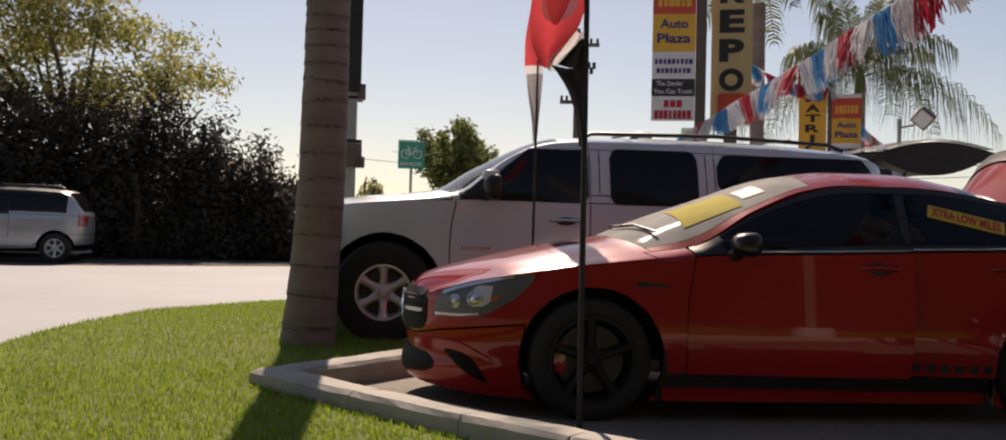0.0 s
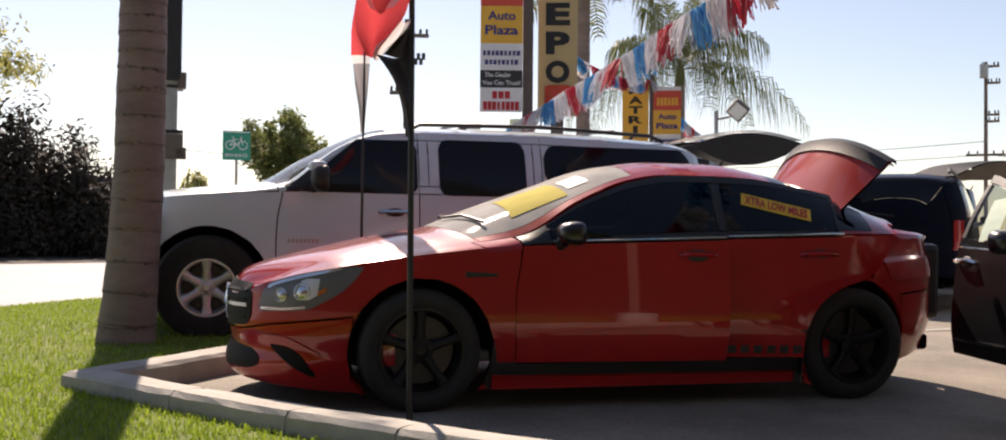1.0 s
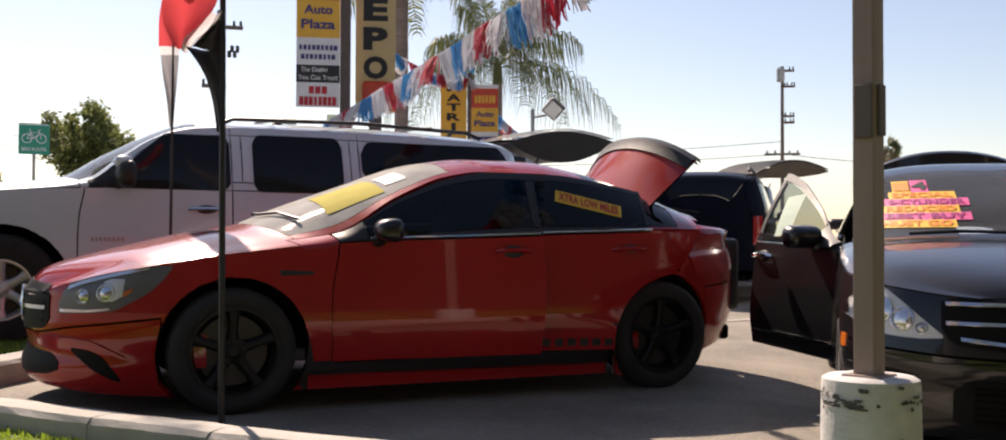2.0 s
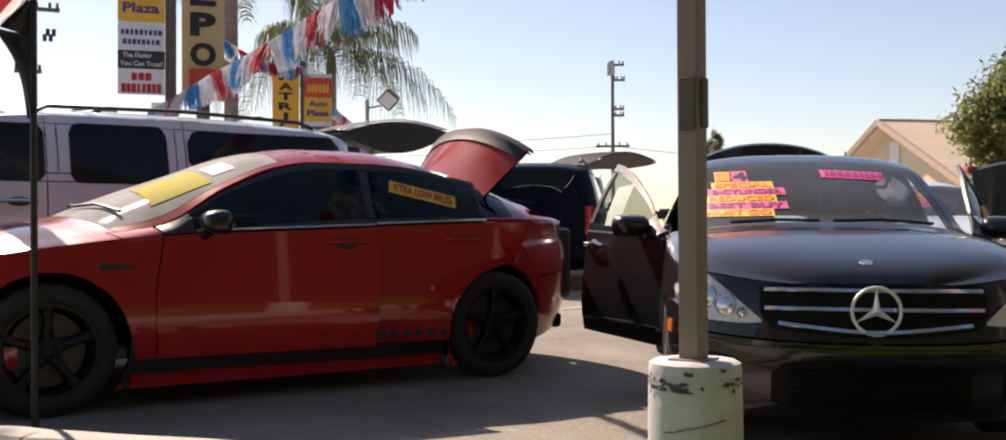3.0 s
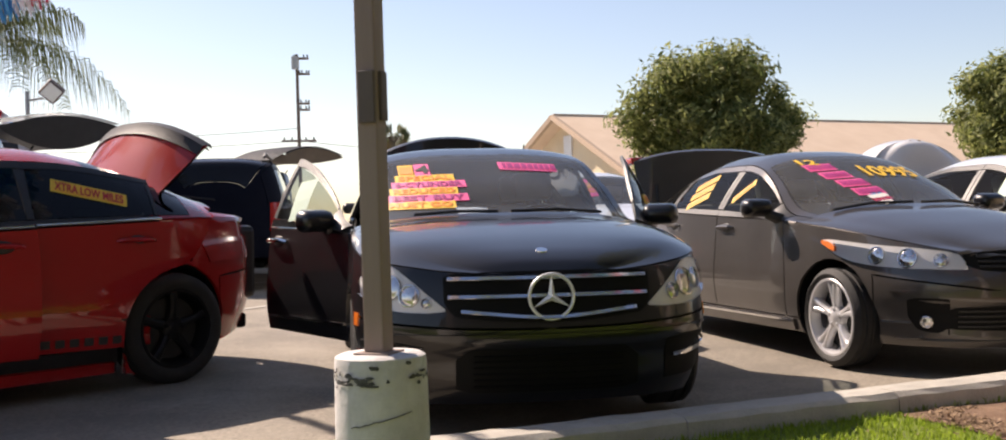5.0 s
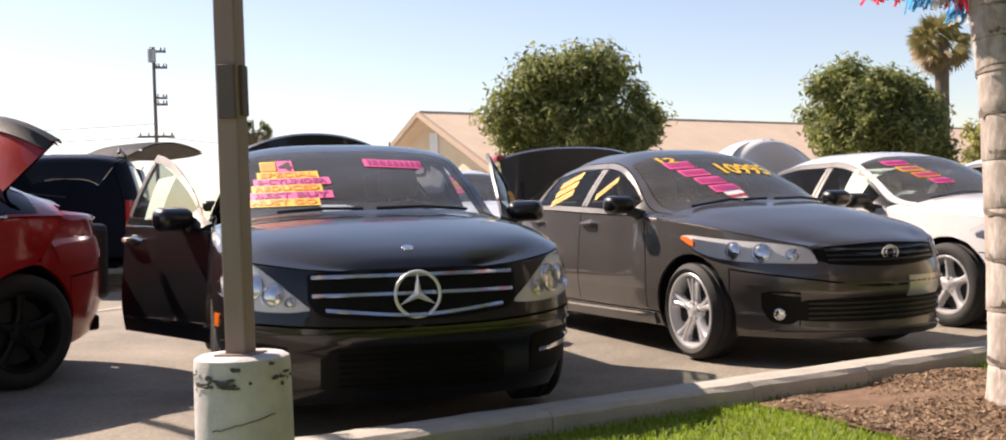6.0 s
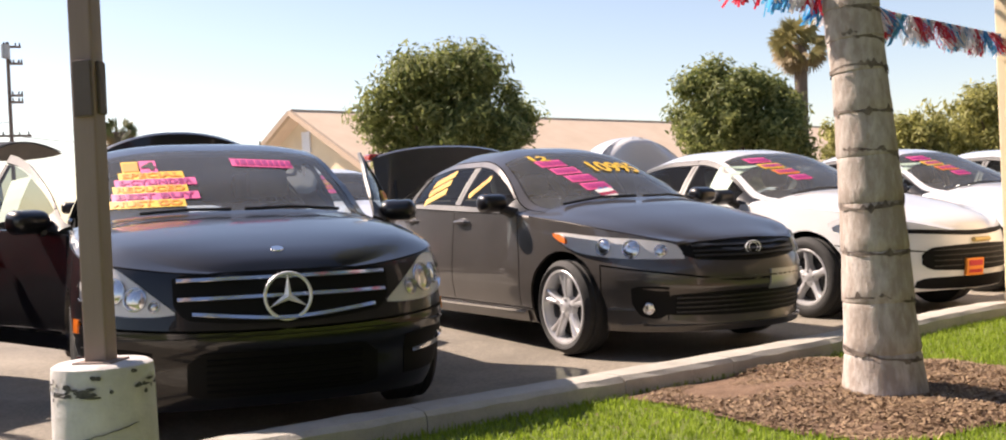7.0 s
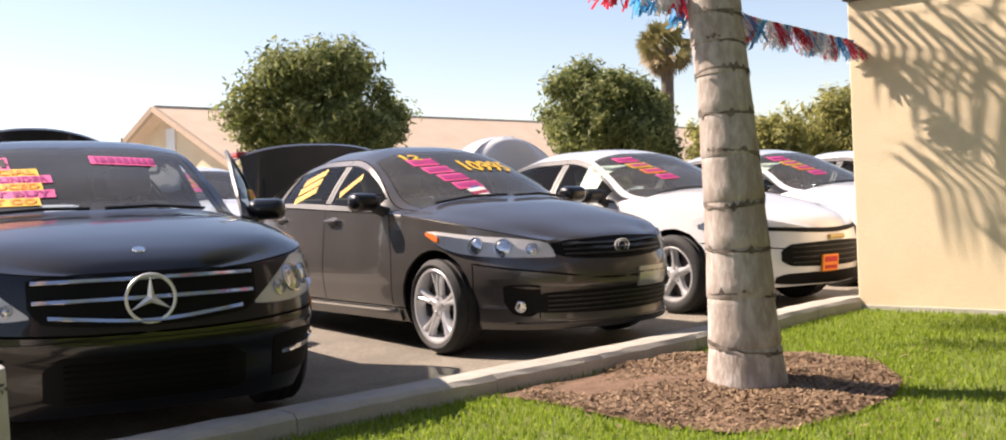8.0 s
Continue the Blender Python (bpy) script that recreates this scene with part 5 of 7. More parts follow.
gry.patch("lower_intake", "F", [(-0.60, 0.31, 0.36), (-0.5, 0.285, 0.415), (0, 0.275, 0.425), (0.5, 0.285, 0.415), (0.60, 0.31, 0.36)], GRILLE, 0.004, 0.03, 30, 5)
for k in range(4):
    z = 0.30 + 0.03 * k
    gry.patch("intake_slat", "F", [(-0.5, z, z + 0.008), (0.5, z, z + 0.008)], TRIM, 0.014, 0.0, 24, 1)
gry.patch("front_lip", "F", [(-0.80, 0.195, 0.225), (0, 0.195, 0.225), (0.80, 0.195, 0.225)], GREYP, 0.022, 0.01, 34, 2)
gry.patch("plate_backing", "F", [(0.10, 0.42, 0.54), (0.42, 0.42, 0.54)], SILVER, 0.012, 0.0, 6, 3, "blank plate backing")
gry.patch("bumper_line", "F", [(-0.75, 0.50, 0.512), (0, 0.50, 0.512), (0.75, 0.50, 0.512)], GREYP, 0.012, 0.004, 30, 1)
for w in ("FR", "FL"):
    rows = [(0.82, 0.36, 0.455), (0.88, 0.28, 0.468), (0.98, 0.265, 0.468), (1.06, 0.30, 0.462)]
    rows = rows if w == "FR" else [(-a, b, c) for a, b, c in rows][::-1]
    gry.patch("fog_pocket", w, rows, GRILLE, 0.003, 0.03, 10, 4)
    p, n = gry.cast(w, 0.93 if w == "FR" else -0.93, 0.33)
    bm = bmesh.new()
    lathe(bm, [(0.036, 0.0), (0.036, 0.012), (0.030, 0.016), (0.025, 0.008), (0.001, 0.012)], 20)
    bmesh.ops.transform(bm, matrix=Matrix.Translation(p + n * 0.004) @ n.to_track_quat("Z", "Y").to_matrix().to_4x4(), verts=bm.verts)
    part("fog_lamp", bm, REFLECT, gry.root, "round fog lamp", True)
gry.patch("side_skirt", "R", [(-0.90, 0.20, 0.275), (0.88, 0.20, 0.275)], GREYP, 0.018, 0.01, 20, 3)
gry.patch("skirt_line", "R", [(-0.88, 0.262, 0.278), (0.86, 0.262, 0.278)], CHROME, 0.022, 0.004, 20, 1)
gry.patch("bumper_skirt_line", "FR", [(0.56, 0.318, 0.330), (0.84, 0.318, 0.330)], CHROME, 0.010, 0.004, 8, 1)
gry.handle("front_door_R", "R", -0.06, 0.885, GREYP)
gry.handle("rear_door_R", "R", -0.98, 0.90, GREYP)
gry.decal("window_sticker", "R", (0.02, 1.15), 0.25, 0.05, 32, YELLOW, "-", ORANGE, "front_door_R", "yellow paper strip")
for k in range(3):
    gry.decal("window_sticker", "R", (-0.68 + 0.01 * k, 1.235 - 0.07 * k), 0.30, 0.052, 17, YELLOW, "-", ORANGE, "rear_door_R", "yellow paper strip")
gry.decal("year_sticker", "F", (-0.34, 1.345), 0.14, 0.06, -2, None, "12", YELLOW, "windshield")
for k in range(4):
    gry.decal("window_sticker", "F", (-0.30 + 0.03 * k, 1.305 - 0.062 * k), 0.21, 0.052, 3, PINK, "-", MAGENTA, "windshield", "pink paper strip")
gry.decal("price_sticker", "F", (0.20, 1.262), 0.50, 0.125, -2, None, "10995", YELLOW, "windshield")
for k in range(4):
    gry.decal("round_sticker", "F", (-0.19, 1.105 - 0.022 * k), (0.10, 0.15, 0.15, 0.10)[k], 0.024, 6, (BLUE_INK, PAPER, LAMP_R, PAPER)[k], host="windshield", label="small round striped sticker")
wipers(gry, [(-0.6, -0.05, 0.98, 1.08), (0.0, 0.55, 1.10, 0.99)])
gry.patch("tail_lamp", "B", [(0.45, 0.80, 0.92), (0.8, 0.78, 0.93)], LAMP_R, 0.01, 0.02, 10, 4)


# ---- further cars on the lot
def plain_sedan(name, paint_m, x, y, turn, label, lid=0.0):
    op = {"trunk_lid": lid} if lid else {}
    c = Car(name, sedan(paint=paint_m, half=0.90, front=2.36, rear=2.40, arches=(1.37, -1.37), pf=5.2, track=0.775, glass=GLASS_M, frame_mat=TRIM, belt_mat=CHROME, open=op, lid_hinge=(-1.72, 1.12), step=0.06,
        axle_z=0.33, arch_r=0.375, mirror=(0.55, 0.985, 1.01),
        top=[(-2.4, 0.97), (-2.3, 1.08), (-1.95, 1.11), (-1.76, 1.14), (-1.35, 1.30), (-1.0, 1.41), (-0.6, 1.465), (-0.2, 1.46), (0.1, 1.41), (0.55, 1.21), (0.95, 1.03), (1.35, 0.98), (1.75, 0.91), (2.1, 0.83), (2.28, 0.76), (2.36, 0.66)],
        shoulder=[(-2.4, 0.97), (-2.1, 1.02), (-1.6, 1.03), (-0.8, 1.0), (0, 0.97), (0.7, 0.945), (1.35, 0.90), (1.85, 0.83), (2.2, 0.75), (2.36, 0.66)],
        edge=[(-2.4, 0.97), (-2.0, 1.06), (-1.75, 1.10), (-1.4, 1.22), (-1.0, 1.32), (-0.6, 1.37), (-0.2, 1.37), (0.1, 1.32), (0.45, 1.15), (0.80, 0.97), (1.35, 0.925), (1.8, 0.86), (2.36, 0.66)],
        nose=[(0.15, 2.26), (0.3, 2.34), (0.45, 2.36), (0.65, 2.33), (0.85, 2.24), (1.0, 2.16)], tail=[(0.2, 2.3), (0.5, 2.38), (0.75, 2.4), (0.95, 2.36), (1.1, 2.3)], cowl=0.92, a_base=0.80, w0=0.60, roof_f=0.13, d0=0.80, d1=-0.22,
        wheel=dict(name="plain_wheel", r=0.332, width=0.215, rim=0.228, spokes=5, sw=0.040, mat=ALLOY)), on_ground(x, y, turn), label)
    rows = [(0.55, 0.73, 0.76), (0.70, 0.69, 0.81), (0.9, 0.66, 0.80), (1.12, 0.645, 0.73)]
    lamp_set(c, "FR", rows)
    lens_over(c, "FR", rows)
    lamp_set(c, "FL", [(-a, b, d) for a, b, d in rows][::-1])
    c.patch("upper_grille", "F", [(-0.58, 0.67, 0.70), (0, 0.635, 0.67), (0.58, 0.67, 0.70)], GRILLE, 0.005, 0.02, 26, 3)
    c.patch("grille", "F", [(-0.50, 0.43, 0.50), (-0.43, 0.385, 0.555), (0, 0.37, 0.57), (0.43, 0.385, 0.555), (0.50, 0.43, 0.50)], GRILLE, 0.005, 0.02, 26, 4)
    for z in (0.41, 0.45, 0.49, 0.53):
        c.patch("grille_slat", "F", [(-0.42, z, z + 0.007), (0, z, z + 0.007), (0.42, z, z + 0.007)], TRIM, 0.014, 0.0, 20, 1)
    c.patch("lower_intake", "F", [(-0.52, 0.255, 0.30), (-0.45, 0.24, 0.325), (0, 0.235, 0.33), (0.45, 0.24, 0.325), (0.52, 0.255, 0.30)], GRILLE, 0.005, 0.02, 26, 3)
    for w, sg in (("FR", 1), ("FL", -1)):
        rows = [(0.66, 0.28, 0.40), (0.82, 0.27, 0.41)]
        c.patch("fog_pocket", w, rows if sg > 0 else [(-a, b, d) for a, b, d in rows][::-1], GRILLE, 0.004, 0.02, 6, 3)
    c.bar("emblem", [c.cast("F", -0.09, 0.60)[0] + Vector((0.02, 0, 0)), c.cast("F", 0.09, 0.60)[0] + Vector((0.02, 0, 0))], 0.02, BRASS)
    for d in ("front_door_R", "rear_door_R"):
        c.handle(d, "R", -0.06 if d[0] == "f" else -0.98, 0.90, CHROME)
    for k in range(4):
        c.decal("window_sticker", "F", (-0.33 + 0.03 * k, 1.33 - 0.058 * k), 0.22 - 0.03 * (k == 3), 0.045, 2, (PINK, YELLOW, ORANGE, PINK)[k], "-", MAGENTA, "windshield", "bright paper strip")
    c.decal("price_sheet", "R", (0.28, 1.14), 0.24, 0.28, 0, PAPER_G, host="front_door_R", label="pale green paper sheet")
    wipers(c, [(-0.6, -0.05, 0.98, 1.08)])
    c.patch("tail_lamp", "B", [(0.5, 0.80, 0.93), (0.82, 0.78, 0.94)], LAMP_R, 0.01, 0.02, 8, 4)
    c.patch("tail_lamp", "B", [(-0.82, 0.78, 0.94), (-0.5, 0.80, 0.93)], LAMP_R, 0.01, 0.02, 8, 4)
    return c


w1 = plain_sedan("white_car", PEARL, 10.42, 2.32, -123.5, "pearl white saloon car with raised trunk lid and price sheets", 80.0)
w1.patch("dealer_plate", "F", [(-0.185, 0.335, 0.46), (-0.02, 0.335, 0.46)], ORANGE, 0.03, 0.0, 6, 3, "orange dealer plate with red bars")
w1.patch("plate_bar", "F", [(-0.17, 0.405, 0.445), (-0.035, 0.405, 0.445)], RED_INK, 0.034, 0.0, 6, 1)
w1.patch("plate_bar", "F", [(-0.165, 0.355, 0.38), (-0.04, 0.355, 0.38)], RED_INK, 0.034, 0.0, 6, 1)
plain_sedan("white_car", WHITE, 12.75, 1.15, -123.5, "white saloon car with pink stickers on its windshield")
plain_sedan("white_car", WHITE, 15.1, 0.0, -123.5, "white saloon car at the end of the row")
plain_sedan("white_car", WHITE, 11.9, 8.4, -123.5, "white saloon car in the second row", 80.0)
plain_sedan("white_car", WHITE, 10.0, 9.7, -128.0, "white saloon car behind the black one")


def plain_suv(name, paint_m, m, label, hatch=0.0, liner=BEIGE, **k):
    return Car(name, suv(paint=paint_m, glass=k.pop("glass", GLASS_D), frame_mat=TRIM, belt_mat=TRIM, open={"hatch": hatch} if hatch else {}, liner=liner, step=0.07,
        wheel=dict(name="plain_suv_wheel", r=0.38, width=0.25, rim=0.235, spokes=6, sw=0.045, mat=ALLOY), **k), m, label)


def raised_hatch(car, lining, skin, x0=-2.30, length=1.50, z0=2.03, rise=0.13, tip=0.06, deep=0.38, half=0.80):
    """A lifted tail door: a bowed shell with deep turned-down sides, a lined underside and a trimmed edge."""
    nx, ny = 18, 8

    def at_(u, v, k):
        z = z0 + tip * u + rise * math.sin(math.pi * u) - 0.02 * v * v
        return Vector((x0 - length * u, half * v * (1 - 0.06 * u), z - k * (0.015 + deep * math.sin(math.pi * u) ** 0.9)))

    bm = bmesh.new()
    top = [[bm.verts.new(at_(i / nx, 2 * j / ny - 1, 0)) for j in range(ny + 1)] for i in range(nx + 1)]
    for i in range(nx):
        for j in range(ny):
            bm.faces.new((top[i][j], top[i + 1][j], top[i + 1][j + 1], top[i][j + 1]))
    bmesh.ops.solidify(bm, geom=bm.faces[:], thickness=0.05)
    shell = part("tail_door", bm, skin, car.root, "raised tail door", True)
    bm = bmesh.new()
    low = [[bm.verts.new(at_(i / nx, (2 * j / ny - 1) * 0.985, 1) + Vector((0, 0, -0.03))) for j in range(ny + 1)] for i in range(nx + 1)]
    up = [[bm.verts.new(at_(i / nx, (2 * j / ny - 1) * 0.985, 0) + Vector((0, 0, -0.035))) for j in (0, ny)] for i in range(nx + 1)]
    for i in range(nx):
        for j in range(ny):
            bm.faces.new((low[i][j], low[i][j + 1], low[i + 1][j + 1], low[i + 1][j]))
        for q, j in enumerate((0, ny)):
            bm.faces.new((low[i][j], low[i + 1][j], up[i + 1][q], up[i][q]))
    part("door_lining", bm, lining, shell, "lined underside", True)
    for sg in (1, -1):
        car.bar("gas_strut", [(x0 - 0.15, sg * 0.70, 1.40), (x0 - 0.5, sg * 0.68, 1.85)], 0.012, TRIM)
    return car


nv = plain_suv("navy_suv", NAVY, on_ground(9.46, 13.1, 50) @ Matrix.Scale(0.88, 4), "dark navy estate wagon parked nose-in behind the red car", glass=TINT)
for ys in ((0.74, 0.86), (-0.86, -0.74)):
    nv.patch("tail_lamp", "B", [(ys[0], 0.85, 1.25), (ys[1], 0.85, 1.25)], LAMP_R, 0.01, 0.02, 4, 6)
nv.patch("plate_recess", "B", [(-0.28, 0.82, 0.98), (0.28, 0.82, 0.98)], TRIM, 0.006, 0.01, 6, 3)
nv.bar("wiper", [(-2.93, 0.0, 1.30), (-2.92, 0.45, 1.36)], 0.012, TRIM)
for sg in (1, -1):
    nv.bar("roof_rail", [(0.0, sg * 0.66, 1.935), (-0.12, sg * 0.66, 1.985), (-2.3, sg * 0.66, 1.965), (-2.42, sg * 0.66, 1.91)], 0.022, TRIM)
raised_hatch(plain_suv("white_suv", WHITE, on_ground(3.2, 12.6, 180), "white estate wagon with its rear hatch raised", 84.0, CABIN, own_hatch=True), TRIM, SILVER)
raised_hatch(plain_suv("silver_suv", SILVER, on_ground(11.3, 18.2, 180), "silver estate wagon with its beige lined hatch raised", 84.0, own_hatch=True), TAN_LINER, TRIM, -2.2, 1.95, 2.05, 0.24, 0.15, 0.32)
st = plain_suv("silver_suv", SILVER, on_ground(-9.2, 24.9, 180) @ Matrix.Scale(0.86, 4), "silver sport wagon on the street before the hedge", glass=TINT, arches=(1.3, -2.28), arch_r=0.45,
               edge=[(-2.93, 1.22), (-2.80, 1.42), (-2.58, 1.72), (-2.35, 1.80), (-1.0, 1.845), (-0.1, 1.84), (0.25, 1.77), (0.65, 1.53), (1.10, 1.25), (1.6, 1.20), (2.2, 1.14), (2.46, 1.0)],
               top=[(-2.93, 1.22), (-2.84, 1.42), (-2.62, 1.77), (-2.35, 1.88), (-1.0, 1.94), (-0.1, 1.925), (0.2, 1.87), (0.7, 1.56), (1.18, 1.28), (1.6, 1.24), (2.1, 1.19), (2.37, 1.11), (2.46, 1.0)])
st.patch("tail_lamp", "L", [(-2.90, 0.95, 1.25), (-2.78, 0.95, 1.25)], LAMP_R, 0.01, 0.02, 4, 6)
st.patch("lower_cladding", "L", [(-2.1, 0.45, 0.62), (2.0, 0.45, 0.62)], PEARL, 0.012, 0.01, 20, 2)
st.bar("roof_rail", [(0.0, 0.66, 1.935), (-0.12, 0.66, 1.985), (-2.3, 0.66, 1.965), (-2.42, 0.66, 1.91)], 0.022, TRIM)


# ---------------------------------------------------------------- ground
def sheet(name, polygon, lift, material, label, category, holes=(), kind="structure", cut=(3.0, 10.0)):
    """A flat sheet over a plan polygon that follows the slope of the ground."""
    bm = bmesh.new()
    f = bm.faces.new([bm.verts.new((x, y, 0)) for x, y in polygon])
    for y in cut:
        bmesh.ops.bisect_plane(bm, geom=bm.verts[:] + bm.edges[:] + bm.faces[:], plane_co=(0, y, 0), plane_no=(0, 1, 0))
    for v in bm.verts:
        v.co.z = slope(v.co.y) + lift
    bmesh.ops.triangulate(bm, faces=bm.faces)
    bmesh.ops.recalc_face_normals(bm, faces=bm.faces)
    if sum(fc.normal.z for fc in bm.faces) < 0:
        bmesh.ops.reverse_faces(bm, faces=bm.faces)
    me = bpy.data.meshes.new(name)
    bm.to_mesh(me)
    bm.free()
    me.materials.append(material)
    return tagged(new(name, me), label, category, "", kind)


sheet("ground", [(-700, -300), (700, -300), (700, 1500), (-700, 1500)], 0.0, LOT, "worn sun-bleached grey asphalt of the sales lot", "ground", cut=(3.0, 10.0, 60.0))
STREET = [(-300, -8.0), (-3.0, 7.4), (-2.86, 9.4), (-2.5, 11.5), (-1.4, 13.2), (2.0, 15.5), (30, 26), (300, 80), (300, 92), (20, 36), (-2.0, 25.5), (-6.0, 23.5), (-9.0, 22.0), (-300, -5)]
sheet("street", STREET, 0.012, ROAD, "pale sunlit concrete street beyond the lawn", "road", cut=(3.0, 10.0, 60.0))

KERB_LINE = [(0.35, 7.75), (-0.70, 6.50), (-0.14, 5.75), (0.40, 5.10), (0.83, 4.62), (1.42, 4.02), (1.9, 3.65), (2.5, 3.28), (3.24, 2.85), (4.08, 2.42), (5.10, 1.90), (5.8, 1.54), (6.6, 1.17), (7.4, 0.84), (8.1, 0.56), (8.85, 0.22)]


def offset_line(line, d):
    out = []
    for i, p in enumerate(line):
        a, b = Vector(line[max(i - 1, 0)]), Vector(line[min(i + 1, len(line) - 1)])
        q = Vector(p)
        t = (b - a).normalized()
        if 0 < i < len(line) - 1:
            t1, t2 = (q - a).normalized(), (b - q).normalized()
            n = (Vector((-t1.y, t1.x)) + Vector((-t2.y, t2.x)))
            n = n.normalized() / max(0.5, math.sqrt((1 + t1.dot(t2)) / 2))
        else:
            n = Vector((-t.y, t.x))
        out.append(tuple(q + n * d))
    return out


kerb = thing("kerb", "low cast concrete kerb round the lawn with worn edges", "kerb", kind="structure")
inner, outer = offset_line(KERB_LINE, 0.12), offset_line(KERB_LINE, -0.12)
for i in range(len(KERB_LINE) - 1):
    (ax, ay), (bx, by), (cx, cy), (dx, dy) = inner[i], inner[i + 1], outer[i + 1], outer[i]
    bm = bmesh.new()
    cols = []
    rnd = random.Random(i)
    steps = max(3, int(math.hypot(bx - ax, by - ay) / 0.12))
    for k in range(steps + 1):
        t = k / steps
        t = 0.006 + t * 0.988 if i % 2 == 0 or k not in (0, steps) else t
        ix, iy, ox, oy = ax + (bx - ax) * t, ay + (by - ay) * t, dx + (cx - dx) * t, dy + (cy - dy) * t
        w = lambda s=0.004: rnd.uniform(-s, s)
        prof = [(0.0, -0.1), (0.0, 0.118 + w()), (0.10 + w(0.02), 0.142 + w(0.003)), (0.5, 0.150), (0.88 + w(0.03), 0.146 + w(0.003)), (1.0, 0.122 + w()), (1.05, -0.1)]
        cols.append([bm.verts.new((ix + (ox - ix) * u, iy + (oy - iy) * u, slope(iy) + z)) for u, z in prof])
    for p, q in zip(cols, cols[1:]):
        for j in range(6):
            bm.faces.new((p[j], q[j], q[j + 1], p[j + 1]))
    bm.faces.new(cols[0])
    bm.faces.new(cols[-1][::-1])
    part("kerb_section", bm, KERB, kerb)

LAWN = [(-2.95, -7.95), (-2.95, 7.4), (-2.86, 9.4), (-2.5, 11.5), (-1.4, 13.2), (0.2, 14.2), (1.0, 10.6), (0.6, 7.9)] + offset_line(KERB_LINE, -0.10)[1:] + [(8.9, 0.1), (8.0, -3.0), (7.0, -7.95)]
sheet("lawn", LAWN, 0.048, SOIL, "trimmed green lawn soil round the palms", "lawn")


def inside(poly, x, y):
    c = False
    for (x1, y1), (x2, y2) in zip(poly, poly[1:] + poly[:1]):
        if (y1 > y) != (y2 > y) and x < (x2 - x1) * (y - y1) / (y2 - y1) + x1:
            c = not c
    return c


MULCH_RING = [(4.98, 1.78), (4.74, 1.34), (4.52, 1.10), (4.37, 0.80), (4.29, 0.55), (4.42, 0.33), (4.78, 0.09), (5.12, -0.05), (5.56, -0.09), (6.03, 0.02), (6.36, 0.26), (6.44, 0.55), (6.45, 1.06)]


def blade_field(name, spots, rnd, height, width, material, label, category, lean=0.5):
    """Many single blades, each bent once, in one mesh."""
    n = len(spots)
    vs = np.zeros((n, 5, 3))
    a = np.array([rnd.uniform(0, 2 * math.pi) for _ in range(n)])
    h = np.array([rnd.uniform(*height) for _ in range(n)])
    w = np.array([rnd.uniform(*width) for _ in range(n)])
    l = np.array([rnd.uniform(0, lean) for _ in range(n)]) * h
    b = np.array(spots)
    t = a + np.array([rnd.uniform(0.8, 2.3) for _ in range(n)])
    side, to = np.stack([np.cos(a), np.sin(a), 0 * a], 1), np.stack([np.cos(t), np.sin(t), 0 * a], 1)
    up = np.array([0, 0, 1.0])
    vs[:, 0], vs[:, 1] = b - side * w[:, None], b + side * w[:, None]
    mid = b + up * (h * 0.6)[:, None] + to * (l * 0.35)[:, None]
    vs[:, 2], vs[:, 3] = mid + side * (w * 0.8)[:, None], mid - side * (w * 0.8)[:, None]
    vs[:, 4] = b + up * h[:, None] + to * l[:, None]
    faces = []
    for k in range(n):
        o = 5 * k
        faces += [(o, o + 1, o + 2, o + 3), (o + 3, o + 2, o + 4)]
    ob = mesh_object(name, vs.reshape(-1, 3), faces, material)
    return tagged(ob, label, category, "", "stuff")


rnd = random.Random(4)
spots = []
while len(spots) < 125000:
    # denser where the camera passes nearest
    if rnd.random() < 0.35:
        x, y = rnd.uniform(-3.0, 1.4), rnd.uniform(4.0, 13.5)
    elif rnd.random() < 0.5:
        x, y = rnd.uniform(2.6, 8.8), rnd.uniform(-1.6, 2.6)
    else:
        r, a = rnd.uniform(3.6, 7.5), rnd.uniform(-0.55, 1.62)
        x, y = r * math.sin(a), r * math.cos(a)
    if not inside(LAWN, x, y) or inside(MULCH_RING, x, y):
        continue
    if noise.noise(Vector((x * 1.3, y * 1.3, 0))) < -0.62 and rnd.random() < 0.5:
        continue
    spots.append((x, y, slope(y) + 0.043))
blade_field("grass", spots, rnd, (0.018, 0.046), (0.002, 0.004), BLADES, "short bright green lawn grass", "grass", 0.9)

for (ax, ay), (bx, by) in (((5.6, 8.9), (9.2, 9.5)), ((6.9, 5.6), (9.6, 9.6)), ((4.4, 11.6), (10.5, 12.4))):
    d = Vector((bx - ax, by - ay)).normalized()
    n = Vector((-d.y, d.x)) * 0.05
    sheet("parking_line", [(ax - n.x, ay - n.y), (bx - n.x, by - n.y), (bx + n.x, by + n.y), (ax + n.x, ay + n.y)], 0.006, KERB, "worn white painted parking line", "marking")


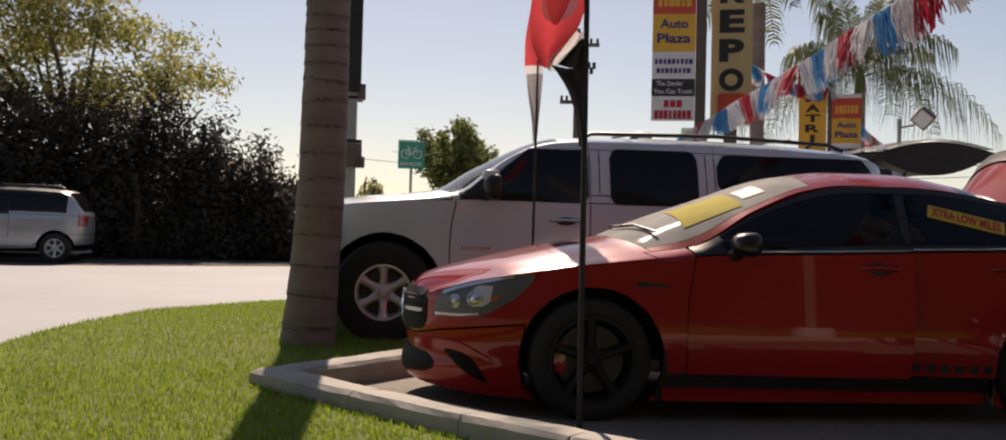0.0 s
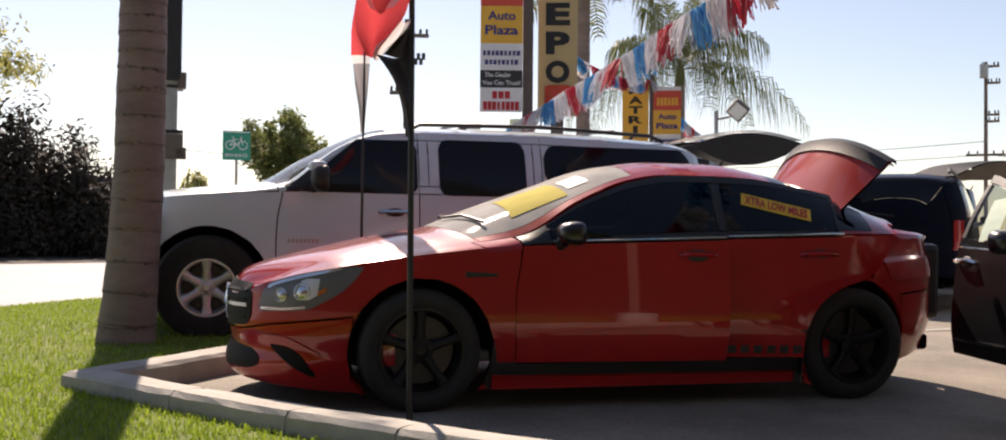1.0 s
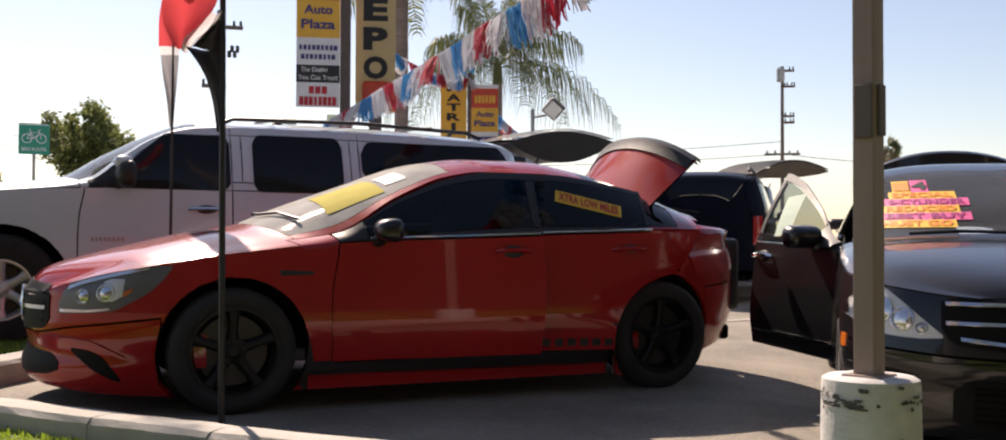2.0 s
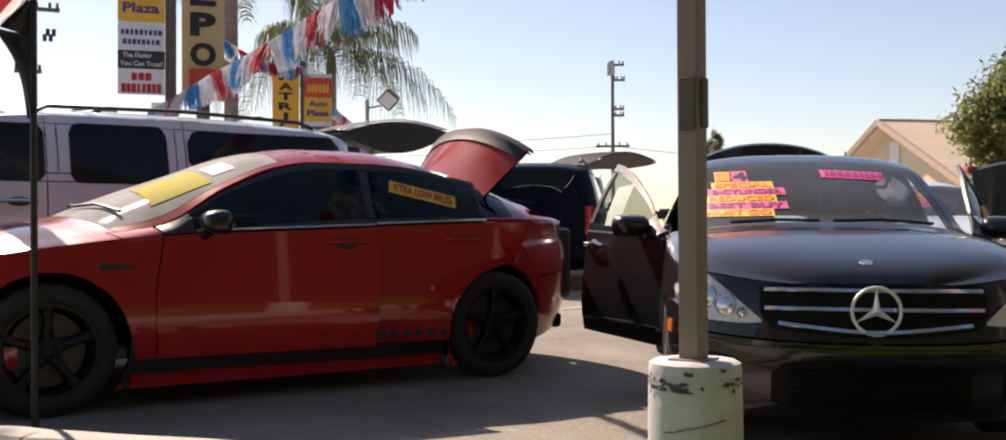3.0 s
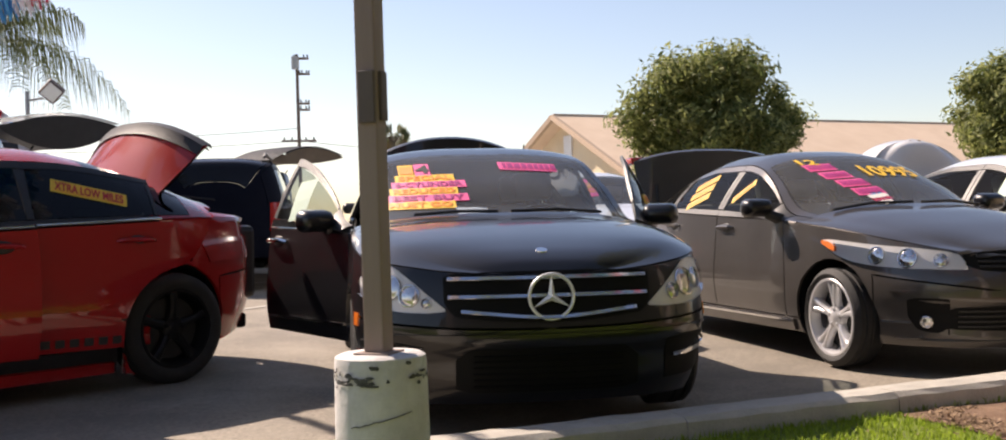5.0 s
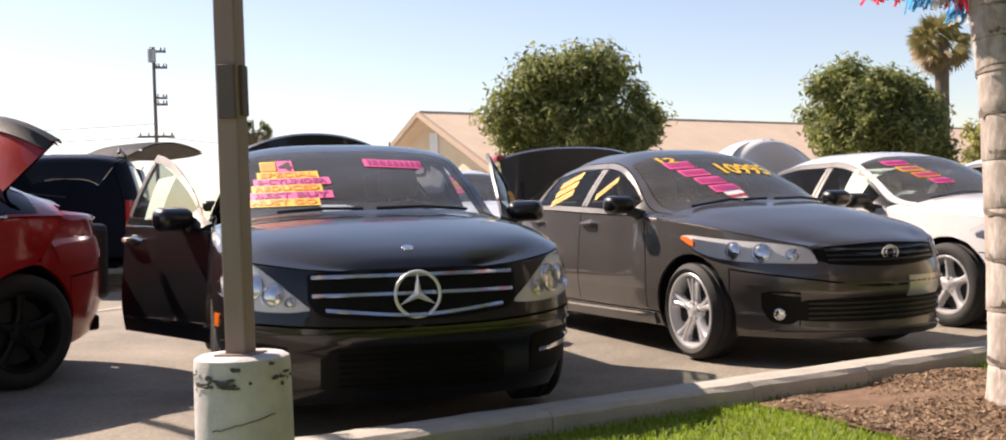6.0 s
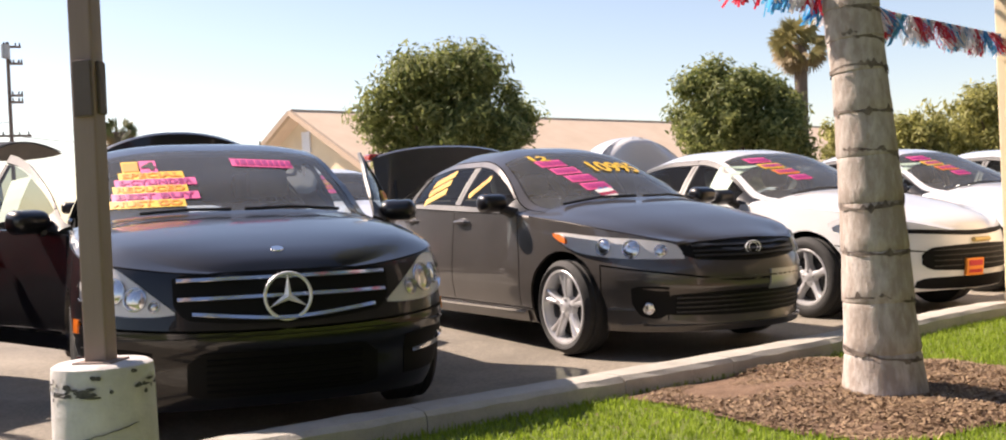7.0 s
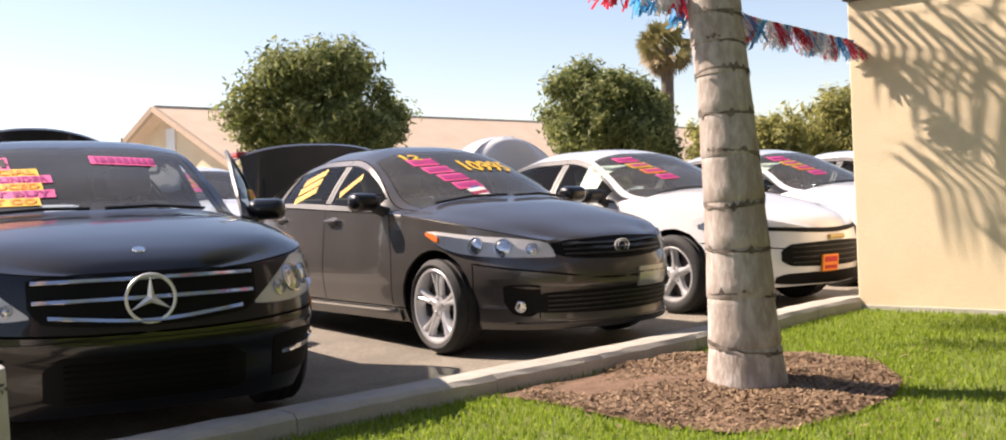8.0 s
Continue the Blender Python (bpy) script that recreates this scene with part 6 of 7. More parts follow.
# ---------------------------------------------------------------- plants
def leaf_cloud(lumps, n, size, rnd, flat=0.35, lean=0.0):
    """Single leaves scattered through lumps (centre, radii), denser near their skins: vertices and faces."""
    vs, fs = [], []
    weights = [r[0] * r[1] * r[2] for _, r in lumps]
    for k in range(n):
        c, r = rnd.choices(lumps, weights)[0]
        while True:
            d = Vector((rnd.gauss(0, 1), rnd.gauss(0, 1), rnd.gauss(0, 1)))
            if d.length > 1e-3:
                break
        d.normalize()
        q = rnd.uniform(0.2, 1.22) ** 0.7 if rnd.random() < 0.72 else rnd.uniform(1.0, 1.75)
        p = Vector(c) + Vector((d.x * r[0], d.y * r[1], d.z * r[2])) * q
        nrm = (d + Vector((rnd.uniform(-1, 1), rnd.uniform(-1, 1), rnd.uniform(-0.6, 1.2)))).normalized()
        t = nrm.orthogonal().normalized()
        t.rotate(Matrix.Rotation(rnd.uniform(0, 6.28), 3, nrm))
        b = nrm.cross(t)
        s = size * rnd.uniform(0.6, 1.4)
        o = len(vs)
        vs += [p - t * s, p + b * s * flat - nrm * s * 0.1, p + t * s, p - b * s * flat - nrm * s * 0.1]
        fs.append((o, o + 1, o + 2, o + 3))
    return vs, fs


def tree(name, x, y, trunk_h, lumps, n, size, leaf, label, seed, trunk_r=0.16, z0=None, flat=0.32):
    """A tapered trunk with limbs that reach into the lumps of a crown of single leaves."""
    rnd = random.Random(seed)
    z = slope(y) if z0 is None else z0
    root = thing(name, label, "tree", Matrix.Translation((x, y, z)))
    bm = bmesh.new()
    tube(bm, [(0, 0, -0.1), (0.03, 0.02, trunk_h * 0.5), (0.0, 0.05, trunk_h), (0.05, 0.0, trunk_h * 1.5)], [trunk_r * 1.25, trunk_r, trunk_r * 0.8, trunk_r * 0.4], 9)
    part("trunk", bm, BARK, root, "", True)
    for c, r in lumps[::max(1, len(lumps) // 11)]:
        bm = bmesh.new()
        st = Vector((0, 0, trunk_h * rnd.uniform(0.75, 1.05)))
        e = Vector(c)
        mid = (st + e) / 2 + Vector((rnd.uniform(-0.2, 0.2), rnd.uniform(-0.2, 0.2), -0.1))
        tube(bm, [st, mid, e], [trunk_r * 0.55, trunk_r * 0.36, trunk_r * 0.12], 6)
        part("limb", bm, BARK, root, "", True)
    vs, fs = leaf_cloud(lumps, n, size, rnd, flat)
    ob = mesh_object("crown", vs, fs, leaf)
    ob.parent = root
    return root


def lumps_of(rnd, w, h, z, n, depth=None):
    """Lumps of a rounded crown, w and h half sizes, centre height z."""
    out = []
    for k in range(n):
        zz, turn_ = 1 - 2 * (k + 0.5) / n, k * 2.39996
        d = (Vector((math.cos(turn_) * math.sqrt(1 - zz * zz), math.sin(turn_) * math.sqrt(1 - zz * zz), zz)) + Vector((rnd.gauss(0, 0.16), rnd.gauss(0, 0.16), rnd.gauss(0, 0.16)))).normalized()
        q = rnd.uniform(0.58, 0.97) * rnd.uniform(0.85, 1.0)
        r = rnd.uniform(0.09, 0.22)
        if d.z < -0.8:
            continue
        out.append(((w * q * d.x, (depth or w) * q * d.y, z + h * q * d.z), (w * r, (depth or w) * r, h * r * 1.05)))
    out.append(((0, 0, z), (w * 0.42, (depth or w) * 0.42, h * 0.42)))
    return out


def frond(origin, yaw, rise, length, droop, rnd, leaflet=0.42, pairs=46, width=0.016, hang=0.55):
    """A feather palm leaf: an arched rib with two rows of hanging leaflets. Vertices and faces."""
    vs, fs = [], []
    o = Vector(origin)
    out = Vector((math.cos(yaw), math.sin(yaw), 0))
    pts = []
    for k in range(pairs + 1):
        t = k / pairs
        pts.append(o + out * (length * (t * math.cos(rise) * (1 - 0.12 * t * t))) + Vector((0, 0, length * (t * math.sin(rise) - droop * t * t))))
    side = Vector((-out.y, out.x, 0))
    for k in range(pairs):
        p, q = pts[k], pts[k + 1]
        d = (q - p).normalized()
        up = side.cross(d) * -1
        r = 0.022 * (1 - k / pairs) + 0.004
        i = len(vs)
        vs += [p - side * r, p + side * r, q + side * r, q - side * r, p + Vector((0, 0, r)), q + Vector((0, 0, r))]
        fs += [(i, i + 3, i + 5, i + 4), (i + 1, i + 4, i + 5, i + 2), (i, i + 1, i + 2, i + 3)]
        t = k / pairs
        if t < 0.12:
            continue
        ln = leaflet * (0.45 + 0.75 * math.sin(math.pi * min(1, 0.12 + 0.88 * t))) * rnd.uniform(0.8, 1.15)
        for sg in (1, -1):
            w = (side * sg * rnd.uniform(0.75, 1.0) + d * 0.55 + Vector((0, 0, rnd.uniform(-0.1, 0.35)))).normalized()
            tip = p + w * ln * 0.92 + Vector((0, 0, -ln * hang * rnd.uniform(0.6, 1.2)))
            m = p + w * ln * 0.55
            b = d * width
            i = len(vs)
            vs += [p - b, p + b, m + b * 1.2, m - b * 1.2, tip]
            fs += [(i, i + 1, i + 2, i + 3), (i + 3, i + 2, i + 4)]
    return vs, fs


def feather_palm(name, x, y, z, path, rings, bark, crown, label, seed, frond_mat):
    """A ringed palm trunk along path rows (x, y, z, radius), leaf scars as rings, and a crown of feather leaves."""
    rnd = random.Random(seed)
    root = thing(name, label, "palm tree", Matrix.Translation((x, y, z)))
    zs = [p[2] for p in path]
    fx, fy, fr = (curve_of([(p[2], p[k]) for p in path]) for k in (0, 1, 3))
    bm = bmesh.new()
    pts, rad = [], []
    for a, b in zip(rings, rings[1:]):
        for t, k in ((0.0, 0.965), (0.05, 1.012), (0.35, 1.0), (0.9, 0.985), (0.97, 0.985)):
            q = a + (b - a) * t
            pts.append((float(fx(q)), float(fy(q)), q))
            rad.append(float(fr(q)) * k)
    tube(bm, pts, rad, 28)
    for v in bm.verts:
        w = noise.noise(Vector((v.co.x * 7, v.co.y * 7, v.co.z * 5))) * 0.006
        c = Vector((float(fx(v.co.z)), float(fy(v.co.z)), v.co.z))
        d = (v.co - c)
        v.co += d.normalized() * w
    part("trunk", bm, bark, root, "", True)
    for a in rings[1:-1]:
        bm = bmesh.new()
        r = float(fr(a))
        tilt_a, tilt = rnd.uniform(0, 6.28), rnd.uniform(0.0, 0.03)
        lo, hi = [], []
        m_ = 56
        for k in range(m_):
            an = 2 * math.pi * k / m_
            dz = math.cos(an - tilt_a) * tilt + 0.006 * noise.noise(Vector((math.cos(an) * 3, math.sin(an) * 3, a * 5)))
            base = 0.003 + 0.016 * max(0, noise.noise(Vector((math.cos(an) * 2, math.sin(an) * 2, a * 9))))
            up_, dn_ = base + (rnd.uniform(0.006, 0.03) if rnd.random() < 0.16 else 0.003 * rnd.random()), base + (rnd.uniform(0.006, 0.024) if rnd.random() < 0.12 else 0.003 * rnd.random())
            for lst, zz, rr in ((lo, -dn_, 1.012), (hi, up_, 1.016)):
                lst.append(bm.verts.new((float(fx(a)) + r * rr * math.cos(an), float(fy(a)) + r * rr * math.sin(an), a + dz + zz)))
        for k in range(m_):
            bm.faces.new((lo[k], lo[(k + 1) % m_], hi[(k + 1) % m_], hi[k]))
        part("leaf_scar", bm, RING, root)
    c = crown
    top = Vector((float(fx(zs[-1])), float(fy(zs[-1])), zs[-1]))
    bm = bmesh.new()
    tube(bm, [top - Vector((0, 0, 0.1)), top + Vector((0, 0, 0.35)), top + Vector((0, 0, 0.7))], [path[-1][3] * 1.1, path[-1][3] * 0.9, 0.05], 12)
    part("crown_shaft", bm, frond_mat, root, "", True)
    for k in range(c["n"]):
        if c.get("skip") and k in c["skip"]:
            continue
        yaw = c.get("yaw0", 0.0) + 2 * math.pi * k / c["n"] * c.get("golden", 1.0) + rnd.uniform(-0.15, 0.15)
        tier = k % 3
        vs, fs = frond(top + Vector((0, 0, 0.35)), yaw, radians(c["rise"][tier]), c["length"] * rnd.uniform(0.85, 1.1), c["droop"][tier], rnd, c.get("leaflet", 0.42), c.get("pairs", 46), c.get("width", 0.016), c.get("hang", 0.6))
        ob = mesh_object("frond", vs, fs, frond_mat)
        ob.parent = root
    for yaw, rise, length, droop in c.get("extra", ()):
        vs, fs = frond(top + Vector((0, 0, 0.3)), yaw, radians(rise), length, droop, rnd, 0.6, 60, 0.018, 0.6)
        ob = mesh_object("frond", vs, fs, frond_mat)
        ob.parent = root
    return root


rings_l = [-0.15, 0.12, 0.36, 0.60, 0.84, 1.08, 1.30, 1.50, 1.72, 1.90, 2.08, 2.22, 2.36, 2.48, 2.60, 2.72, 2.84, 2.98] + [3.1 + 0.13 * k for k in range(24)]
feather_palm("palm", -0.68, 8.66, slope(8.66) + 0.06, [(0, 0, -0.15, 0.235), (0.02, 0, 0.12, 0.215), (0.05, 0, 0.6, 0.195), (0.09, -0.02, 1.5, 0.187), (0.10, -0.03, 2.8, 0.175), (0.1, -0.04, 6.09, 0.15)], rings_l,
             PALM_L, dict(n=14, rise=(60, 35, 8), droop=(0.35, 0.5, 0.62), length=3.1), "brown ringed palm trunk standing in the lawn by the kerb", 3, FROND)
rings_r = [-0.1, 0.20, 0.43, 0.66, 0.88, 1.09, 1.29, 1.47, 1.62, 1.76, 1.89, 2.02, 2.16, 2.32, 2.48, 2.64, 2.80, 2.95, 3.1, 3.25, 3.4, 3.55, 3.7, 3.85, 4.0]
feather_palm("palm", 5.17, 0.60, slope(0.6) + 0.07, [(0.05, 0, -0.1, 0.205), (0.05, 0.0, 0.04, 0.186), (0.05, 0.01, 0.30, 0.164), (0.05, 0.025, 0.83, 0.144), (0.05, 0.05, 1.35, 0.128), (0.05, 0.08, 1.8, 0.126), (0.04, 0.12, 4.0, 0.115)], rings_r,
             PALM_R, dict(n=21, rise=(62, 40, 14), droop=(0.30, 0.42, 0.46), length=4.2, yaw0=0.42, leaflet=0.55, pairs=60, skip=(3, 4, 5, 6), extra=((0.30, 22, 4.4, 0.55), (0.42, 26, 4.6, 0.56), (0.54, 20, 4.6, 0.50), (0.66, 26, 4.8, 0.54), (0.78, 22, 4.9, 0.52), (0.90, 24, 5.0, 0.52))), "pale grey ringed palm trunk in a ring of mulch", 8, FROND)

# mulch round the pale palm: a low uneven mound with chips
rnd = random.Random(12)
bm = bmesh.new()
ringv = []
cx, cy = 5.35, 0.62
levels = [1.0, 0.9, 0.7, 0.5, 0.3, 0.14]
for li, lv in enumerate(levels):
    row = []
    for k in range(60):
        t = k / 60 * len(MULCH_RING)
        i = int(t) % len(MULCH_RING)
        (x1, y1), (x2, y2) = MULCH_RING[i], MULCH_RING[(i + 1) % len(MULCH_RING)]
        x, y = x1 + (x2 - x1) * (t - int(t)), y1 + (y2 - y1) * (t - int(t))
        x, y = cx + (x - cx) * lv, cy + (y - cy) * lv
        h = 0.036 + 0.07 * (1 - lv) ** 1.3 + 0.035 * noise.noise(Vector((x * 3, y * 3, 5))) * (1 - lv * 0.6)
        row.append(bm.verts.new((x, y, slope(y) + 0.022 + h)))
    ringv.append(row)
for a, b in zip(ringv, ringv[1:]):
    for k in range(60):
        bm.faces.new((a[k], a[(k + 1) % 60], b[(k + 1) % 60], b[k]))
bm.faces.new(ringv[-1])
bmesh.ops.recalc_face_normals(bm, faces=bm.faces)
me = bpy.data.meshes.new("mulch_bed")
bm.to_mesh(me)
bm.free()
me.materials.append(MULCH)
tagged(new("mulch_bed", me), "reddish brown mulch ring round the pale palm", "mulch", "", "structure")
vs, fs = [], []
while len(fs) < 15000:
    x, y = rnd.uniform(4.2, 6.7), rnd.uniform(-0.35, 1.8)
    if not inside(MULCH_RING, x, y) and rnd.random() > 0.02:
        continue
    d = max(abs(x - cx) / 1.1, abs(y - cy) / 0.85)
    z = slope(y) + 0.061 + 0.07 * (1 - min(1, d)) ** 1.3 + 0.03 * noise.noise(Vector((x * 3, y * 3, 5)))
    a, l, w = rnd.uniform(0, 6.28), rnd.uniform(0.005, 0.020), rnd.uniform(0.002, 0.005)
    t = Vector((math.cos(a), math.sin(a), rnd.uniform(-0.5, 0.5))) * l
    s = Vector((-math.sin(a), math.cos(a), rnd.uniform(-0.4, 0.4))) * w
    o = len(vs)
    p = Vector((x, y, z))
    vs += [p - t - s, p + t - s, p + t + s, p - t + s]
    fs.append((o, o + 1, o + 2, o + 3))
tagged(mesh_object("bark_chips", vs, fs, CHIP), "loose brown bark chips", "mulch", "", "stuff")

# ---------------------------------------------------------------- lamp post on its concrete footing
lp = thing("lamp_post", "square brown steel post on a round white concrete footing", "post", Matrix.Translation((2.77, 2.85, slope(2.85))))
bm = bmesh.new()
lathe(bm, [(0.001, 0.535), (0.148, 0.532), (0.165, 0.522), (0.168, 0.50), (0.172, 0.25), (0.178, -0.1)], 48)
for v in bm.verts:
    k = noise.noise(v.co * 9) * 0.004 + noise.noise(v.co * 30) * 0.0015
    v.co += Vector((v.co.x, v.co.y, 0)).normalized() * k
part("footing", bm, CONC, lp, "white painted concrete footing, scuffed and cracked", True)
rnd = random.Random(21)
for k in range(34):
    a = rnd.uniform(2.6, 5.6)
    z = 0.455 + rnd.gauss(0, 0.016)
    w, h = rnd.uniform(0.006, 0.03), rnd.uniform(0.003, 0.011)
    bm = bmesh.new()
    vs = []
    for i in range(9):
        t = 2 * math.pi * i / 9
        an = a + w / 0.17 * math.cos(t) * rnd.uniform(0.7, 1.2)
        vs.append(bm.verts.new((0.1735 * math.cos(an), 0.1735 * math.sin(an), z + h * math.sin(t) * rnd.uniform(0.6, 1.3))))
    bm.faces.new(vs)
    part("scuff", bm, CONC_DARK, lp)
bm = bmesh.new()
crack = []
for i in range(14):
    a = 3.3 + 1.3 * i / 13
    crack.append((0.1765 * math.cos(a), 0.1765 * math.sin(a), 0.285 + 0.05 * i / 13 + 0.008 * noise.noise(Vector((i * 0.7, 0, 0)))))
tube(bm, crack, 0.0022, 4)
part("crack", bm, CONC_DARK, lp)
turn = pose(-0.015, -0.01, 0, 0, 0, 20)
part("post", box(bmesh.new(), (-0.041, -0.041, 0.51), (0.041, 0.041, 6.4), 0.007, turn), POST, lp, "weathered brown square post")
part("base_plate", box(bmesh.new(), (-0.07, -0.07, 0.525), (0.07, 0.07, 0.54), 0.003, turn), POST, lp)
part("bracket", box(bmesh.new(), (-0.058, -0.04, 1.37), (-0.040, 0.025, 1.56), 0.004, turn), DARKPOST, lp)
part("bracket", box(bmesh.new(), (-0.018, -0.053, 1.38), (0.03, -0.040, 1.56), 0.004, turn), DARKPOST, lp)
part("clip", box(bmesh.new(), (0.040, -0.025, 0.93), (0.052, 0.0, 1.0), 0.003, turn), DARKPOST, lp)
part("clip", box(bmesh.new(), (0.040, -0.025, 0.62), (0.049, 0.0, 0.66), 0.003, turn), DARKPOST, lp)

# ---------------------------------------------------------------- cream wall at the end of the kerb
wl = thing("wall_east", "smooth cream stucco wall with a dark cap, palm shade on it", "wall", kind="structure")
wdir = Vector((-0.42, -0.905)).normalized()
wm = Matrix.Translation((8.70, 0.19, 0)) @ pose(0, 0, 0, 0, 0, math.degrees(math.atan2(wdir.y, wdir.x)))
part("wall_body", box(bmesh.new(), (0, 0, -0.3), (5.0, 2.5, 2.36), 0.012, wm), STUCCO, wl)
part("wall_cap", box(bmesh.new(), (-0.02, -0.05, 2.36), (5.05, 2.55, 2.46), 0.012, wm), DARKPOST, wl, "dark brown cap")
part("wall_base", box(bmesh.new(), (0.004, -0.012, -0.3), (5.0, 0.05, 0.06), 0.004, wm), KERB, wl)
# added unseen wall behind the camera: blocks south sky, darkens car reflections
cw = thing("wall_south", "plain dark wall closing the place behind the camera", "wall", kind="structure")
part("wall_body", box(bmesh.new(), (-30, -8.4, -0.5), (24, -8.0, 9.0), 0.02), SKY_BLOCK, cw)


# ---------------------------------------------------------------- signs, flags, poles
def at(az, rng, z):
    return Vector((rng * math.sin(radians(az)), rng * math.cos(radians(az)), z))


def facing(p):
    """A pose at p whose x runs to the right and -y faces the lot's corner."""
    return Matrix.Translation(p) @ pose(0, 0, 0, 0, 0, -math.degrees(math.atan2(p.x, p.y)))


def board(parent, m, x0, x1, z0, z1, material, name="panel", y=0.0, label=""):
    return part(name, box(bmesh.new(), (x0, y - 0.004, z0), (x1, y + 0.02, z1), 0.003, m), material, parent, label)


def bars(parent, m, cx, cz, width, height, n, material, y=-0.008, rnd=random.Random(5)):
    """Unreadable writing as plain bars."""
    w = width / n
    for k in range(n):
        l = w * rnd.uniform(0.55, 0.9)
        x = cx - width / 2 + w * (k + 0.5)
        part("bar", box(bmesh.new(), (x - l / 2, y - 0.002, cz - height / 2), (x + l / 2, y + 0.002, cz + height / 2), 0.0, m), material, parent)


def auto_sign(name, p, w, z0, scale, label, tall):
    """A hanging sign board: red head, yellow field with two words, white and black fields below."""
    root = thing(name, label, "sign")
    m = facing(p)
    k = scale
    z = z0
    wd = w / 2
    if tall:
        board(root, m, -wd, wd, z, z + 0.40 * k, WHITE_SIGN)
        bars(root, m, 0, z + 0.28 * k, w * 0.45, 0.12 * k, 3, RED_INK)
        bars(root, m, 0, z + 0.10 * k, w * 0.86, 0.14 * k, 8, RED_INK)
        board(root, m, -wd, wd, z + 0.404 * k, z + 0.69 * k, SIGN_K)
        words("The Dealer", w * 0.62, 0.075 * k, WHITE_SIGN, root, m @ Matrix.Translation((-w * 0.08, -0.009, z + 0.615 * k)))
        words("You Can Trust!", w * 0.9, 0.075 * k, WHITE_SIGN, root, m @ Matrix.Translation((0, -0.009, z + 0.485 * k)))
        z += 0.694 * k
    board(root, m, -wd, wd, z, z + 0.44 * k, WHITE_SIGN)
    bars(root, m, 0, z + 0.28 * k, w * 0.9, 0.08 * k, 9, NAVY_INK)
    bars(root, m, 0, z + 0.13 * k, w * 0.8, 0.08 * k, 8, NAVY_INK)
    z += 0.444 * k
    board(root, m, -wd, wd, z, z + 0.62 * k, SIGN_Y)
    words("Auto", w * 0.66, 0.15 * k, NAVY_INK, root, m @ Matrix.Translation((0, -0.009, z + 0.46 * k)), bold=0.03)
    words("Plaza", w * 0.78, 0.16 * k, NAVY_INK, root, m @ Matrix.Translation((0, -0.009, z + 0.22 * k)), bold=0.03)
    z += 0.624 * k
    board(root, m, -wd, wd, z, z + 0.50 * k, SIGN_R)
    bars(root, m, 0, z + 0.22 * k, w * 0.8, 0.2 * k, 6, SIGN_Y)
    board(root, m, -wd, wd, z + 0.504 * k, z + 0.60 * k, WHITE_SIGN)
    return root, m


p1 = Vector((4.19, 15.85, 0))
s1, m1 = auto_sign("sign_board", p1, 0.65, 3.0, 0.93, "tall hanging sign with yellow, white and black fields", True)
part("post", box(bmesh.new(), (0.33, 0.03, 0.1), (0.49, 0.16, 7.2), 0.008, m1), DARKPOST, s1, "dark brown square steel post")
s2 = thing("banner", "tan vertical banner with large black letters on a post", "sign")
m2 = facing(Vector((5.13, 15.95, 0)))
board(s2, m2, -0.31, 0.31, 2.98, 6.3, SIGN_T)
for ch, z, inkm in (("R", 5.05, BLACK_INK), ("E", 4.59, BLACK_INK), ("P", 4.135, BLACK_INK), ("O", 3.68, BLACK_INK)):
    words(ch, 0.38, 0.36, inkm, s2, m2 @ Matrix.Translation((0, -0.01, z)), bold=0.05)
part("red_letter_bar", box(bmesh.new(), (-0.2, -0.012, 3.12), (0.22, -0.006, 3.46), 0.05, m2), SIGN_R, s2)
part("post", box(bmesh.new(), (-0.10, 0.04, 0.1), (0.10, 0.2, 3.0), 0.008, m2), DARKPOST, s2)
part("green_pennant", box(bmesh.new(), (-0.75, 0.1, 2.5), (-0.35, 0.12, 2.95), 0.0, m2), PAPER_G, s2, "pale green cloth")
s3 = thing("banner", "yellow vertical banner with black letters on a dark post", "sign")
m3 = facing(Vector((7.27, 18.0, 0)))
board(s3, m3, -0.235, 0.235, 2.0, 3.86, SIGN_Y)
for k, ch in enumerate("MATRICULA"):
    words(ch, 0.08 if ch == "I" else 0.25, 0.138, BLACK_INK, s3, m3 @ Matrix.Translation((0, -0.01, 3.765 - 0.177 * k)), bold=0.04)
part("post", box(bmesh.new(), (0.25, 0.02, 0.2), (0.33, 0.1, 4.05), 0.008, m3), DARKPOST, s3)
s4, m4 = auto_sign("sign_board", Vector((7.80, 17.8, 0)), 0.49, 2.66, 0.70, "smaller sign with red, yellow and white fields", False)

fl = thing("flood_light", "square flood light on a thin steel pole", "lamp")
mf = facing(Vector((11.32, 23.0, 0)))
part("pole", tube(bmesh.new(), [mf @ Vector((0, 0, 0.3)), mf @ Vector((0, 0, 4.15))], 0.05, 8), GALV, fl)
part("arm", tube(bmesh.new(), [mf @ Vector((0, 0, 3.95)), mf @ Vector((0.32, -0.05, 4.0))], 0.03, 8), GALV, fl)
part("lamp_head", box(bmesh.new(), (-0.2, -0.14, -0.2), (0.2, 0.1, 0.2), 0.03, mf @ Matrix.Translation((0.5, -0.1, 4.15)) @ pose(0, 0, 0, 25, 40, 10)), DARKPOST, fl)
part("lamp_glass", box(bmesh.new(), (-0.16, -0.152, -0.16), (0.16, -0.141, 0.16), 0.01, mf @ Matrix.Translation((0.5, -0.1, 4.15)) @ pose(0, 0, 0, 25, 40, 10)), PAPER, fl)

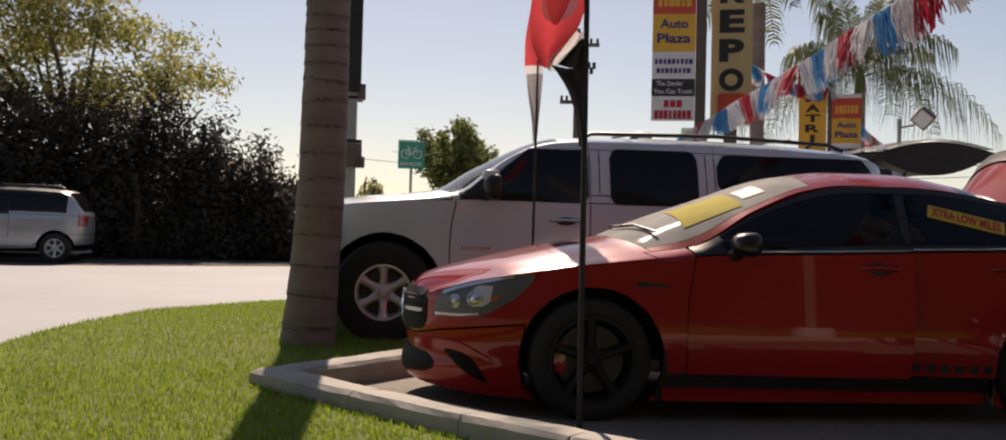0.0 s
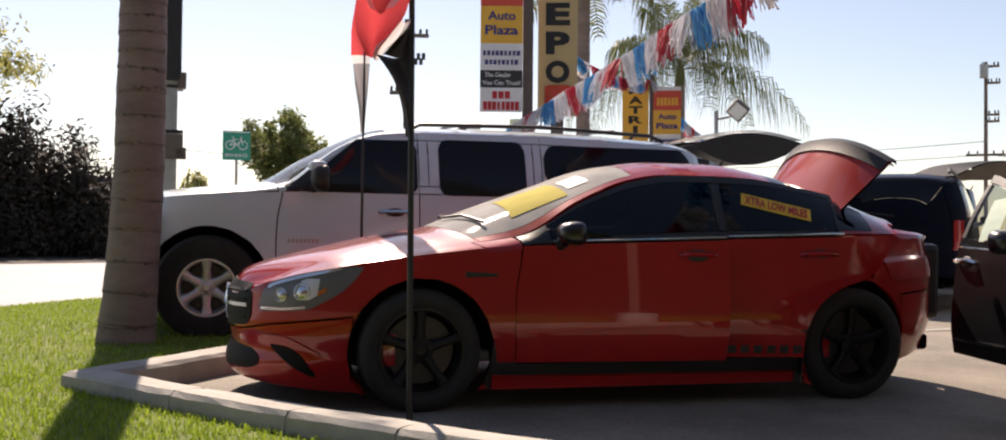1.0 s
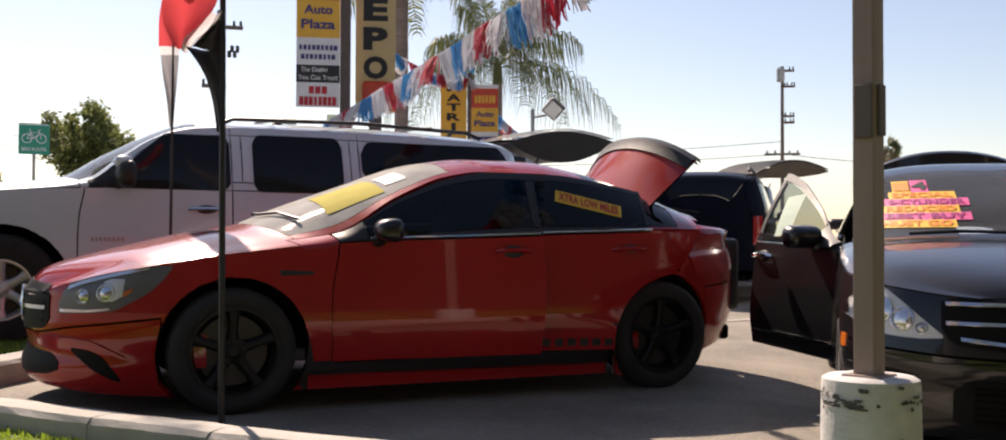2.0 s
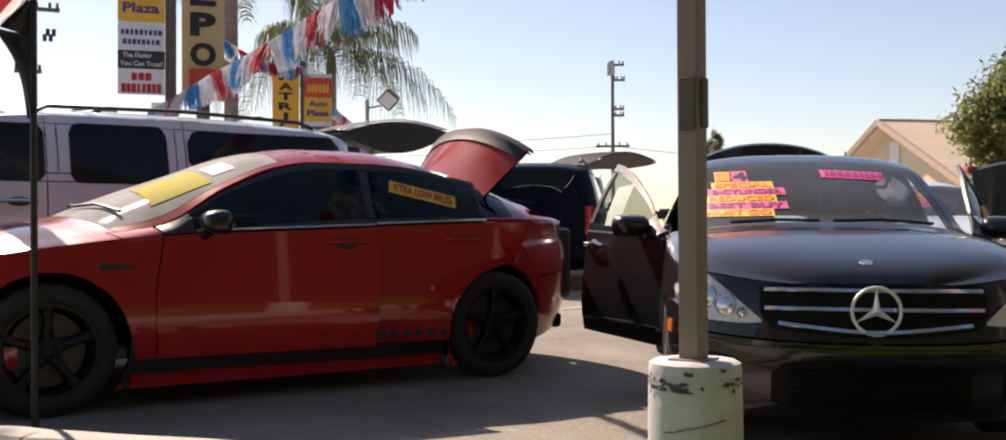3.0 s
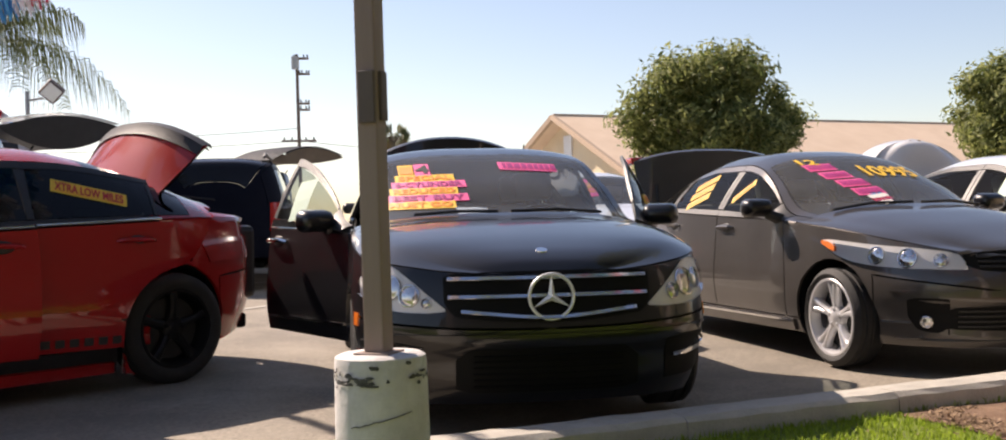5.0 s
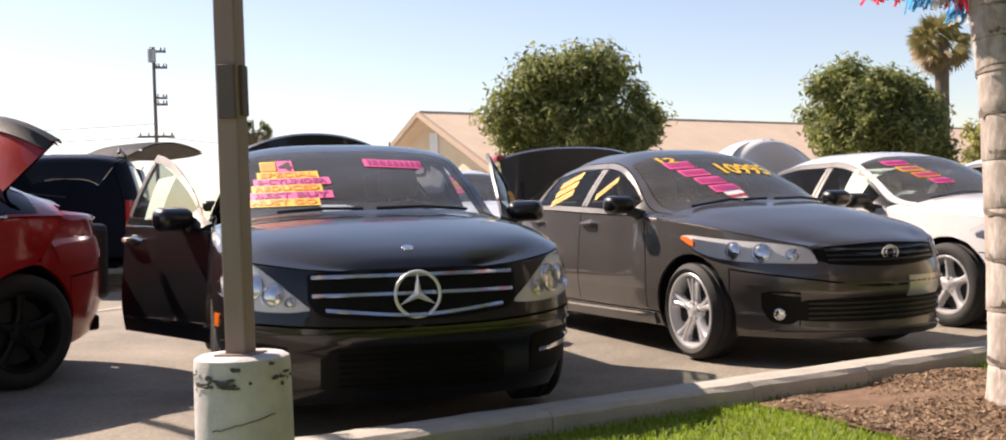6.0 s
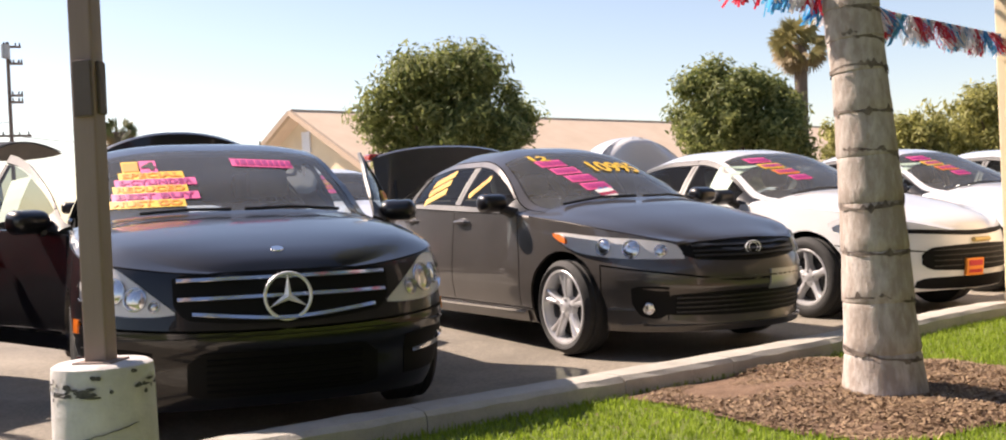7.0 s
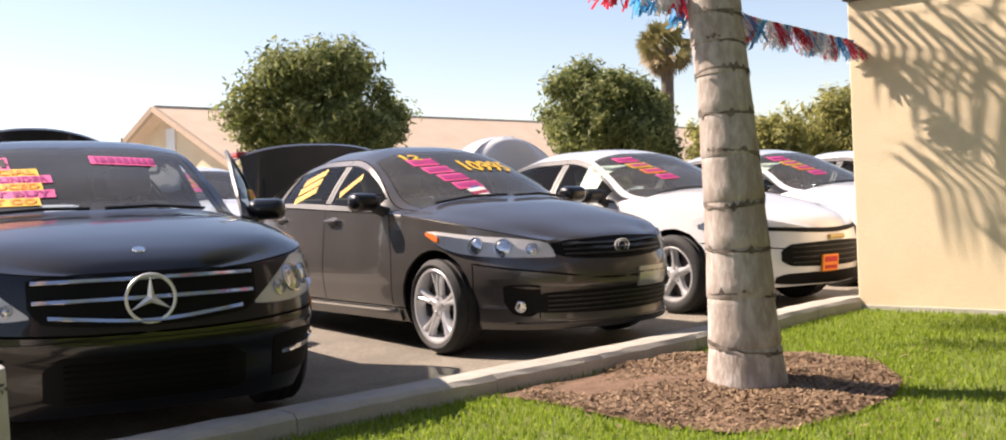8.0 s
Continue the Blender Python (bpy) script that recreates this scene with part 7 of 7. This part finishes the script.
bk = thing("bike_sign", "green bike route sign on a thin steel post", "sign")
mb = facing(Vector((0.38, 22.9, 0)))
part("sign_plate", box(bmesh.new(), (-0.28, -0.004, 2.66), (0.28, 0.004, 3.27), 0.003, mb), GREEN_SIGN, bk)
part("border", box(bmesh.new(), (-0.26, -0.0055, 3.235), (0.26, -0.0045, 3.25), 0.0, mb), WHITE_SIGN, bk)
words("BIKE ROUTE", 0.44, 0.07, WHITE_SIGN, bk, mb @ Matrix.Translation((0, -0.008, 2.76)))
for cx_ in (-0.13, 0.13):
    part("wheel_ring", tube(bmesh.new(), [mb @ Vector((cx_ + 0.088 * math.cos(a), -0.009, 2.97 + 0.088 * math.sin(a))) for a in np.linspace(0, 2 * math.pi, 21)], 0.009, 5, False), WHITE_SIGN, bk)
for pts in (((-0.13, 2.97), (-0.06, 3.09), (0.09, 3.09), (0.0, 2.97), (-0.13, 2.97)), ((-0.08, 3.15), (-0.06, 3.09), (0.0, 2.97)), ((0.13, 2.97), (0.08, 3.14), (0.13, 3.15))):
    part("frame_bar", tube(bmesh.new(), [mb @ Vector((a, -0.009, b)) for a, b in pts], 0.009, 5), WHITE_SIGN, bk)
part("post", box(bmesh.new(), (-0.03, 0.006, 0.3), (0.03, 0.04, 2.9), 0.004, mb), GALV, bk)

gp = thing("utility_column", "grey square column with dark equipment boxes", "pole")
mg = facing(Vector((-0.62, 13.9, 0)))
part("column", box(bmesh.new(), (-0.19, -0.15, 0.2), (0.12, 0.15, 6.5), 0.01, mg), GALV, gp)
for x0, x1, z0, z1 in ((-0.02, 0.19, 1.98, 2.28), (0.10, 0.23, 1.98, 2.12), (-0.02, 0.16, 2.95, 4.6), (0.12, 0.22, 2.85, 3.05)):
    part("equipment_box", box(bmesh.new(), (x0, -0.22, z0), (x1, -0.10, z1), 0.01, mg), DARKPOST if z0 < 2.9 else TRIM, gp)
part("band", box(bmesh.new(), (-0.20, -0.16, 2.30), (0.19, 0.16, 2.34), 0.004, mg), TRIM, gp)
part("band", box(bmesh.new(), (-0.20, -0.16, 2.86), (0.19, 0.16, 2.90), 0.004, mg), TRIM, gp)


def utility_pole(p, h, r, arms, label):
    root = thing("utility_pole", label, "pole")
    m = facing(p)
    part("pole", tube(bmesh.new(), [m @ Vector((0, 0, -0.3)), m @ Vector((0, 0, h * 0.5)), m @ Vector((0, 0, h))], [r, r * 0.9, r * 0.75], 10), WOODPOLE, root, "", True)
    for z, w, off in arms:
        part("crossarm", box(bmesh.new(), (off - w, -0.06 - r, z - 0.07), (off + w, 0.06 - r, z + 0.07), 0.01, m), WOODPOLE, root)
        for sx in (-0.85, -0.4, 0.4, 0.85):
            part("insulator", tube(bmesh.new(), [m @ Vector((off + sx * w, -r, z + 0.07)), m @ Vector((off + sx * w, -r, z + 0.25))], 0.05, 6), TRIM, root)
    return root, m


up, mu = utility_pole(Vector((44.5, 54.6, slope(54.6))), 11.2, 0.13, [(10.9, 0.5, 0.25), (9.9, 0.35, 0.45), (8.0, 0.4, 0.35), (7.6, 0.4, 0.35), (5.6, 1.1, 0.0)], "tall weathered utility pole with crossarms")
part("transformer", tube(bmesh.new(), [mu @ Vector((-0.1, -0.3, 10.2)), mu @ Vector((-0.1, -0.3, 11.0))], 0.25, 12), GALV, up)
p2 = at(9.75, 42, slope(40))
u2, mu2 = utility_pole(p2, 9.0, 0.14, [(8.35, 0.55, 0.3), (6.1, 0.45, -0.2)], "utility pole behind the flags")
for k in range(4):
    part("insulator", tube(bmesh.new(), [mu2 @ Vector((0.35 + 0.1 * k, -0.2, 7.2 + 0.2 * (k % 2))), mu2 @ Vector((0.35 + 0.1 * k, -0.2, 7.45 + 0.2 * (k % 2)))], 0.07, 6), TRIM, u2)
utility_pole(at(74.1, 60, slope(18)), 7.2, 0.12, [(6.9, 0.8, 0.0)], "far utility pole behind a tree")
for a, b, sag in (((44.5, 54.6, 6.6), (-4, 75, 7.2), 1.2), ((44.5, 54.6, 6.6), (70, 38, 6.2), 0.9), ((44.5, 54.6, 7.4), (0, 90, 9.0), 1.4)):
    a, b = Vector(a), Vector(b)
    root = mesh_object("overhead_wire", [], [], WIRE)
    bm = bmesh.new()
    tube(bm, [a.lerp(b, t) - Vector((0, 0, sag * 4 * t * (1 - t))) for t in np.linspace(0, 1, 16)], 0.022, 4)
    bm.to_mesh(root.data)
    bm.free()
    tagged(root, "thin dark overhead wire from the utility pole", "wire")


# ---------------------------------------------------------------- feather flags
def flag(pole_base, pole_top, r, cloths, label):
    root = thing("feather_flag", label, "flag")
    a, b = Vector(pole_base), Vector(pole_top)
    part("pole", tube(bmesh.new(), [a, a.lerp(b, 0.5), b], [r, r * 0.9, r * 0.6], 10), TRIM, root, "black flag pole", True)
    m = facing(Vector((a.x, a.y, 0)))
    for name, rows, mat in cloths:
        # rows: height, x at the outer edge, x at the inner edge, billow
        bm = bmesh.new()
        f0, f1, fb = (curve_of([(q[0], q[k]) for q in rows]) for k in (1, 2, 3))
        zs = np.linspace(rows[0][0], rows[-1][0], 22)
        grid = []
        for z in zs:
            row = []
            for k in range(9):
                t = k / 8
                x = float(f0(z)) * (1 - t) + float(f1(z)) * t
                y = float(fb(z)) * math.sin(math.pi * t) + 0.03 * math.sin(z * 9 + t * 5)
                row.append(bm.verts.new(m @ Vector((x, y, z))))
            grid.append(row)
        for p, q in zip(grid, grid[1:]):
            for k in range(8):
                bm.faces.new((p[k], p[k + 1], q[k + 1], q[k]))
        part(name, bm, mat, root, "", True)
    return root


flag((0.92, 5.18, slope(5.18)), (0.90, 5.18, 3.9), 0.017, [
    ("black_cloth", [(1.50, -0.035, -0.01, 0.01), (1.62, -0.05, -0.01, 0.02), (1.75, -0.085, -0.01, 0.03), (1.86, -0.15, -0.01, 0.04), (1.90, -0.185, -0.01, 0.05)], CLOTH_K),
    ("black_corner", [(1.90, -0.15, -0.01, 0.05), (1.97, -0.09, -0.01, 0.05), (2.04, -0.03, -0.01, 0.03)], CLOTH_K),
    ("white_stripe", [(1.88, -0.20, -0.175, 0.05), (1.93, -0.19, -0.13, 0.05), (2.0, -0.12, -0.055, 0.05), (2.08, -0.06, -0.012, 0.05)], CLOTH_W),
    ("red_cloth", [(1.90, -0.235, -0.195, 0.05), (1.95, -0.26, -0.155, 0.06), (2.02, -0.285, -0.10, 0.07), (2.1, -0.29, -0.045, 0.07), (2.25, -0.26, -0.012, 0.07), (2.6, -0.22, -0.012, 0.05)], CLOTH_R),
    ("white_patch", [(2.14, -0.22, -0.10, 0.085), (2.2, -0.24, -0.06, 0.09), (2.28, -0.24, -0.05, 0.09)], CLOTH_W)], "tall black pole with a red, white and black cloth")
flag((1.02, 7.86, slope(7.86)), (1.03, 7.86, 2.4), 0.012, [
    ("grey_tip", [(1.78, -0.012, 0.015, 0.01), (1.95, -0.028, 0.026, 0.02), (2.16, -0.06, 0.042, 0.03), (2.30, -0.075, 0.05, 0.03)], CLOTH_G),
    ("white_band", [(2.30, -0.085, 0.05, 0.03), (2.36, -0.09, 0.05, 0.03)], CLOTH_W),
    ("red_cloth", [(2.36, -0.09, 0.05, 0.03), (2.5, -0.09, 0.06, 0.04), (2.75, -0.06, 0.13, 0.05), (3.1, -0.02, 0.16, 0.05)], CLOTH_R)], "narrow red and black flag on a thin black pole")


# ---------------------------------------------------------------- tinsel streamers
def streamer(pts, sag, drop, seed, label, step=0.30, wide=0.011, count=60):
    """A cord with tufts of foil strips in blue, silver and red."""
    rnd = random.Random(seed)
    root = thing("tinsel_streamer", label, "streamer")
    line = []
    for a, b in zip(pts, pts[1:]):
        a, b = Vector(a), Vector(b)
        n = max(6, int((b - a).length / 0.05))
        line += [a.lerp(b, k / n) - Vector((0, 0, sag * 4 * (k / n) * (1 - k / n))) for k in range(n)]
    line.append(Vector(pts[-1]))
    part("cord", tube(bmesh.new(), line[::4] + [line[-1]], 0.006, 5), WHITE_SIGN, root)
    per = max(2, int(step / 0.05))
    for t, i in enumerate(range(0, len(line) - per, per)):
        mat = (FOIL_B, FOIL_S, FOIL_R, FOIL_S)[t % 4]
        vs, fs = [], []
        sway = Vector((rnd.uniform(-0.12, 0.12), rnd.uniform(-0.12, 0.12), 0))
        for k in range(count):
            q = line[i + int(rnd.random() * per)] + Vector((rnd.uniform(-0.02, 0.02), rnd.uniform(-0.02, 0.02), 0))
            l = drop * rnd.uniform(0.65, 1.1)
            d = (line[min(i + per, len(line) - 1)] - line[i]).normalized()
            o = len(vs)
            w = d * wide + Vector((rnd.uniform(-0.004, 0.004), rnd.uniform(-0.004, 0.004), 0))
            e = q + Vector((rnd.uniform(-0.05, 0.05), rnd.uniform(-0.05, 0.05), -l)) + sway
            m = q.lerp(e, 0.5) + Vector((rnd.uniform(-0.03, 0.03), rnd.uniform(-0.03, 0.03), 0))
            vs += [q - w, q + w, m + w, m - w, e + w, e - w]
            fs += [(o, o + 1, o + 2, o + 3), (o + 3, o + 2, o + 4, o + 5)]
        ob = mesh_object("foil_tuft", vs, fs, mat)
        ob.parent = root
    return root


streamer([(4.27, 15.7, 2.76), (4.25, 14.99, 2.79), (4.18, 12.57, 2.90), (4.0, 10.47, 2.90), (3.70, 8.41, 2.86), (3.37, 6.7, 2.76), (2.8, 2.95, 2.9)], 0.012, 0.30, 1, "glossy blue, silver and red tinsel streamer over the cars", 0.5, 0.015, 64)
streamer([(5.45, 16.0, 3.95), (7.55, 17.9, 3.95), (9.4, 19.5, 3.1)], 0.12, 0.22, 2, "tinsel streamer strung between the sign posts", 0.25)
streamer([(8.66, 0.16, 2.06), (6.47, 0.645, 1.965), (5.12, 0.88, 1.955), (4.2, 1.6, 2.2), (2.82, 2.80, 2.9)], 0.0, 0.155, 3, "tinsel streamer from the cream wall to the post", 0.15, 0.006, 34)

# ---------------------------------------------------------------- far side: hedge, trees, buildings
rnd = random.Random(30)
hd = thing("hedge", "dark dense juniper hedge with spiky tops across the street", "hedge")
HEDGE_TOP = curve_of([(-24, 4.3), (-19, 4.4), (-14, 4.3), (-11, 4.5), (-9.3, 4.0), (-8.5, 3.7), (-7.0, 3.1), (-6, 2.8), (-4.6, 2.0)])
lumps = []
for k in range(72):
    az = -24 + 19.3 * k / 71
    r = 30 + rnd.uniform(-1, 1)
    hgt = float(HEDGE_TOP(az)) * rnd.uniform(0.72, 1.0)
    p = at(az, r, slope(29))
    z = 0.3
    while z < hgt:
        w = 0.85 * (1 - 0.7 * z / (hgt + 0.4))
        # a gap through which the house wall shows
        if not (-13.0 < az < -11.2 and 0.6 < z < 2.0):
            lumps.append(((p.x + rnd.uniform(-0.2, 0.2), p.y, p.z + z), (w, w, 0.5)))
        z += 0.42
    # upright twigs above the mass
    for j in range(2):
        x = p.x + rnd.uniform(-0.35, 0.35)
        h = rnd.uniform(0.25, 0.75)
        for q in range(3):
            lumps.append(((x + 0.10 * q, p.y, p.z + hgt + h * (q - 0.6) * 0.5), (0.15 - 0.04 * q, 0.15 - 0.04 * q, h * 0.34)))
for k in range(6):
    own = lumps[len(lumps) * k // 6:len(lumps) * (k + 1) // 6]
    mid = own[len(own) // 2][0]
    base = Vector((mid[0], mid[1], slope(29)))
    part("trunk", tube(bmesh.new(), [base - Vector((0, 0, 0.2)), base + Vector((0.1, 0, 1.0)), base + Vector((0.0, 0, 2.2))], [0.14, 0.11, 0.05], 7), BARK, hd, "", True)
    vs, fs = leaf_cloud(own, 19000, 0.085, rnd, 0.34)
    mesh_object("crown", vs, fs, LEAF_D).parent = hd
rnd = random.Random(31)
q = at(-16.2, 33, 0)
CROWN_TOP = curve_of([(-8, 8.2), (-5, 9.2), (-1, 9.0), (1.5, 7.7), (2.6, 7.1), (3.5, 6.1), (4.3, 5.2)])
lumps = []
for k in range(64):
    x = rnd.uniform(-7.6, 4.1)
    t = float(CROWN_TOP(x))
    low = 4.3 if x < 1.5 else 4.5 + 0.1 * x
    r = rnd.uniform(0.42, 0.85) * (0.7 if x > 2.5 else 1.0)
    z = rnd.uniform(low, max(low + 0.1, t - r * 0.6))
    lumps.append(((x, rnd.uniform(-1.6, 1.6), z), (r * 1.25, r * 1.2, r * 0.75)))
tree("street_tree", q.x, q.y, 3.2, lumps, 26000, 0.105, LEAF_Y, "broad light green street tree behind the dark hedge", 31, 0.22)
hs = thing("house", "low shaded house wall half hidden by the hedge", "building")
mh = facing(at(-12.0, 36, slope(33)))
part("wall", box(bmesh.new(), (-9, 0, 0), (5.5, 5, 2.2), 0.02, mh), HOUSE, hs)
part("roof", box(bmesh.new(), (-9.4, -0.5, 2.2), (5.9, 5.5, 2.35), 0.03, mh), DARKPOST, hs)
part("window", box(bmesh.new(), (-1.5, -0.02, 0.9), (0.0, 0.04, 2.0), 0.01, mh), TRIM, hs)
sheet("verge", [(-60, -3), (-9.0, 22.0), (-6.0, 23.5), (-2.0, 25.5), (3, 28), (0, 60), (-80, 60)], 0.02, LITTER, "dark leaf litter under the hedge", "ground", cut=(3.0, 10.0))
for az, rng, w, h, z, leafm, n, seed, lab in ((3.35, 45, 1.75, 1.8, 3.9, LEAF_G, 5200, 41, "small rounded green tree across the street"), (5.2, 46, 0.8, 0.8, 2.6, LEAF_G, 1800, 45, "small green shrub tree"), (-1.1, 30, 0.55, 0.7, 1.6, LEAF_Y, 900, 42, "sparse shrub by the street"),
                                             (61.25, 28, 2.45, 2.15, 2.95, LEAF_G, 30000, 43, "round dense green tree before the tan building"), (76.1, 30, 2.05, 1.85, 2.92, LEAF_G, 24000, 44, "green shade tree behind the parked cars"),
                                             (84.4, 38, 1.5, 1.5, 2.4, LEAF_Y, 4500, 46, "yellow green tree beyond the lot"), (87.9, 40, 2.2, 1.9, 2.9, LEAF_Y, 6500, 47, "tall yellow green tree beyond the lot"), (81.4, 50, 1.3, 1.6, 3.0, LEAF_Y, 3000, 49, "far green tree beyond the lot"),
                                             (51.0, 48, 0.7, 0.6, 3.0, LEAF_G, 900, 48, "far small green tree"), (21.5, 22, 0.5, 0.3, 2.4, LEAF_Y, 900, 50, "low green shrub behind the signs")):
    r2 = random.Random(seed)
    q = at(az, rng, 0)
    tree("tree", q.x, q.y, max(0.8, z - h * 0.75), lumps_of(r2, w, h, z, 74), int(n * 1.35), 0.092 if rng < 35 else 0.13, leafm, lab, seed, 0.05 + 0.05 * w)
bx = thing("box_building", "plain pale grey flat building far across the street", "building")
part("wall", box(bmesh.new(), (-1.6, 0, 0), (2.0, 4, 4.6), 0.02, facing(at(6.3, 60, slope(60)))), CONC, bx)

# tan building with a long gable roof
bd = thing("tan_building", "long low tan building with a gabled roof", "building")
ridge = Vector((0.93, -0.37)).normalized()
mbd = Matrix.Translation((40.4, 30.5, slope(30))) @ pose(0, 0, 0, 0, 0, math.degrees(math.atan2(ridge.y, ridge.x)))
top, wid, eave = 5.35, 7.2, 1.75
bm = bmesh.new()
pr_ = [(0.5, -wid + 0.6, -0.5), (0.5, wid - 0.6, -0.5), (0.5, wid - 0.6, eave + 0.25), (0.5, 0, top - 0.15), (0.5, -wid + 0.6, eave + 0.25)]
a_ = [bm.verts.new(mbd @ Vector(v)) for v in pr_]
b_ = [bm.verts.new(mbd @ Vector((70, v[1], v[2]))) for v in pr_]
bm.faces.new(a_)
bm.faces.new(b_[::-1])
for k in range(5):
    bm.faces.new((a_[k], a_[(k + 1) % 5], b_[(k + 1) % 5], b_[k]))
part("wall", bm, STUCCO, bd)
for sg in (1, -1):
    bm = bmesh.new()
    vs = [(-0.3, 0, top), (70, 0, top), (70, sg * wid, eave), (-0.3, sg * wid, eave)]
    lo = [bm.verts.new(mbd @ Vector((x, y, z - 0.18))) for x, y, z in vs]
    hi = [bm.verts.new(mbd @ Vector((x, y, z))) for x, y, z in vs]
    bm.faces.new(hi)
    bm.faces.new(lo[::-1])
    for k in range(4):
        bm.faces.new((lo[k], lo[(k + 1) % 4], hi[(k + 1) % 4], hi[k]))
    part("roof", bm, ROOFT, bd, "tan roof slope")
    bm = bmesh.new()
    tube(bm, [mbd @ Vector((-0.34, 0, top - 0.1)), mbd @ Vector((-0.34, sg * wid, eave - 0.1))], 0.16, 4)
    part("rake_board", bm, FASCIA, bd)
part("ridge_cap", tube(bmesh.new(), [mbd @ Vector((-0.3, 0, top + 0.02)), mbd @ Vector((70, 0, top + 0.02))], 0.05, 6), FASCIA, bd)
part("gable_vent", box(bmesh.new(), (0.42, -0.35, 3.4), (0.52, 0.35, 4.4), 0.01, mbd), WHITE_SIGN, bd)

# palms in the distance
q = at(24.3, 33, 0)
feather_palm("far_palm", q.x, q.y, slope(30), [(0, 0, 0, 0.2), (0, 0, 3, 0.17), (0, 0, 5.4, 0.15)], [0.3 * k for k in range(19)], PALM_L, dict(n=24, rise=(68, 46, 18), droop=(0.38, 0.56, 0.70), length=4.2, leaflet=0.75, pairs=46, width=0.014, hang=1.6), "feathery palm behind the signs", 51, FROND)
q = at(19.2, 22, 0)
feather_palm("far_palm", q.x, q.y, slope(20), [(0, 0, 0, 0.16), (0, 0, 3, 0.14), (0, 0, 5.9, 0.13)], [0.3 * k for k in range(20)], PALM_L, dict(n=14, rise=(60, 35, 5), droop=(0.45, 0.6, 0.7), length=1.7, leaflet=0.4, pairs=30, width=0.02, hang=0.8), "tall slim palm behind the banner", 52, FROND)


def fan_palm(x, y, h, r, label, seed, lam):
    rnd = random.Random(seed)
    root = thing("fan_palm", label, "palm tree", Matrix.Translation((x, y, slope(y))))
    part("trunk", tube(bmesh.new(), [(0, 0, 0), (0, 0, h * 0.5), (0, 0, h)], [0.3, 0.24, 0.3], 10), BARK, root, "", True)
    for k in range(58):
        a, e = rnd.uniform(0, 6.28), rnd.uniform(-1.2, 1.3)
        d = Vector((math.cos(a) * math.cos(e), math.sin(a) * math.cos(e), math.sin(e)))
        s = d.orthogonal().normalized()
        c = Vector((0, 0, h)) + d * r * 0.5
        fs = []
        vs = [Vector((0, 0, h)) + d * 0.1 - s * 0.03, Vector((0, 0, h)) + d * 0.1 + s * 0.03, c]
        fs.append((0, 1, 2))
        for j in range(13):
            t = (j - 6) / 6 * 1.3
            v = (d * math.cos(t) + s * math.sin(t)) * r * 0.55 * rnd.uniform(0.85, 1.1)
            w = (s * math.cos(t) - d * math.sin(t)) * 0.055 * r
            o = len(vs)
            vs += [c + v * 0.55 - w, c + v * 0.55 + w, c + v - Vector((0, 0, 0.15 * r * abs(t)))]
            fs += [(2, o, o + 1), (o, o + 2, o + 1)]
        ob = mesh_object("fan_leaf", vs, fs, FROND_DRY if e < -0.35 else lam)
        ob.parent = root
    return root


q = at(79.3, 46, 0)
fan_palm(q.x, q.y, 7.0, 1.3, "fan palm with a shaggy dry skirt", 60, FAN)
q = at(44.1, 60, 0)
fan_palm(q.x, q.y, 5.1, 1.0, "far small fan palm", 61, FROND)
